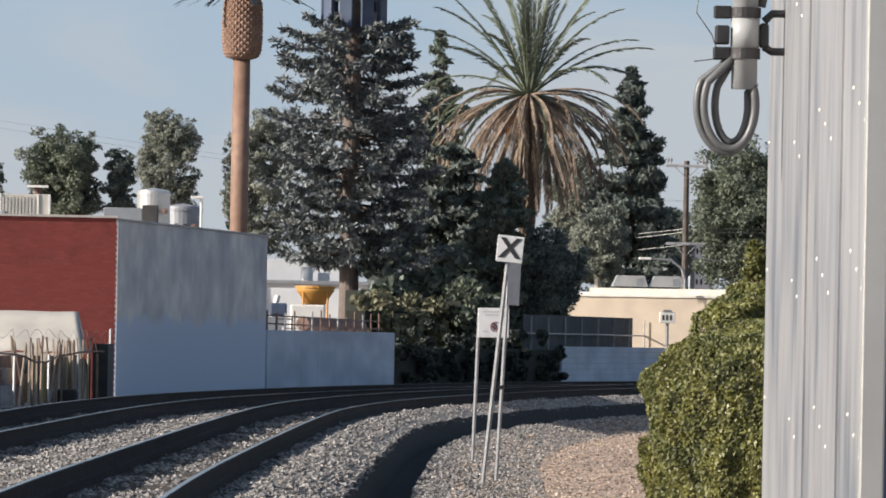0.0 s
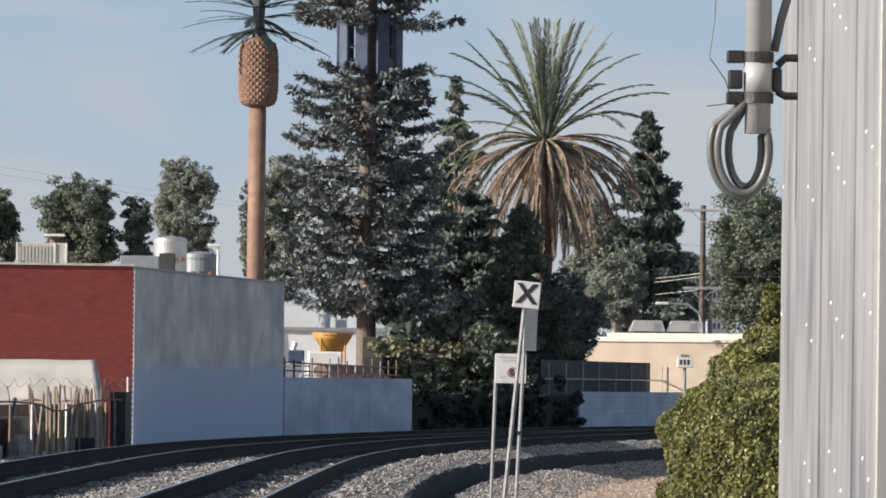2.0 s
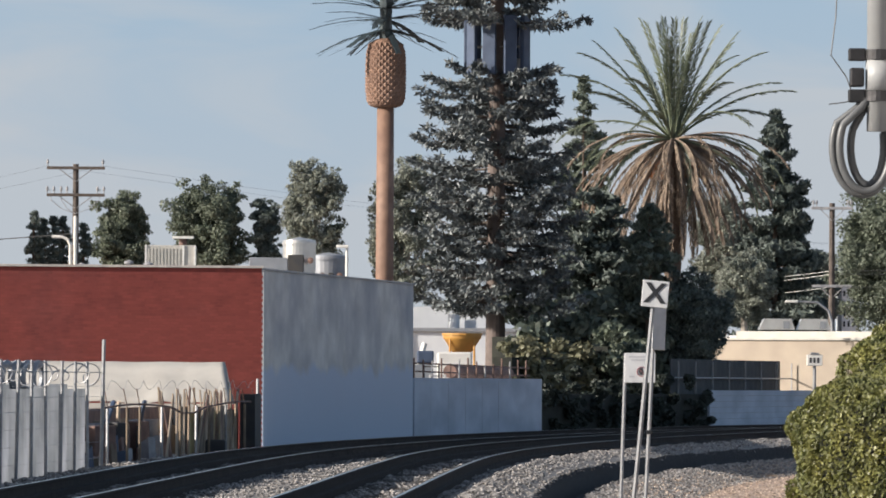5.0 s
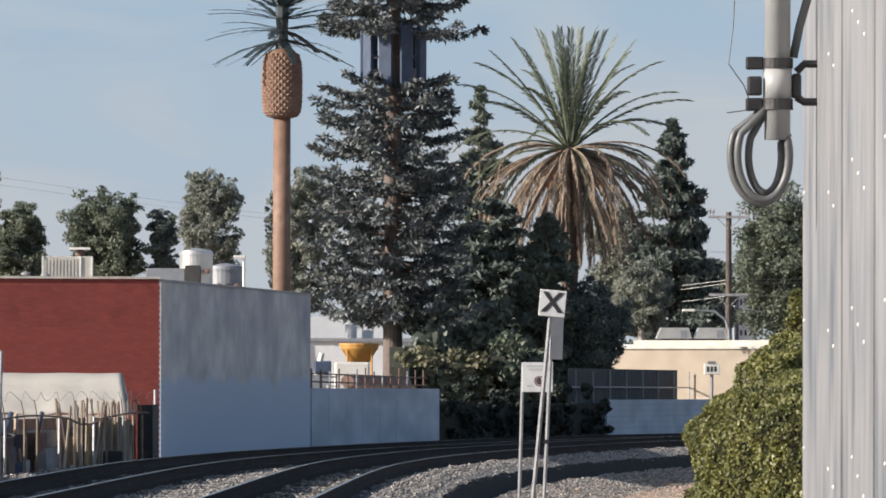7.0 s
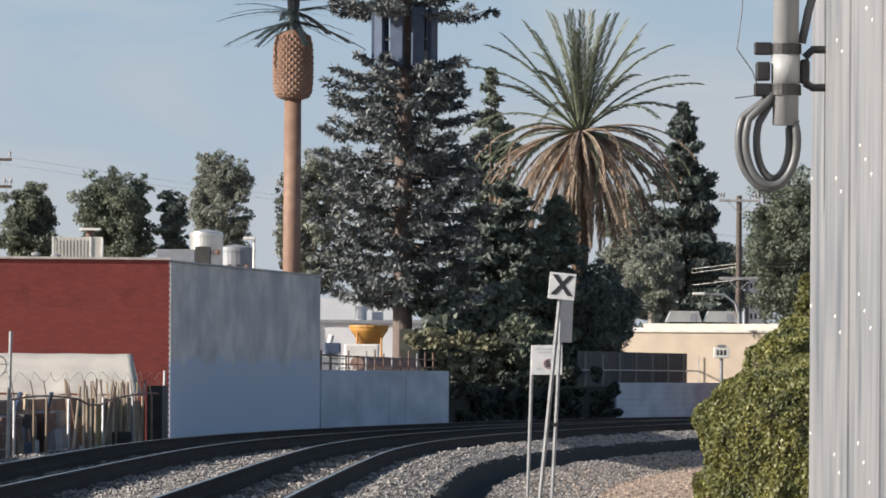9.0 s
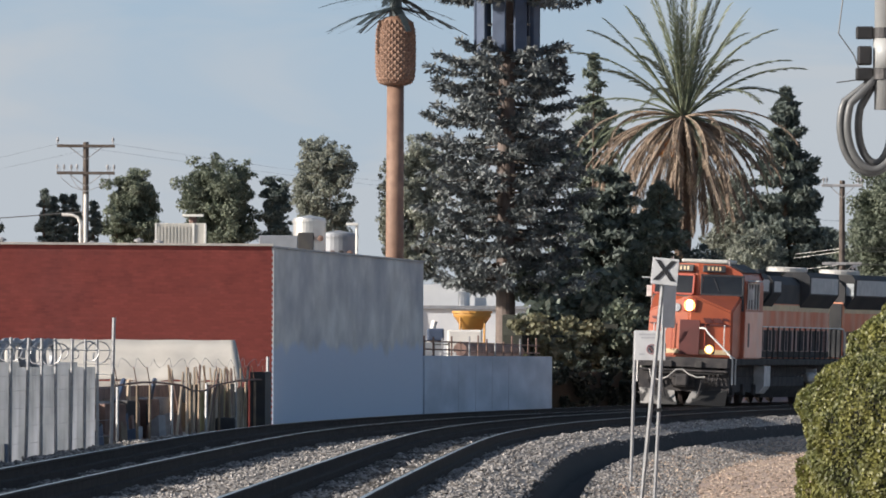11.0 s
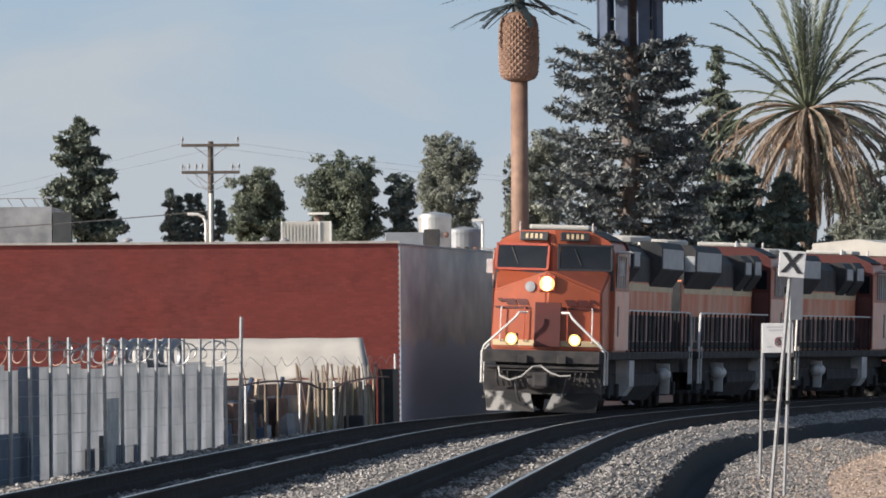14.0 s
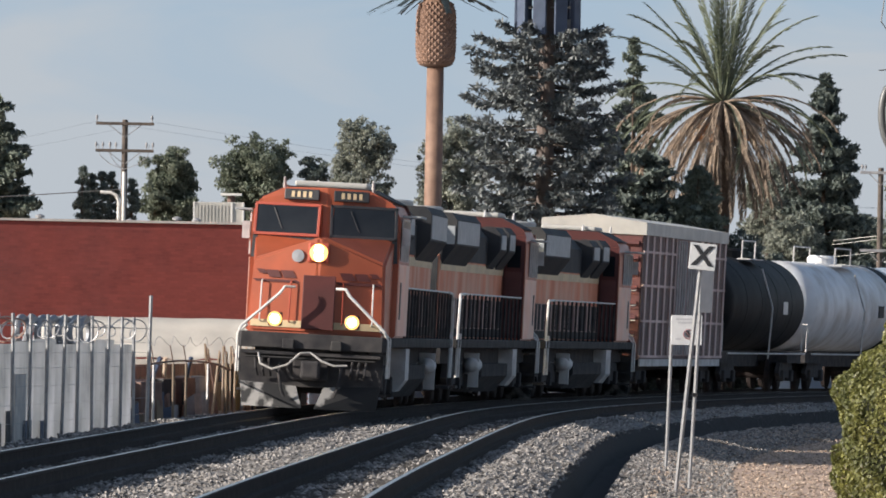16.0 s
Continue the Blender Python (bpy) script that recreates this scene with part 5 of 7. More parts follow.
def tower_pine():
    rng = np.random.default_rng(70)
    t = thing("tower_pine", "cell tower dressed as a grey-green pine, antenna panels near its top", "cell tower", m=Matrix.Translation((5.08, 293.9, -0.9)))
    part("mast", tube(bmesh.new(), [(0, 0, 0), (0, 0, 10), (0, 0, 20.5)], [0.37, 0.31, 0.22], 16), PINE_MAST, t, "dull brown steel mast")
    P, D, W, L, Wd = [], [], [], [], []
    bm = bmesh.new()
    levels = list(np.arange(4.9, 13.4, 0.40)) + list(np.arange(15.1, 20.4, 0.36))
    for z in levels:
        reach = min(2.55 + 0.35 * math.sin((z - 4.9) * 0.5), 1.75 + (14.0 - z) * 0.52) if z < 14.5 else 2.9 - 0.36 * (z - 15.1)
        spin0 = rng.random() * 6.283
        for j in range(8 if z < 10.5 else 7):
            a = spin0 + j * 0.785 + rng.normal(0, 0.18)
            R = reach * (0.66 + 0.44 * rng.random())
            n = 9
            u = np.linspace(0.12, 1, n)
            sag = 0.10 + 0.20 * rng.random()
            zb = z + 0.3 * (rng.random() - 0.5)
            pts = np.stack([np.cos(a) * R * u, np.sin(a) * R * u, zb + R * (0.14 * u - sag * np.sin(u * 2.6) * u + 0.05 * u ** 4)], 1)
            tube(bm, [tuple(pts[0] * (0.2, 0.2, 1)), tuple(pts[3]), tuple(pts[6]), tuple(pts[8])], [0.05, 0.035, 0.022, 0.01], 4)
            out = np.array([math.cos(a), math.sin(a), 0.0])
            side = np.array([-math.sin(a), math.cos(a), 0.0])
            # finger-like brushes off both sides and at the tip
            for k in range(2, n):
                for c in ((-1, 1) if k < n - 1 else (-1, 0, 1)):
                    way = unit(out * 0.75 + side * c * (0.85 - 0.4 * k / n) + np.array([0, 0, -0.18]) + rng.normal(0, 0.14, 3))
                    reach_b = 0.30 + 0.14 * rng.random()
                    m = 20
                    along = rng.random((m, 1)) ** 0.8
                    centre = pts[k] + way * reach_b * along
                    dd = unit(way * 0.75 + rng.normal(0, 0.62, (m, 3)))
                    P.append(centre)
                    D.append(dd)
                    W.append(unit(np.cross(dd, rng.normal(0, 1, (m, 3)))))
                    L.append(0.17 + 0.11 * rng.random(m))
                    Wd.append(0.028 + 0.020 * rng.random(m))
    part("bough_frame", bm, POLE_WOOD, t)["kind"] = "stuff"
    V, Fq = blades(np.concatenate(P), np.concatenate(D), np.concatenate(W), np.concatenate(L), np.concatenate(Wd))
    raw("faux_needles", V, Fq, PLASTIC_NEEDLE, t, "grey-green plastic needles")["kind"] = "stuff"
    for k in range(9):
        a = k * 0.698 + 0.25
        c = Vector((math.cos(a), math.sin(a), 0)) * 1.08
        pn = part("antenna_panel", B(-0.24, 0.24, -0.08, 0.08, -1.05, 1.05, bevel=0.03), BLUE_SHEET, t, "dark blue-green antenna panel")
        pn.matrix_basis = Matrix.Translation(c + Vector((0, 0, 14.25))) @ Matrix.Rotation(a + math.pi / 2, 4, "Z")
        part("bracket", rod(bmesh.new(), (0, 0, 14.2), tuple(c + Vector((0, 0, 14.2))), 0.03, n=6), GALV, t)
        if k % 3 == 0:
            part("radio_unit", B(c.x * 0.72 - 0.14, c.x * 0.72 + 0.14, c.y * 0.72 - 0.1, c.y * 0.72 + 0.1, 13.2, 13.8, bevel=0.02), GALV, t, "pale grey radio unit")
            part("jumper_cable", tube(bmesh.new(), [(c.x * 0.8, c.y * 0.8, 13.3), (c.x * 0.8, c.y * 0.8, 12.8), (c.x * 0.3, c.y * 0.3, 12.6)], 0.03, 5), PALE_PLASTIC, t)


def tower_palm():
    rng = np.random.default_rng(71)
    t = thing("tower_palm", "cell tower dressed as a palm with a pineapple-shaped crown base", "cell tower", m=Matrix.Translation((1.07, 274.8, -0.9)))
    z0, z1 = 10.49 + 0.9, 12.79 + 0.9
    part("mast", tube(bmesh.new(), [(0, 0, 0), (0, 0, z0 * 0.5), (0, 0, z0 + 0.2)], [0.33, 0.30, 0.285], 18), BROWN_POLE, t, "brown painted mast", smooth=True)
    H = z1 - z0
    prof = [(0.30, 0), (0.50, 0.05), (0.60, 0.22), (0.635, 0.6), (0.64, 1.2), (0.62, 1.8), (0.54, H - 0.22), (0.40, H - 0.05), (0.2, H)]
    bulb = part("pineapple", spin(bmesh.new(), prof, 26, Matrix.Translation((0, 0, z0))), BROWN_POLE, t, "brown bulb covered in raised diamond scales", smooth=True)
    bm = bmesh.new()
    rows, per = 19, 20
    pr, pz = [p[0] for p in prof], [p[1] for p in prof]
    for r in range(rows):
        z = 0.08 + (H - 0.3) * r / (rows - 1)
        R = np.interp(z, pz, pr)
        for k in range(per):
            a = (k + 0.5 * (r % 2)) * 2 * math.pi / per
            hw, hh = math.pi / per * 0.9, (H - 0.3) / (rows - 1) * 0.92
            c = bm.verts.new(((R + 0.055) * math.cos(a), (R + 0.055) * math.sin(a), z0 + z + 0.02))
            q = []
            for da, dz in ((-hw, 0), (0, -hh), (hw, 0), (0, hh)):
                Rr = np.interp(z + dz, pz, pr) + 0.004
                q.append(bm.verts.new((Rr * math.cos(a + da), Rr * math.sin(a + da), z0 + z + dz)))
            for i in range(4):
                bm.faces.new((q[i], q[(i + 1) % 4], c))
    part("scale_pattern", bm, BROWN_POLE, bulb)["kind"] = "stuff"
    bm = bmesh.new()
    tube(bm, [(0, 0, z1 - 0.1), (0, 0, z1 + 0.6), (0, 0, z1 + 2.6)], [0.24, 0.2, 0.3], 10)
    part("crown_stem", bm, FAUX_FROND, t)
    made = []
    for v in range(3):
        P, D, W, L = [], [], [], []
        n = 26
        for k in range(n):
            u = k / (n - 1)
            p = np.array([0.1 + 2.3 * u, 0, 0.10 * math.sin(u * 2.6) - 0.10 * u * u])
            for c in (-1, 1):
                d = unit(np.array([0.9, c * 0.32, -0.06]) + rng.normal(0, 0.05, 3))
                P.append(p), D.append(d), W.append(unit(np.cross(d, [0, 0.2, 1.0]))), L.append(0.42 * (1 - 0.4 * u))
        V, Fq = blades(P, D, W, L, np.full(len(L), 0.052))
        rod_v = np.array([(0.0, -0.05, 0), (0.0, 0.05, 0), (2.2, 0.015, -0.2), (2.2, -0.015, -0.2)])
        V = np.concatenate([V, rod_v])
        Fq = np.concatenate([Fq, [[len(V) - 4, len(V) - 3, len(V) - 2, len(V) - 1]]])
        made.append(raw("frond", V, Fq, FAUX_FROND, t))
    k = 0
    for level in range(7):
        for j in range(9):
            a = j * 0.698 + level * 0.37
            m = Matrix.Translation((0, 0, z1 + 0.35 + 0.32 * level)) @ Matrix.Rotation(a, 4, "Z") @ Matrix.Rotation(radians(17 - 13 * level + rng.normal(0, 6)), 4, "Y")
            if k < 3:
                made[k].matrix_basis = m
            else:
                again(made[k % 3], m, t)
            k += 1
    # short bristles under the crown
    n = 60
    a = rng.random(n) * 6.283
    d = unit(np.stack([np.cos(a), np.sin(a), -0.2 + 0.5 * rng.random(n)], 1))
    V, Fq = blades(np.tile((0, 0, z1 + 0.15), (n, 1)) + d * 0.12, d, unit(np.cross(d, (0, 0, 1))), np.full(n, 0.7), np.full(n, 0.02))
    raw("bristle", V, Fq, FAUX_FROND, t)["kind"] = "stuff"


def date_palm():
    rng = np.random.default_rng(72)
    top = 10.35 + 0.9
    t = thing("date_palm", "date palm with green fronds over a dead brown skirt", "palm tree", m=Matrix.Translation((11.83, 306.7, -0.9)))
    bm = bmesh.new()
    zs = np.linspace(0, top, 26)
    tube(bm, [(0, 0, z) for z in zs], [0.30 + 0.035 * (i % 2) + (0.14 if z > top - 1.2 else 0) for i, z in enumerate(zs)], 12)
    part("trunk", bm, BARK, t)

    def frond(length, bend, dead, seed):
        r = np.random.default_rng(seed)
        n = 64
        P, D, W, L = [], [], [], []
        ang, p = 0.0, np.zeros(3)
        line = []
        for k in range(n):
            u = k / (n - 1)
            ang = bend * u ** 1.5
            d0 = np.array([math.cos(ang), 0, -math.sin(ang)])
            p = p + d0 * length / n
            line.append(p.copy())
            if u < 0.16:
                continue
            for c in (-1, 1):
                w = 0.5 if not dead else 0.35
                d = unit(d0 * 0.75 + np.array([0, c * w, 0]) + np.array([0, 0, -0.12 if not dead else -0.45]) + r.normal(0, 0.10, 3))
                P.append(p), D.append(d)
                W.append(unit(np.cross(d, [0, c * 0.3, 1.0]) + 1e-3))
                L.append((0.46 if not dead else 0.40) * math.sin(min(1, (u - 0.08) * 2.2) * 1.57) * (1.12 - 0.55 * u))
        V, Fq = blades(P, D, W, L, np.full(len(L), 0.026))
        b2 = bmesh.new()
        tube(b2, [tuple(q) for q in line[::6]] + [tuple(line[-1])], list(np.linspace(0.045, 0.008, len(line[::6]) + 1)), 5)
        me = bpy.data.meshes.new("rib")
        b2.to_mesh(me)
        b2.free()
        rv = np.array([v.co for v in me.vertices])
        rf = np.array([q.vertices[:] for q in me.polygons if len(q.vertices) == 4])
        return np.concatenate([V, rv]), np.concatenate([Fq, rf + len(V)])

    kinds = {}
    for key, (length, bend, dead) in {"up": (4.5, 0.34, 0), "mid": (4.8, 0.8, 0), "arch": (4.5, 1.2, 0), "droop": (4.2, 1.0, 1), "hang": (4.4, 0.35, 1)}.items():
        kinds[key] = frond(length, bend, dead, 7)
    first = {}

    def put(key, a, lift, mat, label):
        m = Matrix.Translation((0.12 * math.cos(a), 0.12 * math.sin(a), top + 0.1)) @ Matrix.Rotation(a, 4, "Z") @ Matrix.Rotation(radians(-lift), 4, "Y") @ Matrix.Rotation(rng.normal(0, 0.25), 4, "X")
        if (key, mat.name) in first:
            again(first[key, mat.name], m, t)
        else:
            o = raw("frond", *kinds[key], mat, t, label)
            o.matrix_basis = m
            first[key, mat.name] = o

    for k in range(18):
        put("up", k * 2.399, 90 - 34 * (k / 18) + rng.normal(0, 3), FROND, "green frond")
    for k in range(11):
        put("mid", k * 2.399 + 1, 62 - 26 * (k / 11) + rng.normal(0, 5), FROND, "green frond")
    for k in range(9):
        put("arch", k * 2.399 + 2, 38 - 24 * (k / 9) + rng.normal(0, 6), FROND, "green frond")
    for k in range(26):
        put("arch", k * 2.399 + 0.4, 10 - 30 * (k / 26) + rng.normal(0, 6), FROND_DEAD if k % 3 else FROND, "drooping brown frond")
    for k in range(30):
        put("droop", k * 2.399 + 0.2, -8 - 30 * (k / 30) + rng.normal(0, 6), FROND_DEAD, "dead brown frond")
    for k in range(40):
        put("hang", k * 2.399 + 0.9, -45 - 36 * (k / 40) + rng.normal(0, 6), FROND_DEAD, "dead hanging frond")
    for a in (-2.5, -1.9, -0.5, 0.2, 3.6):
        c = np.array([(math.cos(a) * 0.75, math.sin(a) * 0.75, top - 0.9), (math.cos(a) * 0.8, math.sin(a) * 0.8, top - 1.25)])
        V, Fq = leaves(rng, c, [0.2, 0.24], 260, 0.07)
        raw("date_bunch", V, Fq, DATES, t, "orange bunch of dates")["kind"] = "stuff"


tower_pine()
tower_palm()
date_palm()


# ---- signs by the track ----
def whistle_sign():
    a, b = Vector((4.30, 127.8, -0.97)), Vector((4.67, 127.8, 3.02))
    t = thing("whistle_sign", "square white board with a black X on leaning steel post", "railway sign", m=Matrix.Translation(a))
    d = b - a
    bm = bmesh.new()
    tube(bm, [(0, 0, 0), tuple(d)], 0.033, 8)
    part("post", bm, GALV, t, "galvanised steel post")
    c = Vector((4.67, 127.8, 2.84)) - a
    pl = part("board", B(-0.205, 0.205, -0.01, 0.01, -0.205, 0.205), SIGN_WHITE, t, "white board with clipped edges")
    bev = pl.modifiers.new("edge", "BEVEL")
    bev.width, bev.segments = 0.008, 2
    pl.matrix_basis = Matrix.Translation(c + Vector((0, -0.05, 0))) @ Matrix.Rotation(radians(5), 4, "Y")
    cu = bpy.data.curves.new("letter", "FONT")
    cu.body, cu.size, cu.extrude, cu.offset, cu.align_x, cu.align_y = "X", 0.42, 0.003, 0.013, "CENTER", "CENTER"
    cu.materials.append(BLACK)
    x = new("letter", cu)
    x.parent = pl
    x["label"] = "black letter X"
    x.matrix_basis = Matrix.Translation((0, -0.0145, 0)) @ Matrix.Rotation(radians(90), 4, "X")


def back_sign():
    a = Vector((4.73, 133.8, -0.97))
    b = Vector((4.90, 133.8, 2.95))
    t = thing("sign_back", "bare metal back of a sign on a steel post", "railway sign", m=Matrix.Translation(a))
    d = b - a
    part("post", tube(bmesh.new(), [(0, 0, 0), tuple(d)], 0.03, 8), GALV, t)
    pl = part("board", B(-0.16, 0.16, -0.008, 0.008, -0.39, 0.39, bevel=0.006), SIGN_BACK, t, "bare grey metal back")
    pl.matrix_basis = Matrix.Translation(Vector((4.96, 133.8, 2.39)) - a + Vector((0, 0.05, 0))) @ Matrix.Rotation(radians(2), 4, "Y") @ Matrix.Rotation(radians(48), 4, "Z")
    part("clamp", B(d.x * 0.42 - 0.045, d.x * 0.42 + 0.045, -0.045, 0.045, d.z * 0.42 - 0.03, d.z * 0.42 + 0.03), CLAMP, t)


def warning_sign():
    a = Vector((4.90, 150.8, -0.97))
    b = Vector((4.98, 150.8, 2.00))
    t = thing("warning_sign", "small white board with a red ringed mark on a post", "railway sign", m=Matrix.Translation(a))
    d = b - a
    part("post", tube(bmesh.new(), [(0, 0, 0), tuple(d)], 0.032, 8), GALV, t)
    c = Vector((5.24, 150.8, 1.74)) - a
    pl = part("board", B(-0.28, 0.28, -0.01, 0.01, -0.27, 0.27, bevel=0.007), SIGN_WHITE, t, "white board")
    pl.matrix_basis = Matrix.Translation(c + Vector((0, -0.045, 0)))
    bm = bmesh.new()
    ring = [(0.085 * math.cos(q) + 0.03, -0.014, 0.085 * math.sin(q) - 0.07) for q in np.linspace(0, 6.283, 22)]
    tube(bm, ring, 0.010, 5)
    rod(bm, (-0.03, -0.014, -0.01), (0.09, -0.014, -0.13), 0.009, n=5)
    part("ring_mark", bm, RED_INK, pl, "red barred ring")
    for x0, x1, z in ((-0.02, 0.07, -0.07), (-0.01, 0.05, -0.03), (0.0, 0.08, -0.11)):
        part("pictogram_bar", B(x0, x1, -0.016, -0.0115, z - 0.02, z + 0.02), BLACK, pl)
    for x0, x1, z in ((-0.2, 0.2, 0.20), (-0.16, 0.18, 0.14), (-0.2, -0.1, -0.16)):
        part("text_bar", B(x0, x1, -0.014, -0.0115, z - 0.016, z + 0.016), GREY_INK, pl)


whistle_sign()
back_sign()
warning_sign()


# ---- signal cabinet with its antenna mast ----
def cabinet():
    near, far = Vector((1.61, 20.4, 0)), Vector((1.84, 27.5, 0))
    t = thing("signal_cabinet", "tall weathered aluminium railway signal cabinet with riveted panels", "cabinet", m=Matrix.Translation((near.x, near.y, -0.97)))
    L = (far - near).length
    turn = math.atan2(far.y - near.y, far.x - near.x)
    m = Matrix.Rotation(turn, 4, "Z")
    H = 4.3
    o = part("side_panel", B(0, L, -0.03, 0, 0.12, H), ALU, t, "streaked aluminium side")
    o.matrix_basis = m
    o = part("front_panel", B(0, 0.03, -2.4, -0.031, 0.12, H), BLUE_PANEL, t, "blue-grey painted front")
    o.matrix_basis = m
    o = part("rear_panel", B(L - 0.03, L, -2.4, -0.031, 0.12, H), ALU, t)
    o.matrix_basis = m
    o = part("far_panel", B(0.0, L, -2.43, -2.401, 0.12, H), ALU, t)
    o.matrix_basis = m
    o = part("corner_trim", B(-0.012, 0.05, -0.05, 0.012, 0.12, H, bevel=0.006), SILVER, t, "bright corner trim")
    o.matrix_basis = m
    o = part("roof", B(-0.1, L + 0.1, -2.5, 0.1, H + 0.002, H + 0.1, bevel=0.02), ALU, t)
    o.matrix_basis = m
    o = part("plinth", B(-0.1, L + 0.1, -2.5, 0.1, -0.06, 0.118), COPING, t)
    o.matrix_basis = m
    riv = None
    for z in np.arange(0.5, H - 0.1, 0.42):
        for k, x in enumerate((0.25, 0.55, 0.9, 2.2, 2.6, 3.0, 4.4, 4.8, L - 0.15)):
            q = Matrix.Rotation(turn, 4, "Z") @ Matrix.Translation((x, 0.0, z + 0.05 * (k % 3)))
            if riv is None:
                riv = part("rivet", spin(bmesh.new(), [(0.0065, 0), (0.0055, 0.003), (0.0, 0.005)], 8, Matrix.Rotation(radians(-90), 4, "X")), PALE_PLASTIC, t)
                riv.matrix_basis = q
            else:
                again(riv, q)
    for x in (1.5, 3.7):
        o = part("seam", B(x, x + 0.03, 0.0, 0.006, 0.12, H), ALU, t)
        o.matrix_basis = m


def mast():
    x, y = 1.672, 26.2
    zb = 2.29
    t = thing("antenna_mast", "grey conduit mast clamped to the cabinet, spare cable coiled below", "antenna mast", m=Matrix.Translation((x, y, zb)))
    k = 1 / 561.0
    part("conduit", tube(bmesh.new(), [(0, 0, 0.0), (0, 0, 1.9)], 0.041, 20), PVC, t, "grey conduit pipe", smooth=True)
    part("sleeve", tube(bmesh.new(), [(0, 0, 0.13), (0, 0, 0.225)], 0.0455, 20), PVC, t, "pale sleeve", smooth=True)
    for z0, z1 in ((0.095, 0.128), (0.226, 0.258)):
        bm = bmesh.new()
        tube(bm, [(0, 0, z0), (0, 0, z1)], 0.0495, 20)
        box(bm, -0.10, -0.045, -0.02, 0.02, z0 - 0.004, z1 + 0.004, 0.005)
        part("pipe_clamp", bm, CLAMP, t, "dull steel pipe clamp")
    part("saddle", B(-0.095, -0.05, -0.025, 0.025, 0.14, 0.20, bevel=0.006), CLAMP, t)
    part("saddle", B(0.045, 0.075, -0.02, 0.02, 0.13, 0.21, bevel=0.01), CLAMP, t)
    bm = bmesh.new()
    tube(bm, [(0.06, 0, 0.215), (0.085, 0, 0.24), (0.155, 0, 0.24), (0.165, 0, 0.232), (0.165, 0, 0.13), (0.155, 0, 0.12), (0.085, 0, 0.12), (0.06, 0, 0.135)], 0.0125, 8)
    box(bm, 0.158, 0.178, -0.03, 0.03, 0.085, 0.255, 0.004)
    tube(bm, [(0.168, 0, 0.17), (0.142, 0, 0.17)], 0.012, 8)
    part("bracket", bm, CLAMP, t, "square steel bracket bolted to the cabinet")
    part("bracket_foot", B(0.178, 0.30, -0.02, 0.02, 0.1, 0.24), CLAMP, t)
    for q, (w, h, cx, dy) in enumerate(((0.098, 0.150, -0.05, 0.0), (0.085, 0.140, -0.042, -0.025), (0.055, 0.118, -0.035, 0.02))):
        bm = bmesh.new()
        pts = []
        pts.append((-0.035 + 0.01 * q, dy * 0.3, 0.115))
        pts.append((-0.07 + 0.012 * q, dy * 0.7, 0.075))
        for a in np.linspace(radians(150), radians(378), 26):
            pts.append((cx + w * math.cos(a) * (1 if math.cos(a) < 0 else 0.9), dy, -0.05 + h * math.sin(a)))
        pts.append((0.012 + 0.012 * q, dy * 0.3, 0.02))
        tube(bm, pts, 0.0125, 8)
        part("cable_loop", bm, CABLE_GREY, t, "grey coiled cable", smooth=True)
    part("feed_cable", tube(bmesh.new(), [(0.05, 0.0, 0.26), (0.07, 0, 0.36), (0.11, 0, 0.5), (0.12, 0, 0.9), (0.12, 0, 1.8)], 0.0135, 8), CABLE_GREY, t, smooth=True)
    part("whisker_wire", tube(bmesh.new(), [(-0.08, 0, 0.1), (-0.105, 0, 0.17), (-0.155, 0, 0.24), (-0.14, 0, 0.36), (-0.13, 0, 0.6)], 0.002, 4), CABLE_GREY, t)
    part("stub_wire", tube(bmesh.new(), [(-0.16, 0, 0.085), (-0.12, 0, 0.09), (-0.06, 0, 0.1)], 0.0018, 4), CABLE_GREY, t)


cabinet()
mast()


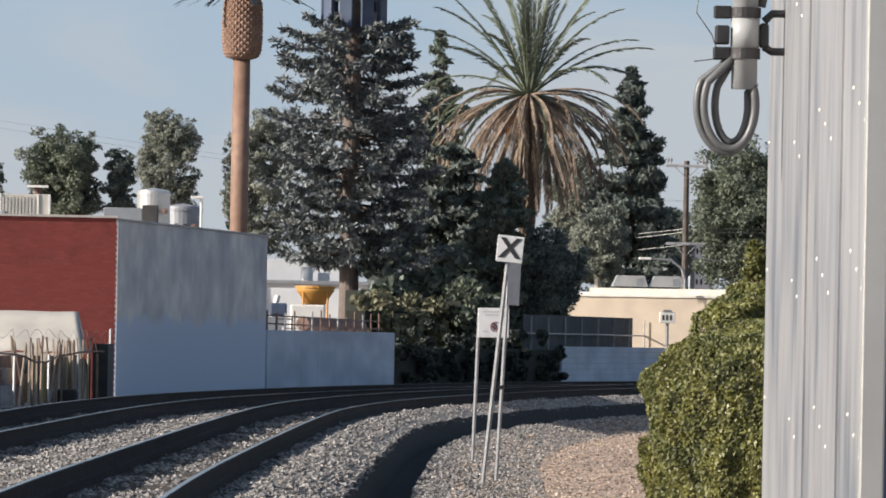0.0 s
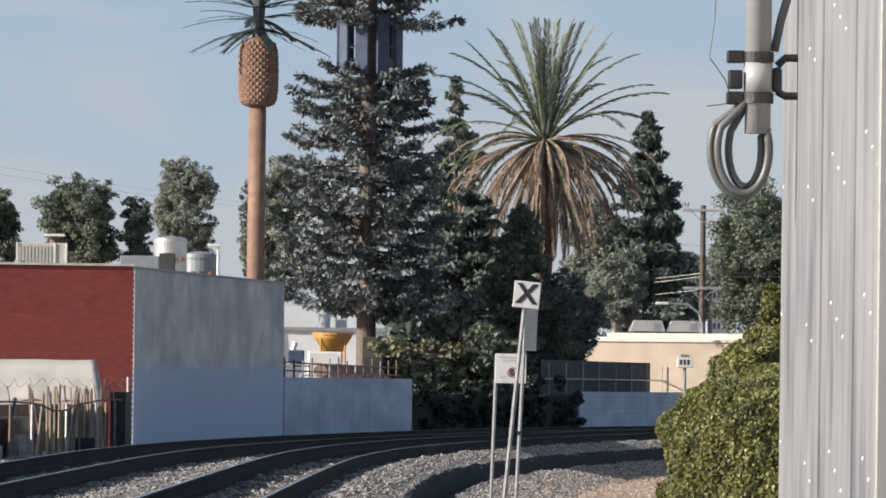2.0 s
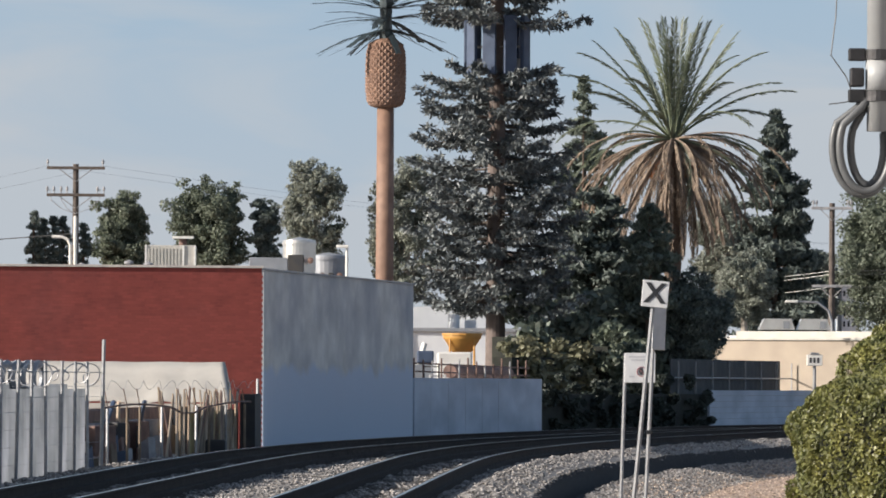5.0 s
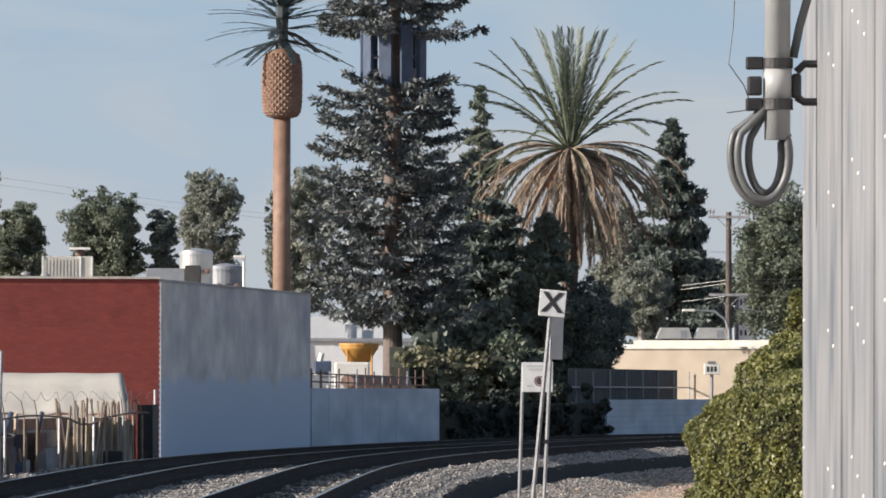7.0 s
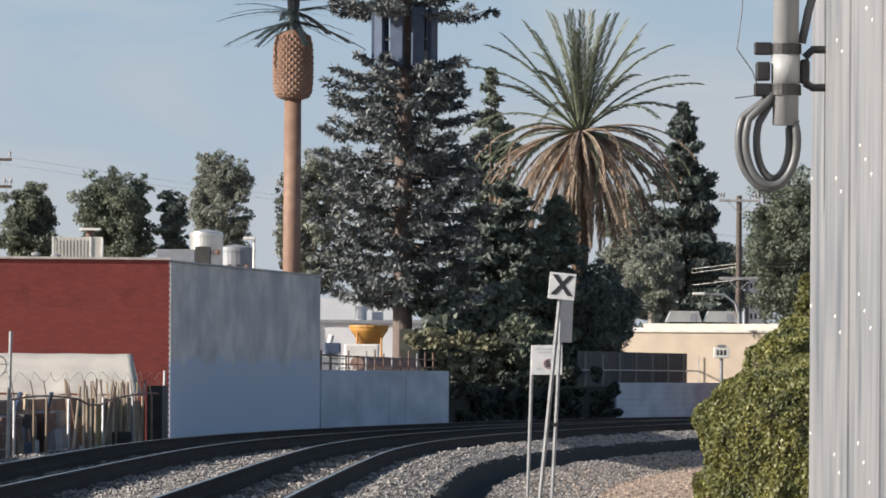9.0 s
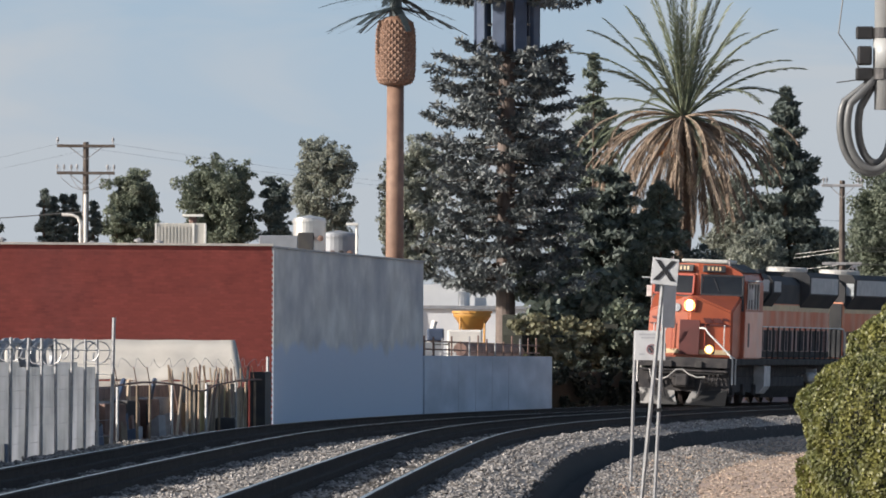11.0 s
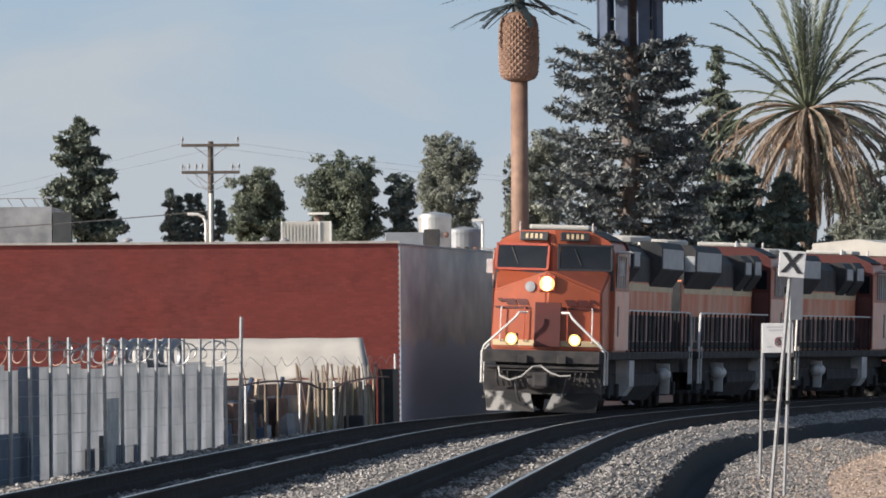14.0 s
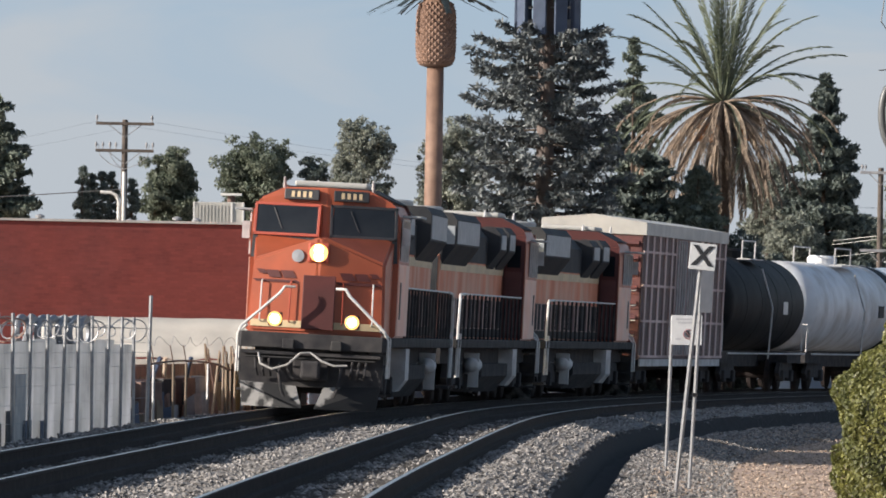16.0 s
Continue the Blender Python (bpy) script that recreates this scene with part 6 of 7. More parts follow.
# ---- the yard behind the far track ----
def yard_fence():
    t = thing("yard_fence", "iron yard fence with corrugated sheets behind and coiled wire above", "fence")
    a, b = Vector((-7.39, 117.6, -0.5)), Vector((-4.69, 155.9, -0.5))
    d = (b - a).normalized()
    nrm = Vector((-d.y, d.x, 0))
    L = (b - a).length
    post = None
    n = 17
    for k in range(n):
        p = a + d * (L * k / (n - 1))
        hgt = 2.72 if k == n - 1 else 2.3
        m = Matrix.Translation(p) @ Matrix.Rotation(radians(random.uniform(-1.2, 1.2)), 4, "Y")
        if post is None:
            post = part("post", tube(bmesh.new(), [(0, 0, 0), (0, 0, 2.3)], 0.03, 8), GALV, t, "thin steel post")
            post.matrix_basis = m
        elif k < n - 1:
            again(post, m)
        else:
            part("tall_post", tube(bmesh.new(), [(0, 0, 0), (0, 0, hgt)], 0.035, 8), GALV, t).matrix_basis = m
        q = a + d * (L * (k + 0.45) / (n - 1)) + nrm * 0.14
        if k % 4 == 1:
            part("slat", B(-0.01, 0.01, -0.01, 0.01, 0, 1.75), GALV, t).matrix_basis = Matrix.Translation(q)
    # sheets, each a shallow corrugation
    for k in range(12):
        p = a + d * (L * k / 12) + nrm * 0.3
        w = L / 12 + 0.01
        bm = bmesh.new()
        xs = np.linspace(0, w, 22)
        top = 1.84 + 0.05 * math.sin(k * 2.1)
        lo = [bm.verts.new((x, 0.004 * math.sin(x * 40), 0)) for x in xs]
        hi = [bm.verts.new((x, 0.004 * math.sin(x * 40), top)) for x in xs]
        for i in range(len(xs) - 1):
            bm.faces.new((lo[i], lo[i + 1], hi[i + 1], hi[i]))
        o = part("sheet", bm, SHEET, t, "grey corrugated sheet")
        o.matrix_basis = Matrix.Translation(p) @ Matrix.Rotation(math.atan2(d.y, d.x), 4, "Z")
    for k, (u, w, h, mat) in enumerate(((0.12, 0.9, 0.85, BLUE_SHEET), (0.2, 0.55, 1.85, BLUE_SHEET), (0.42, 0.28, 0.5, JUNK_DARK), (0.47, 0.24, 0.7, JUNK_DARK), (0.53, 0.3, 0.52, BLUE_SHEET), (0.60, 0.22, 0.5, BLUE_SHEET), (0.82, 0.2, 0.3, JUNK_DARK), (0.5, 0.35, 1.3, COPING))):
        p = a + d * (L * u) + nrm * 0.245
        part("patch_sheet", slab(bmesh.new(), p, p + d * w * 4.5, -0.5, -0.5 + h, 0.012), mat, t)
    # coils of wire
    rng = np.random.default_rng(80)
    for u0, u1, mat, r in ((0.02, 0.5, RUSTY_WIRE, 0.24), (0.3, 0.62, GALV, 0.17), (0.55, 1.0, GALV, 0.2)):
        pts = []
        for q in np.linspace(0, 1, 260):
            ang = q * 2 * math.pi * 8
            c = a + d * (L * (u0 + (u1 - u0) * q)) + nrm * 0.12
            rr = r * (0.7 + 0.75 * noise.noise((q * 14, u0, 0)))
            pts.append((c.x + d.x * 0.35 * math.sin(ang) + nrm.x * rr * math.cos(ang), c.y + d.y * 0.35 * math.sin(ang) + nrm.y * rr * math.cos(ang), 1.55 + rr * math.sin(ang)))
        part("wire_coil", tube(bmesh.new(), pts, 0.013, 4), mat, t, "coiled razor wire")
    for z in (0.2, 0.5, 0.8, 1.1, 1.4, 1.65, 1.84):
        part("mesh_strand", tube(bmesh.new(), [a + nrm * 0.04 + Vector((0, 0, z)), b + nrm * 0.04 + Vector((0, 0, z))], 0.0035, 4), GALV, t)
    part("strand", tube(bmesh.new(), [a + Vector((0, 0, 2.1)), b + Vector((0, 0, 2.1))], 0.008, 4), GALV, t)


def low_fence():
    rng = np.random.default_rng(81)
    t = thing("scrap_fence", "low leaning fence of bent pipes and old boards with wire arms", "fence")
    a, b = Vector((-4.72, 158.5, -0.5)), Vector((-2.19, 194.3, -0.5))
    d = (b - a).normalized()
    nrm = Vector((-d.y, d.x, 0))
    L = (b - a).length
    top = 1.42
    rail = [a + d * (L * u) + Vector((0, 0, top + 0.06 * math.sin(u * 9) - (0.1 if 0.45 < u < 0.6 else 0))) for u in np.linspace(0, 1, 14)]
    part("top_rail", tube(bmesh.new(), rail, 0.022, 6), BROWN_JUNK, t, "bent rusty top rail")
    for k, u in enumerate((0.02, 0.13, 0.2, 0.33, 0.45, 0.5, 0.55, 0.64, 0.7, 0.76, 0.83, 0.9, 0.97)):
        p = a + d * (L * u)
        lean = d * rng.normal(0, 0.35) if 3 < k < 7 else d * rng.normal(0, 0.06)
        part("post", tube(bmesh.new(), [p, p + lean + Vector((0, 0, top))], 0.032, 6), WOOD if k % 3 else GALV, t, "leaning pale post")
        part("wire_arm", tube(bmesh.new(), [p + lean + Vector((0, 0, top)), p + lean - d * (0.5 + 0.4 * rng.random()) + Vector((0, 0, top + 0.36))], 0.010, 5), BROWN_JUNK, t)
    for k in range(2, 3):
        pts = []
        for q in np.linspace(0, 1, 180):
            ang = q * 2 * math.pi * (6 + 2 * k)
            c = a + d * (L * q) + nrm * 0.06
            rr = 0.15 + 0.08 * noise.noise((q * 8, k, 2))
            pts.append((c.x + d.x * (0.4 * math.sin(ang) - 0.4), c.y + d.y * (0.4 * math.sin(ang) - 0.4), top + 0.10 - 0.16 * (k - 1) + 0.6 * rr * math.cos(ang * (1 + 0.1 * k))))
        part("wire_coil", tube(bmesh.new(), pts, 0.005, 4), RUSTY_WIRE if k % 2 else GREY_JUNK, t)
    for k in range(9):
        u = 0.56 + 0.4 * k / 9
        p = a + d * (L * u) + nrm * 0.35
        part("board", slab(bmesh.new(), p, p + d * (L * 0.05), -0.5, 0.75 + 0.14 * rng.random(), 0.03), YELLOW_WOOD if k % 4 == 1 else WOOD, t)
    for k in range(24):
        p = a + d * (L * (0.42 + 0.52 * k / 24 + 0.02 * rng.random())) + nrm * (0.25 + 0.08 * (k % 3))
        w = 0.07 + 0.07 * rng.random()
        o = part("leaning_board", B(-w, w, -0.015, 0.015, 0, 1.72 + 0.12 * rng.random()), (PALE_BOARD, WOOD, PALE_BOARD, BROWN_JUNK)[k % 4], t)
        o.matrix_basis = Matrix.Translation((p.x, p.y, -0.5)) @ Matrix.Rotation(math.atan2(d.y, d.x), 4, "Z") @ Matrix.Rotation(rng.normal(0.15, 0.2), 4, "Y") @ Matrix.Rotation(rng.normal(0.0, 0.07), 4, "X")
    p = b + nrm * 0.1
    part("dark_post", slab(bmesh.new(), b - d * 1.9, b - d * 0.2, -0.5, 1.15, 0.25, 0.1), JUNK_DARK, t)
    part("end_pole", tube(bmesh.new(), [b, b + Vector((0, 0, 2.0))], 0.04, 6), GALV, t)


def yard_clutter():
    """Scrap lying between the fence and the warehouse."""
    rng = np.random.default_rng(82)
    a, b = Vector((-4.72, 158.5, -0.5)), Vector((-2.19, 194.3, -0.5))
    d = (b - a).normalized()
    nrm = Vector((-d.y, d.x, 0))
    L = (b - a).length
    mats = [BROWN_JUNK, PALE_BOARD, GREY_JUNK, JUNK_DARK, BLUE_SHEET, WOOD]
    for k in range(26):
        u = 0.02 + 0.6 * rng.random()
        p = a + d * (L * u) + nrm * (0.7 + 1.6 * rng.random())
        w, h = 0.2 + 0.5 * rng.random(), 0.25 + 0.9 * rng.random()
        kind = k % 3
        bm = bmesh.new()
        if kind == 0:
            box(bm, -w / 2, w / 2, -0.3, 0.3, 0, h, 0.03)
            o = part("scrap_crate", bm, mats[k % 6])
            tagged(o, "old scrap crate dumped behind the fence", "crate")
        elif kind == 1:
            spin(bm, [(w * 0.42, 0), (w * 0.45, 0.03), (w * 0.44, h * 0.5), (w * 0.45, h - 0.03), (w * 0.42, h), (w * 0.3, h - 0.02)], 14)
            o = part("scrap_drum", bm, mats[(k + 1) % 6])
            tagged(o, "battered drum standing behind the fence", "drum")
        else:
            tube(bm, [(0, 0, 0), (rng.normal(0, 0.3), 0.1, 0.8), (rng.normal(0, 0.6), 0.2, 1.5)], 0.05, 6)
            o = part("scrap_pole", bm, mats[(k + 2) % 6])
            tagged(o, "old pole leaning in the yard", "pole")
        o.matrix_basis = Matrix.Translation((p.x, p.y, -0.49)) @ Matrix.Rotation(rng.random() * 6, 4, "Z")
    for k in range(34):
        u = 0.02 + 0.5 * rng.random()
        p = a + d * (L * u) + nrm * (0.35 + 0.35 * rng.random())
        w, h = 0.08 + 0.14 * rng.random(), 0.15 + 0.75 * rng.random()
        bm = bmesh.new()
        prism(bm, [(-w, 0), (w, 0), (w * (0.4 + 0.6 * rng.random()), h), (-w * rng.random(), h * (0.7 + 0.3 * rng.random()))], -0.1, 0.1)
        o = part("scrap_piece", bm, (BROWN_JUNK, COPING, WOOD, GREY_JUNK, BROWN_JUNK, BLUE_SHEET, PALE_BOARD)[k % 7])
        tagged(o, "broken piece of scrap heaped behind the fence", "scrap", "scrap pieces")
        o.matrix_basis = Matrix.Translation((p.x, p.y, -0.5)) @ Matrix.Rotation(rng.normal(0, 0.5), 4, "Z")
    for k in range(16):
        u = 0.02 + 0.94 * k / 16
        p = a + d * (L * u) + nrm * (1.0 + 0.4 * rng.random())
        h = 0.8 + 0.35 * rng.random()
        o = part("scrap_pallet", slab(bmesh.new(), Vector((0, 0, 0)), d * (L / 15.0), 0, h, 0.06), (BROWN_JUNK, PALE_BOARD, WOOD, JUNK_DARK, GREY_JUNK)[k % 5])
        tagged(o, "old pallet propped upright among the scrap", "pallet", "scrap pallets")
        o.matrix_basis = Matrix.Translation((p.x, p.y, -0.5))
    o = part("board_screen", slab(bmesh.new(), a + nrm * 1.6, b + nrm * 1.6, -0.5, 0.86, 0.06), BROWN_JUNK)
    tagged(o, "dark screen of old boards behind the scrap", "screen")
    p = a + d * (L * 0.69)
    o = part("waste_bin", B(-0.22, 0.22, -0.2, 0.2, 0, 0.62, bevel=0.04), JUNK_DARK)
    tagged(o, "black plastic bin by the fence", "bin")
    o.matrix_basis = Matrix.Translation((p.x, p.y - 1.0, -0.46))
    # rolls of hose or pipe stacked above the sheets
    for k in range(7):
        c = (-7.24 + 0.19 * k, 159.8 + 0.3 * k, 0)
        bm = bmesh.new()
        ring = [(0.27 * math.cos(q), 0, 0.27 * math.sin(q)) for q in np.linspace(0, 6.283, 22)]
        tube(bm, ring, 0.075, 7)
        o = part("hose_roll", bm, HVAC_GREY)
        tagged(o, "coiled dark grey hose on a stack of pallets", "hose", "hose rolls")
        o.matrix_basis = Matrix.Translation((c[0], c[1], 1.5)) @ Matrix.Rotation(radians(70), 4, "Z")
    o = part("pallet_stack", B(-7.87, -6.08, 159.8 - 0.2, 159.8 + 2.4, -0.5, 1.16, bevel=0.02), WOOD)
    tagged(o, "stack of worn wooden pallets behind the fence", "pallets")


def tent():
    t = thing("tarp_shelter", "cream tarpaulin shelter with a sagging ridge against the brick wall", "shelter")
    x0, x1, y = -8.27, -2.92, 191.7
    zr, ze = 1.87, 0.94
    n, q = 40, 12
    V, Fs = [], []
    for i in range(n + 1):
        u = i / n
        x = x0 + (x1 - x0) * u
        for j in range(q + 1):
            v = j / q * 2 - 1
            flare = 0.16 * abs(v) * (u if u > 0.5 else 0)
            fold = 0.08 * math.sin(u * 31 + 2 * math.sin(u * 7)) * abs(v)
            V.append((x + flare, y + v * 1.35, zr + (ze - zr) * abs(v) ** 0.92 - 0.012 * math.sin(u * math.pi * 4) ** 2 + fold * 0.35))
    for i in range(n):
        for j in range(q):
            a = i * (q + 1) + j
            Fs.append((a, a + 1, a + q + 2, a + q + 1))
    o = raw("canopy", V, Fs, TARP, t, "cream tarpaulin", smooth=True)
    sol = o.modifiers.new("cloth", "SOLIDIFY")
    sol.thickness = 0.012
    V = [(x1 + 0.0, y, zr - 0.02), (x1 + 0.2, y - 1.35, ze - 0.02), (x1 + 0.2, y + 1.35, ze - 0.02)]
    bm = bmesh.new()
    f = [bm.verts.new(p) for p in V] + [bm.verts.new((p[0] + 0.012, p[1], p[2])) for p in V]
    for q in ((0, 1, 2), (5, 4, 3), (0, 3, 4, 1), (1, 4, 5, 2), (2, 5, 3, 0)):
        bm.faces.new([f[k] for k in q])
    part("end_flap", bm, TARP, t)
    V = []
    part("skirt", B(x0, x1 + 0.1, y - 1.36, y - 1.345, ze - 0.55, ze - 0.02), TARP, t)
    for x in (x0 + 0.1, (x0 + x1) / 2, x1):
        for v in (-1.3, 1.3):
            part("pole", rod(bmesh.new(), (x, y + v, -0.5), (x, y + v, ze + 0.02), 0.03, n=6), GALV, t)


yard_fence()
low_fence()
yard_clutter()
tent()


# ---- on the roofs and beyond ----
def roof_gear():
    rz = TOP_Z - 0.45
    t = thing("rooftop_cooler", "beige louvred air cooler on the warehouse roof", "air cooler", m=Matrix.Translation((-4.80, 219.8, rz)))
    h = 5.01 - rz
    part("casing", B(-0.67, 0.67, -0.6, 0.6, 0, h, bevel=0.02), HVAC, t)
    for x in np.arange(-0.6, 0.28, 0.09):
        part("louvre", B(x, x + 0.05, -0.625, -0.602, 0.42, h - 0.08), HVAC, t)
    for x in (-0.67, 0.32, 0.62):
        part("edge_trim", B(x, x + 0.05, -0.632, -0.602, 0.1, h), PALE_PLASTIC, t)
    part("vent_cap", B(0.02, 0.58, 0.7, 1.2, h + 0.2, h + 0.26), PALE_PLASTIC, t)
    part("vent_neck", rod(bmesh.new(), (0.3, 0.95, 0), (0.3, 0.95, h + 0.2), 0.1, n=8), BROWN_JUNK, t)
    t = thing("roof_hatch", "low grey sheet-metal box on the warehouse roof", "roof box", m=Matrix.Translation((-2.00, 219.8, rz)))
    part("casing", B(-0.72, 0.3, -0.7, 0.7, 0, 4.70 - rz, bevel=0.02), HVAC_GREY, t)
    part("dark_end", B(0.302, 0.72, -0.7, 0.7, 0, 4.78 - rz, bevel=0.02), JUNK_DARK, t)
    part("pipe", tube(bmesh.new(), [(0.8, -0.5, 0), (0.8, -0.5, 0.5), (0.66, -0.5, 0.62)], 0.05, 8), GALV, t)
    for px, r, zt, mat in ((-1.68, 0.52, 5.85, SILVER), (-0.76, 0.62, 5.40, HVAC_GREY)):
        t = thing("storage_tank", "bright metal storage tank behind the parapet", "tank", "storage tanks", m=Matrix.Translation((px, 263.3 + (2 if r > 0.6 else 0), -0.9)))
        part("shell", spin(bmesh.new(), [(r, 0), (r, zt + 0.9), (r * 0.96, zt + 0.95), (0, zt + 1.05)], 28), mat, t, smooth=False)
        part("rim", spin(bmesh.new(), [(r + 0.03, zt + 0.8), (r + 0.03, zt + 0.86), (r, zt + 0.87)], 28), mat, t)
        for k in range(3):
            part("valve", spin(bmesh.new(), [(0.1, 0), (0.1, 0.1), (0, 0.12)], 10, Matrix.Translation((-0.2 + 0.28 * k, -r - 0.02, zt + 0.3)) @ Matrix.Rotation(radians(90), 4, "X")), JUNK_DARK if k % 2 else BROWN_JUNK, t)
    t = thing("roof_lamp", "small lamp on a thin pale pole above the roof", "lamp post", m=Matrix.Translation((-0.15, 232.6, rz)))
    h = 5.20 - rz
    part("pole", rod(bmesh.new(), (0, 0, 0), (0, 0, h), 0.04, n=8), PALE_PLASTIC, t)
    part("head", B(-0.3, 0.05, -0.1, 0.1, h - 0.02, h + 0.06, bevel=0.02), PALE_PLASTIC, t)
    for k, (x, hh) in enumerate(((-9.2, 0.7), (-6.9, 0.62), (-5.7, 0.7), (-5.2, 0.66))):
        t = thing("roof_vent", "small metal vent pipe on the roof", "vent", "roof vents", m=Matrix.Translation((x, 212.1, rz)))
        part("pipe", rod(bmesh.new(), (0, 0, 0), (0, 0, hh), 0.06, n=8), GREY_JUNK, t)
        part("cap", spin(bmesh.new(), [(0.12, hh), (0.12, hh + 0.05), (0, hh + 0.1)], 10), GREY_JUNK, t)


def utility_pole(name, label, x, y, z_top, arms, conduit, ground=-1.0):
    t = thing(name, label, "utility pole", m=Matrix.Translation((x, y, ground)))
    top = z_top - ground
    part("pole", tube(bmesh.new(), [(0, 0, 0), (0, 0, top)], [0.17, 0.12], 10), POLE_WOOD, t)
    for z, half, pins in arms:
        z = z - ground
        arm = part("crossarm", B(-half, half, -0.16, -0.06, z - 0.06, z + 0.06, bevel=0.01), POLE_WOOD if conduit else GREY_JUNK, t)
        for px in pins:
            part("insulator", spin(bmesh.new(), [(0.02, 0), (0.02, 0.1), (0.05, 0.12), (0.055, 0.2), (0.03, 0.28), (0, 0.3)], 8, Matrix.Translation((px * half, -0.11, z + 0.06))), GREY_JUNK, arm)
        for sx in (-1, 1):
            part("brace", rod(bmesh.new(), (0, -0.1, z - 0.55), (sx * half * 0.55, -0.1, z - 0.06), 0.02, n=5), GREY_JUNK, t)
    if conduit:
        part("conduit", tube(bmesh.new(), [(0.0, -0.2, 0), (0.0, -0.2, top - 2.1)], 0.075, 8), PALE_PLASTIC, t, "pale riser conduit")
        part("riser_pipe", tube(bmesh.new(), [(-0.2, -0.2, 0), (-0.2, -0.2, top - 3.3), (-0.3, -0.2, top - 3.05), (-0.5, -0.2, top - 2.95), (-0.95, -0.2, top - 2.93)], 0.06, 8), PALE_PLASTIC, t)
        z = arms[1][0] - ground
        for px in (-0.95, -0.55, 0.9):
            part("jumper_wire", tube(bmesh.new(), [(px * 1.1, -0.12, z + 0.25), (px * 1.05, -0.12, z - 0.2), (px * 0.6, -0.14, z - 0.55), (0, -0.16, z - 0.75)], 0.014, 4), GREY_JUNK, t)
    return t


def wire(a, b, sag, r=0.0035, name="overhead_wire", mat=None):
    pts = [Vector(a).lerp(Vector(b), u) - Vector((0, 0, sag * 4 * u * (1 - u))) for u in np.linspace(0, 1, 14)]
    tagged(part(name, tube(bmesh.new(), pts, r, 4), mat or WIRE), "thin dark overhead wire between poles", "cable", "overhead wires")


roof_gear()
utility_pole("utility_pole", "dark wooden utility pole with two crossarms and pale conduit", -11.16, 334.8, 10.11, ((9.95, 1.17, (-0.97, 0.93)), (8.86, 1.17, (-0.98, -0.75, -0.5, -0.3, 0.75, 0.97))), True)
utility_pole("utility_pole", "dark wooden utility pole with pale crossarms behind the beige building", 20.67, 357.8, 9.22, ((9.00, 0.9, (-0.9, -0.75, 0.75, 0.9)), (5.64, 0.85, ())), False)
utility_pole("utility_pole", "far small utility pole with crowded crossarms", 18.65, 421.7, 8.70, ((8.47, 0.5, (-0.8, 0.8)), (8.07, 0.4, (-0.9, 0.9)), (7.73, 0.6, (-0.5,))), False)
for dx, z in ((-1.1, 10.04), (1.1, 10.04)):
    wire((-11.16 + dx, 334.8, z), (-60, 470, z - 2.6), 1.2)
    wire((-11.16 + dx, 334.8, z), (52, 430, z - 1.0), 1.6)
wire((-11.16, 334.8, 7.31), (-40, 380, 6.90), 0.3, 0.02)
for z, s in ((6.30, 0.05), (6.17, 0.1), (5.61, 0.1)):
    wire((20.67, 357.8, z), (18.68, 421.7, z + 0.25), s, 0.010, mat=PALE_PLASTIC)
    wire((20.67, 357.8, z), (40, 340, z + 0.1), s, 0.008)


def street_lamp():
    t = thing("street_lamp", "curved steel street lamp arm beside the pole", "street lamp", m=Matrix.Translation((20.47, 354.0, -1.0)))
    z = 4.94 + 1
    part("arm", tube(bmesh.new(), [(0, 0, 0), (0, 0, z - 0.9), (-0.15, 0, z - 0.4), (-0.6, 0, z - 0.05), (-1.5, 0, z)], [0.09, 0.07, 0.06, 0.05, 0.04], 8), GALV, t)
    part("lamp_head", B(-2.0, -1.45, -0.12, 0.12, z - 0.06, z + 0.05, bevel=0.03), PALE_PLASTIC, t)


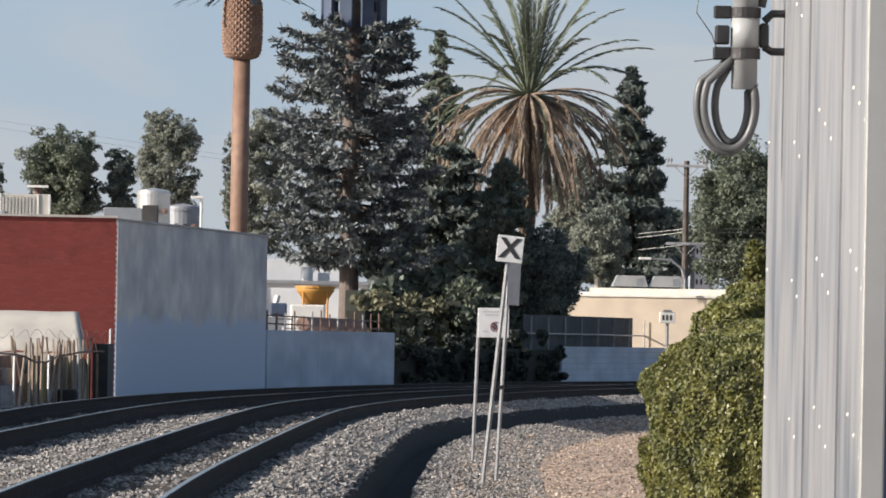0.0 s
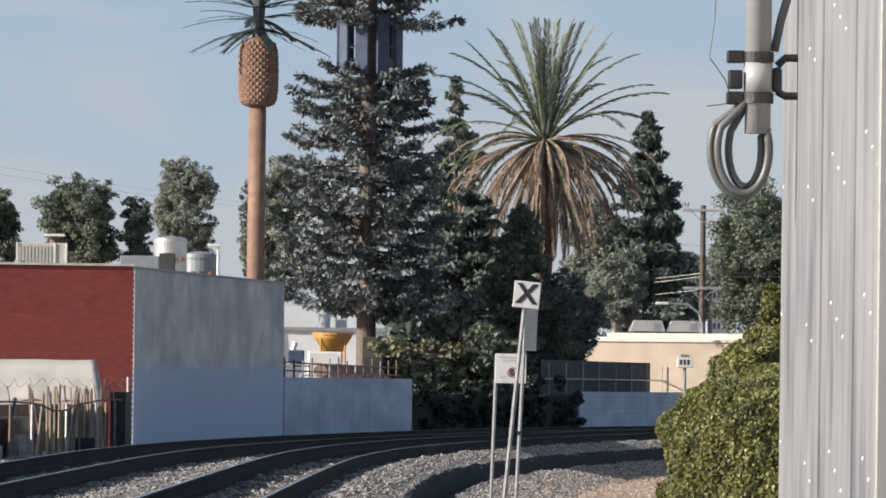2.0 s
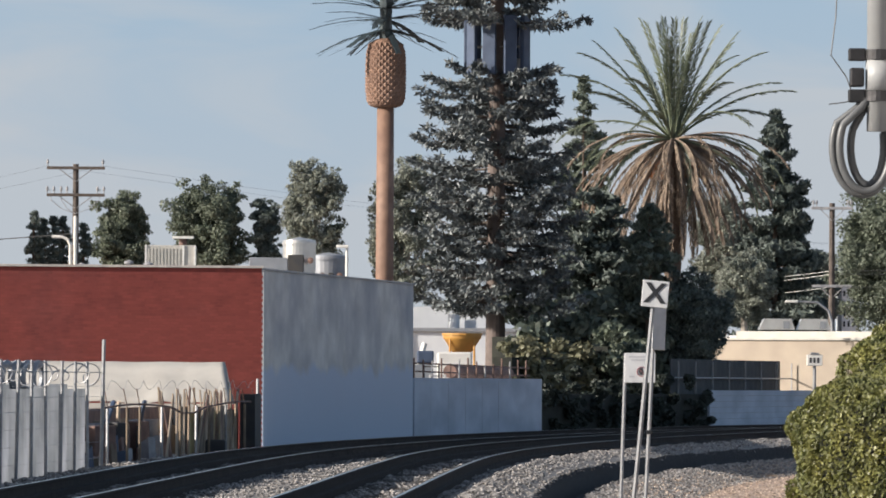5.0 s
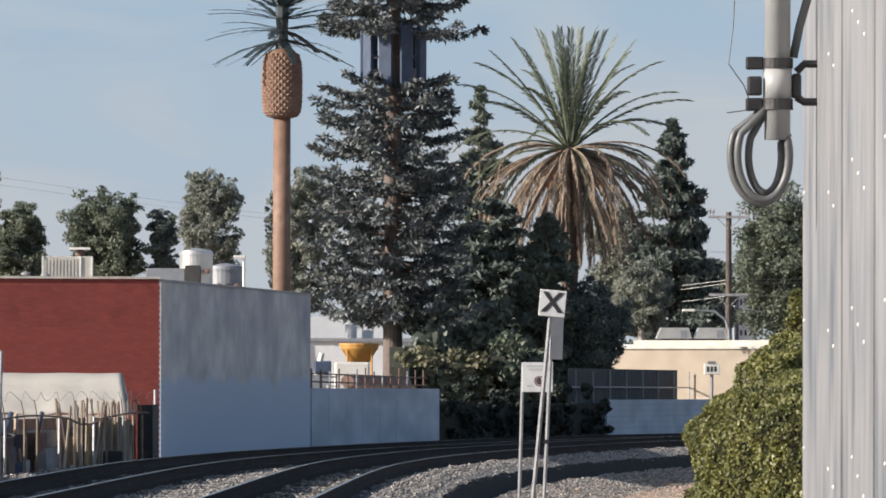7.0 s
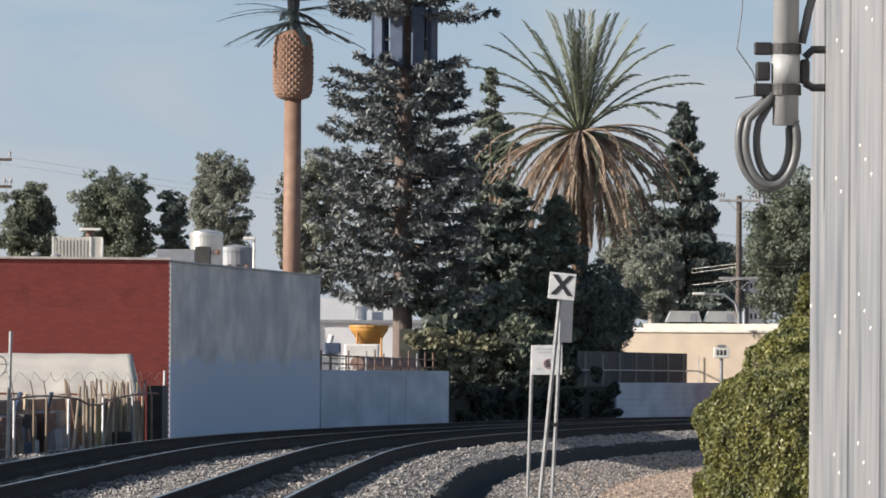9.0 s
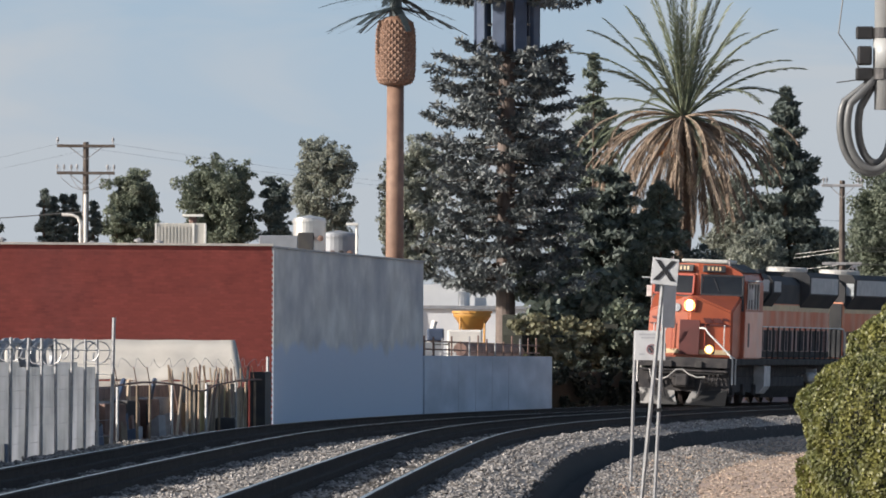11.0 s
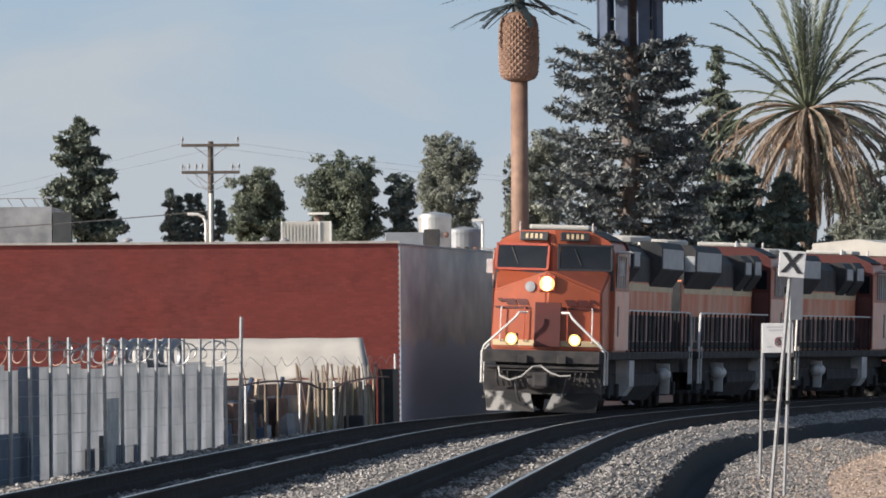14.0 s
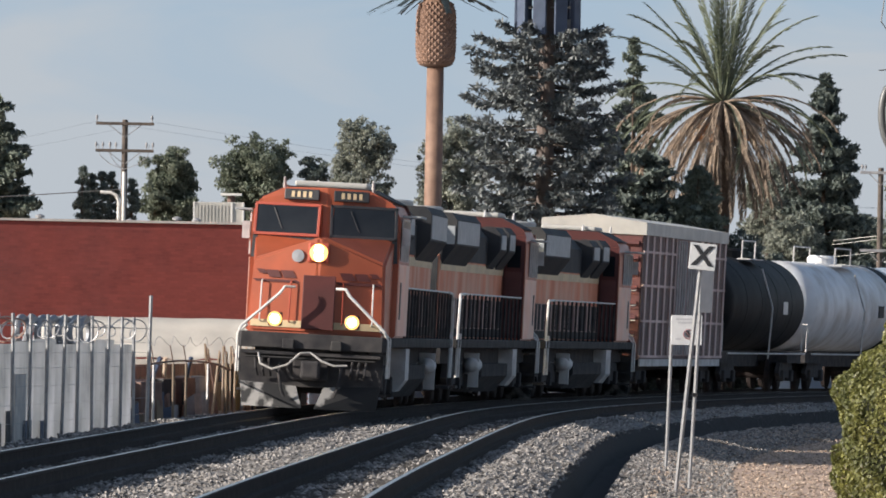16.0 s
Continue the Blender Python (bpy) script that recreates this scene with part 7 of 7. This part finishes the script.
def beige_building():
    t = thing("beige_building", "low beige stucco building with a pale parapet", "building")
    x0, x1, y = 13.12, 20.79, 313.1
    zt = 3.06
    part("wall", B(x0, x1, y, y + 12, -1, zt), BEIGE_WALL, t, "sunlit beige stucco")
    part("parapet", B(x0 - 0.05, x1, y - 0.08, y + 12, zt + 0.003, zt + 0.10, bevel=0.01), HVAC, t, "pale parapet band")
    part("upper_roof", B(x0 + 0.1, x1, y + 3, y + 12, zt + 0.105, zt + 0.36), HVAC, t)
    part("annex", B(x0 - 3, x0 - 0.003, y + 4, y + 12, -1, zt + 0.2), WHITE_WALL, t)
    # the front is turned a little towards the afternoon sun
    t.matrix_basis = Matrix.Translation((x0, y, 0)) @ Matrix.Rotation(radians(-28), 4, "Z") @ Matrix.Translation((-x0, -y, 0))
    for px, w in ((16.26, 0.68), (17.67, 0.64)):
        u = thing("rooftop_unit", "pale sheet-metal air unit on the beige building", "air unit", "rooftop units", m=Matrix.Translation((px, y + 5, zt + 0.36)))
        bm = bmesh.new()
        prism(bm, [(-w, 0.08), (w, 0.08), (w * 0.8, 0.5), (-w * 0.72, 0.5)], -0.7, 0.7)
        part("hood", bm, SILVER, u)
        part("base", B(-w * 0.8, w * 0.8, -0.6, 0.6, 0, 0.08), JUNK_DARK, u)
        part("side_louvre", B(w * 0.35, w * 0.7, -0.72, -0.702, 0.12, 0.4), HVAC_GREY, u)
    # screens and the block wall by the track
    a, b = Vector((12.35, 286.3, 0)), Vector((18.31, 314.4, 0))
    w = tagged(part("block_wall", slab(bmesh.new(), a, b, -0.95, 1.19, 0.2), BLUEWALL), "low blue-grey block wall behind the curve", kind="structure")
    d = (b - a).normalized()
    for z in (0.2, 0.4, 0.6, 0.8, 1.0):
        part("block_course", slab(bmesh.new(), a, b, z, z + 0.012, 0.0, 0.004), HVAC_GREY, w)
    nrm = Vector((-d.y, d.x, 0))
    t = thing("screen_fence", "dark fabric screen fence behind the block wall", "fence")
    L = (b - a).length
    part("screen", slab(bmesh.new(), a + nrm * 1.2 - d * 1.0, a + nrm * 1.2 + d * L * 0.80, -0.9, 2.27, 0.03), DARK_WALL, t, "dark fabric screen")
    part("screen", slab(bmesh.new(), a + nrm * 1.2 + d * L * 0.97, a + nrm * 1.2 + d * L * 1.3, -0.9, 2.23, 0.03), DARK_WALL, t)
    part("rail", tube(bmesh.new(), [a + nrm * 1.1 - d + Vector((0, 0, 1.62)), b + nrm * 1.1 + Vector((0, 0, 1.62))], 0.03, 6), GALV, t)
    for k in range(9):
        p = a + nrm * 1.1 + d * (L * k / 8)
        part("post", rod(bmesh.new(), (p.x, p.y, -0.9), (p.x, p.y, 2.2), 0.03, n=6), GALV, t)
    p = Vector((16.10, 288.8, 0))
    t = thing("relay_box", "small grey box on a post by the track", "relay box", m=Matrix.Translation((p.x, p.y, -0.95)))
    z = 2.27 + 0.95
    part("post", rod(bmesh.new(), (0, 0, 0), (0, 0, z - 0.2), 0.06, n=8), GALV, t)
    part("box", B(-0.27, 0.27, -0.15, 0.15, z - 0.2, z + 0.18, bevel=0.02), PALE_PLASTIC, t)
    part("cap", B(-0.15, 0.15, -0.17, 0.17, z + 0.183, z + 0.26), GALV, t)
    for k in range(3):
        part("dark_bar", B(-0.18 + 0.13 * k, -0.1 + 0.13 * k, -0.158, -0.152, z - 0.1, z + 0.08), JUNK_DARK, t)


def tower_block(x, y, w, z_top, label):
    t = thing("distant_block", label, "building", "distant buildings")
    part("wall", B(x - w / 2, x + w / 2, y, y + 10, -1, z_top), WHITE_WALL, t)
    for z in np.arange(2.0, z_top - 0.8, 1.1):
        for k in range(4):
            xx = x - w / 2 + w * (k + 0.3) / 4
            part("window", B(xx, xx + w * 0.11, y - 0.05, y - 0.004, z, z + 0.6), GLASS, t)


def works_yard():
    """Pale building, hopper, and the railings on the low wall."""
    t = thing("white_building", "pale industrial building behind the low wall", "building")
    x0, x1, y = 1.72, 8.50, 383.4
    part("wall", B(x0, x1, y, y + 14, -1, 3.74), WHITE_WALL, t)
    part("upper_wall", B(x0, x1 - 2.2, y + 5, y + 14, -1, 4.92), WHITE_WALL, t)
    part("roof_edge", B(x0 - 0.1, x1 + 0.1, y - 0.15, y + 4.99, 3.74 + 0.003, 3.74 + 0.16), HVAC_GREY, t)
    part("chimney", rod(bmesh.new(), (4.72, y + 2, 3.74), (4.72, y + 2, 4.55), 0.28, n=14), WHITE_WALL, t)
    part("chimney", B(5.24, 5.77, y + 2, y + 3, 3.74, 4.29), WHITE_WALL, t)
    t = thing("hopper", "yellow steel hopper on legs in the works yard", "hopper", m=Matrix.Translation((3.82, 287.6, -0.9)))
    za, zb = 3.10 + 0.9, 2.46 + 0.9
    bm = bmesh.new()
    spin(bm, [(0.34, zb), (0.60, za - 0.22), (0.66, za - 0.16), (0.66, za), (0.6, za)], 18)
    part("bin", bm, YELLOW, t, "yellow round tapered bin", smooth=True)
    part("rim", spin(bmesh.new(), [(0.66, za - 0.06), (0.70, za - 0.06), (0.70, za + 0.02), (0.66, za + 0.02)], 18), YELLOW, t)
    for sx in (-0.42, 0.42):
        for sy in (-0.42, 0.42):
            part("leg", rod(bmesh.new(), (sx, sy, 0), (sx, sy, za), 0.04, n=6), YELLOW, t)
    t = thing("liquid_tote", "white plastic tank beside the hopper", "tank", m=Matrix.Translation((3.38, 274.8, -0.9)))
    zt = 2.42 + 0.9
    part("tank", B(-0.55, 0.6, -0.5, 0.5, zt - 0.95, zt, bevel=0.06), PALE_PLASTIC, t)
    part("stand", B(-0.5, 0.55, -0.45, 0.45, 0, zt - 0.952), JUNK_DARK, t)
    t = thing("machine_arm", "pale slanted machine part above the low wall", "machine", m=Matrix.Translation((2.24, 272.2, -0.9)))
    part("base", B(-0.2, 0.4, -0.3, 0.3, 0, 2.9), HVAC_GREY, t)
    part("arm", rod(bmesh.new(), (-0.15, 0, 2.4), (0.15, 0, 3.6), 0.09, n=8), PALE_PLASTIC, t)
    part("cowl", B(-0.1, 0.45, -0.3, 0.3, 2.95, 3.35, bevel=0.05), BLUE_SHEET, t)
    rng = np.random.default_rng(90)
    d = (LOW_END - GREY_END).normalized()
    nrm = Vector((-d.y, d.x, 0))
    L = (LOW_END - GREY_END).length
    t = thing("wall_railing", "rusty railing of uneven posts along the low wall", "railing")
    for k in range(15):
        p = GREY_END + d * (L * (k + 0.4) / 15) + nrm * 0.35
        part("post", rod(bmesh.new(), (p.x, p.y, -0.9), (p.x, p.y, 1.95 + 0.25 * rng.random()), 0.03, n=6), (GREY_JUNK, BROWN_JUNK, BROWN_JUNK)[k % 3], t)
    for z in (1.75, 1.98):
        part("rail", tube(bmesh.new(), [GREY_END + d * 0.3 + nrm * 0.4 + Vector((0, 0, z)), LOW_END + nrm * 0.4 + Vector((0, 0, z - 0.1))], 0.025, 6), BROWN_JUNK, t)
    for k in range(10):
        u = 0.03 + 0.5 * k / 10
        p = GREY_END + d * (L * u) + nrm * (0.9 + 0.5 * rng.random())
        bm = bmesh.new()
        h = 2.4 + 0.5 * rng.random()
        for sx in (-0.22, 0.22):
            rod(bm, (sx, 0, 0), (sx, 0, h), 0.025, n=5)
        for z in (h - 0.05, h - 0.4):
            rod(bm, (-0.22, 0, z), (0.22, 0, z), 0.02, n=5)
        o = part("steel_rack", bm, (BROWN_JUNK, GALV, BROWN_JUNK, JUNK_DARK)[k % 4])
        tagged(o, "narrow rusty steel rack standing behind the wall", "rack", "steel racks")
        o.matrix_basis = Matrix.Translation((p.x, p.y, -0.95))
    p0 = GREY_END + d * (L * 0.52) + nrm * 1.0
    p1 = GREY_END + d * (L * 0.98) + nrm * 1.0
    o = part("pipe_roll", tube(bmesh.new(), [p0 + Vector((0, 0, 1.75)), p1 + Vector((0, 0, 1.7))], 0.2, 12), BROWN_JUNK)
    tagged(o, "long rusty pipe lying on trestles behind the wall", "pipe")
    for u in (0.55, 0.75, 0.95):
        p = GREY_END + d * (L * u) + nrm * 1.0
        tagged(part("trestle", B(p.x - 0.15, p.x + 0.15, p.y - 0.15, p.y + 0.15, -0.95, 1.52), BROWN_JUNK), "rusty trestle under a long pipe", "trestle", "trestles")


street_lamp()
beige_building()
tower_block(50.58, 894, 2.2, 13.92, "pale distant block with rows of windows")
tower_block(53.81, 896, 1.9, 13.49, "pale distant block beside a taller one")
works_yard()


def left_building():
    t = thing("grey_shed", "pale grey metal building beyond the warehouse roof", "building")
    x1, y = -20.14, 383.4
    part("wall", B(x1 - 9, x1, y, y + 12, -1, 8.39), SHEET, t)
    for k in range(6):
        part("roof_rail", rod(bmesh.new(), (x1 - 0.6 * k, y, 8.39), (x1 - 0.6 * k - 0.25, y, 8.78), 0.025, n=5), GREY_JUNK, t)
    part("top_rail", rod(bmesh.new(), (x1 - 4, y, 8.78), (x1, y, 8.78), 0.025, n=5), GREY_JUNK, t)
    part("duct", B(x1 + 0.05, x1 + 0.9, y, y + 1, -1, 8.13), DARK_WALL, t)


left_building()
o = tagged(part("plank", B(-0.6, 0.55, -0.08, 0.08, 0, 0.07, bevel=0.01), WOOD), "weathered plank lying on the verge", "plank")
o.matrix_basis = Matrix.Translation((10.34, 212.1, -0.94))
bm = bmesh.new()
bmesh.ops.create_icosphere(bm, subdivisions=2, radius=0.12)
for v in bm.verts:
    v.co *= 1 + 0.25 * noise.noise(v.co * 9)
o = tagged(part("pale_rock", bm, COPING), "pale rounded rock at the foot of the ivy", "rock")
o.matrix_basis = Matrix.Translation((9.80, 178.9, -0.88))


# ---- bricks of the red wall ----
def brick_face():
    d = (CORNER - RED_END).normalized()
    nrm = Vector((d.y, -d.x, 0))
    L = (CORNER - RED_END).length
    w, h, j = 0.205, 0.062, 0.010
    wall = [c for c in warehouse.children if c.name.startswith("brick_wall")][0]
    V, Fs, first, pieces = [], [], None, 0
    ang = math.atan2(d.y, d.x)
    for r in range(int((TOP_Z + 0.85) / (h + j))):
        for k in range(int(L / (w + j)) + 1):
            u = k * (w + j) + (0.5 * (w + j) if r % 2 else 0)
            if u > L - 0.05:
                continue
            cut = min(w, L - 0.022 - u)
            z = -0.85 + r * (h + j)
            p = RED_END + d * u + Vector((0, 0, z))
            if L - 4.5 < u and z > 1.9 and pieces < 300 and cut == w:
                m = Matrix.Translation(p) @ Matrix.Rotation(ang, 4, "Z")
                if first is None:
                    first = part("brick", B(0, w, -0.001, 0.0, 0, h), BRICK_PIECE, wall)
                    first.matrix_basis = m
                else:
                    again(first, m)
                pieces += 1
                continue
            i = len(V)
            o = nrm * 0.001
            q = [p, p + d * cut, p + d * cut + Vector((0, 0, h)), p + Vector((0, 0, h))]
            V += [x + o for x in q] + q
            Fs += [(i, i + 1, i + 2, i + 3), (i, i + 4, i + 5, i + 1), (i + 1, i + 5, i + 6, i + 2), (i + 2, i + 6, i + 7, i + 3), (i + 3, i + 7, i + 4, i)]
    raw("brick_facing", V, Fs, BRICK, wall)["kind"] = "stuff"


brick_face()


def motions():
    gap = 0.0
    for ob, length, back, wheelbase in TRAIN:
        walk(ob, train_rows(gap, length, back, wheelbase))
        gap += length


motions()
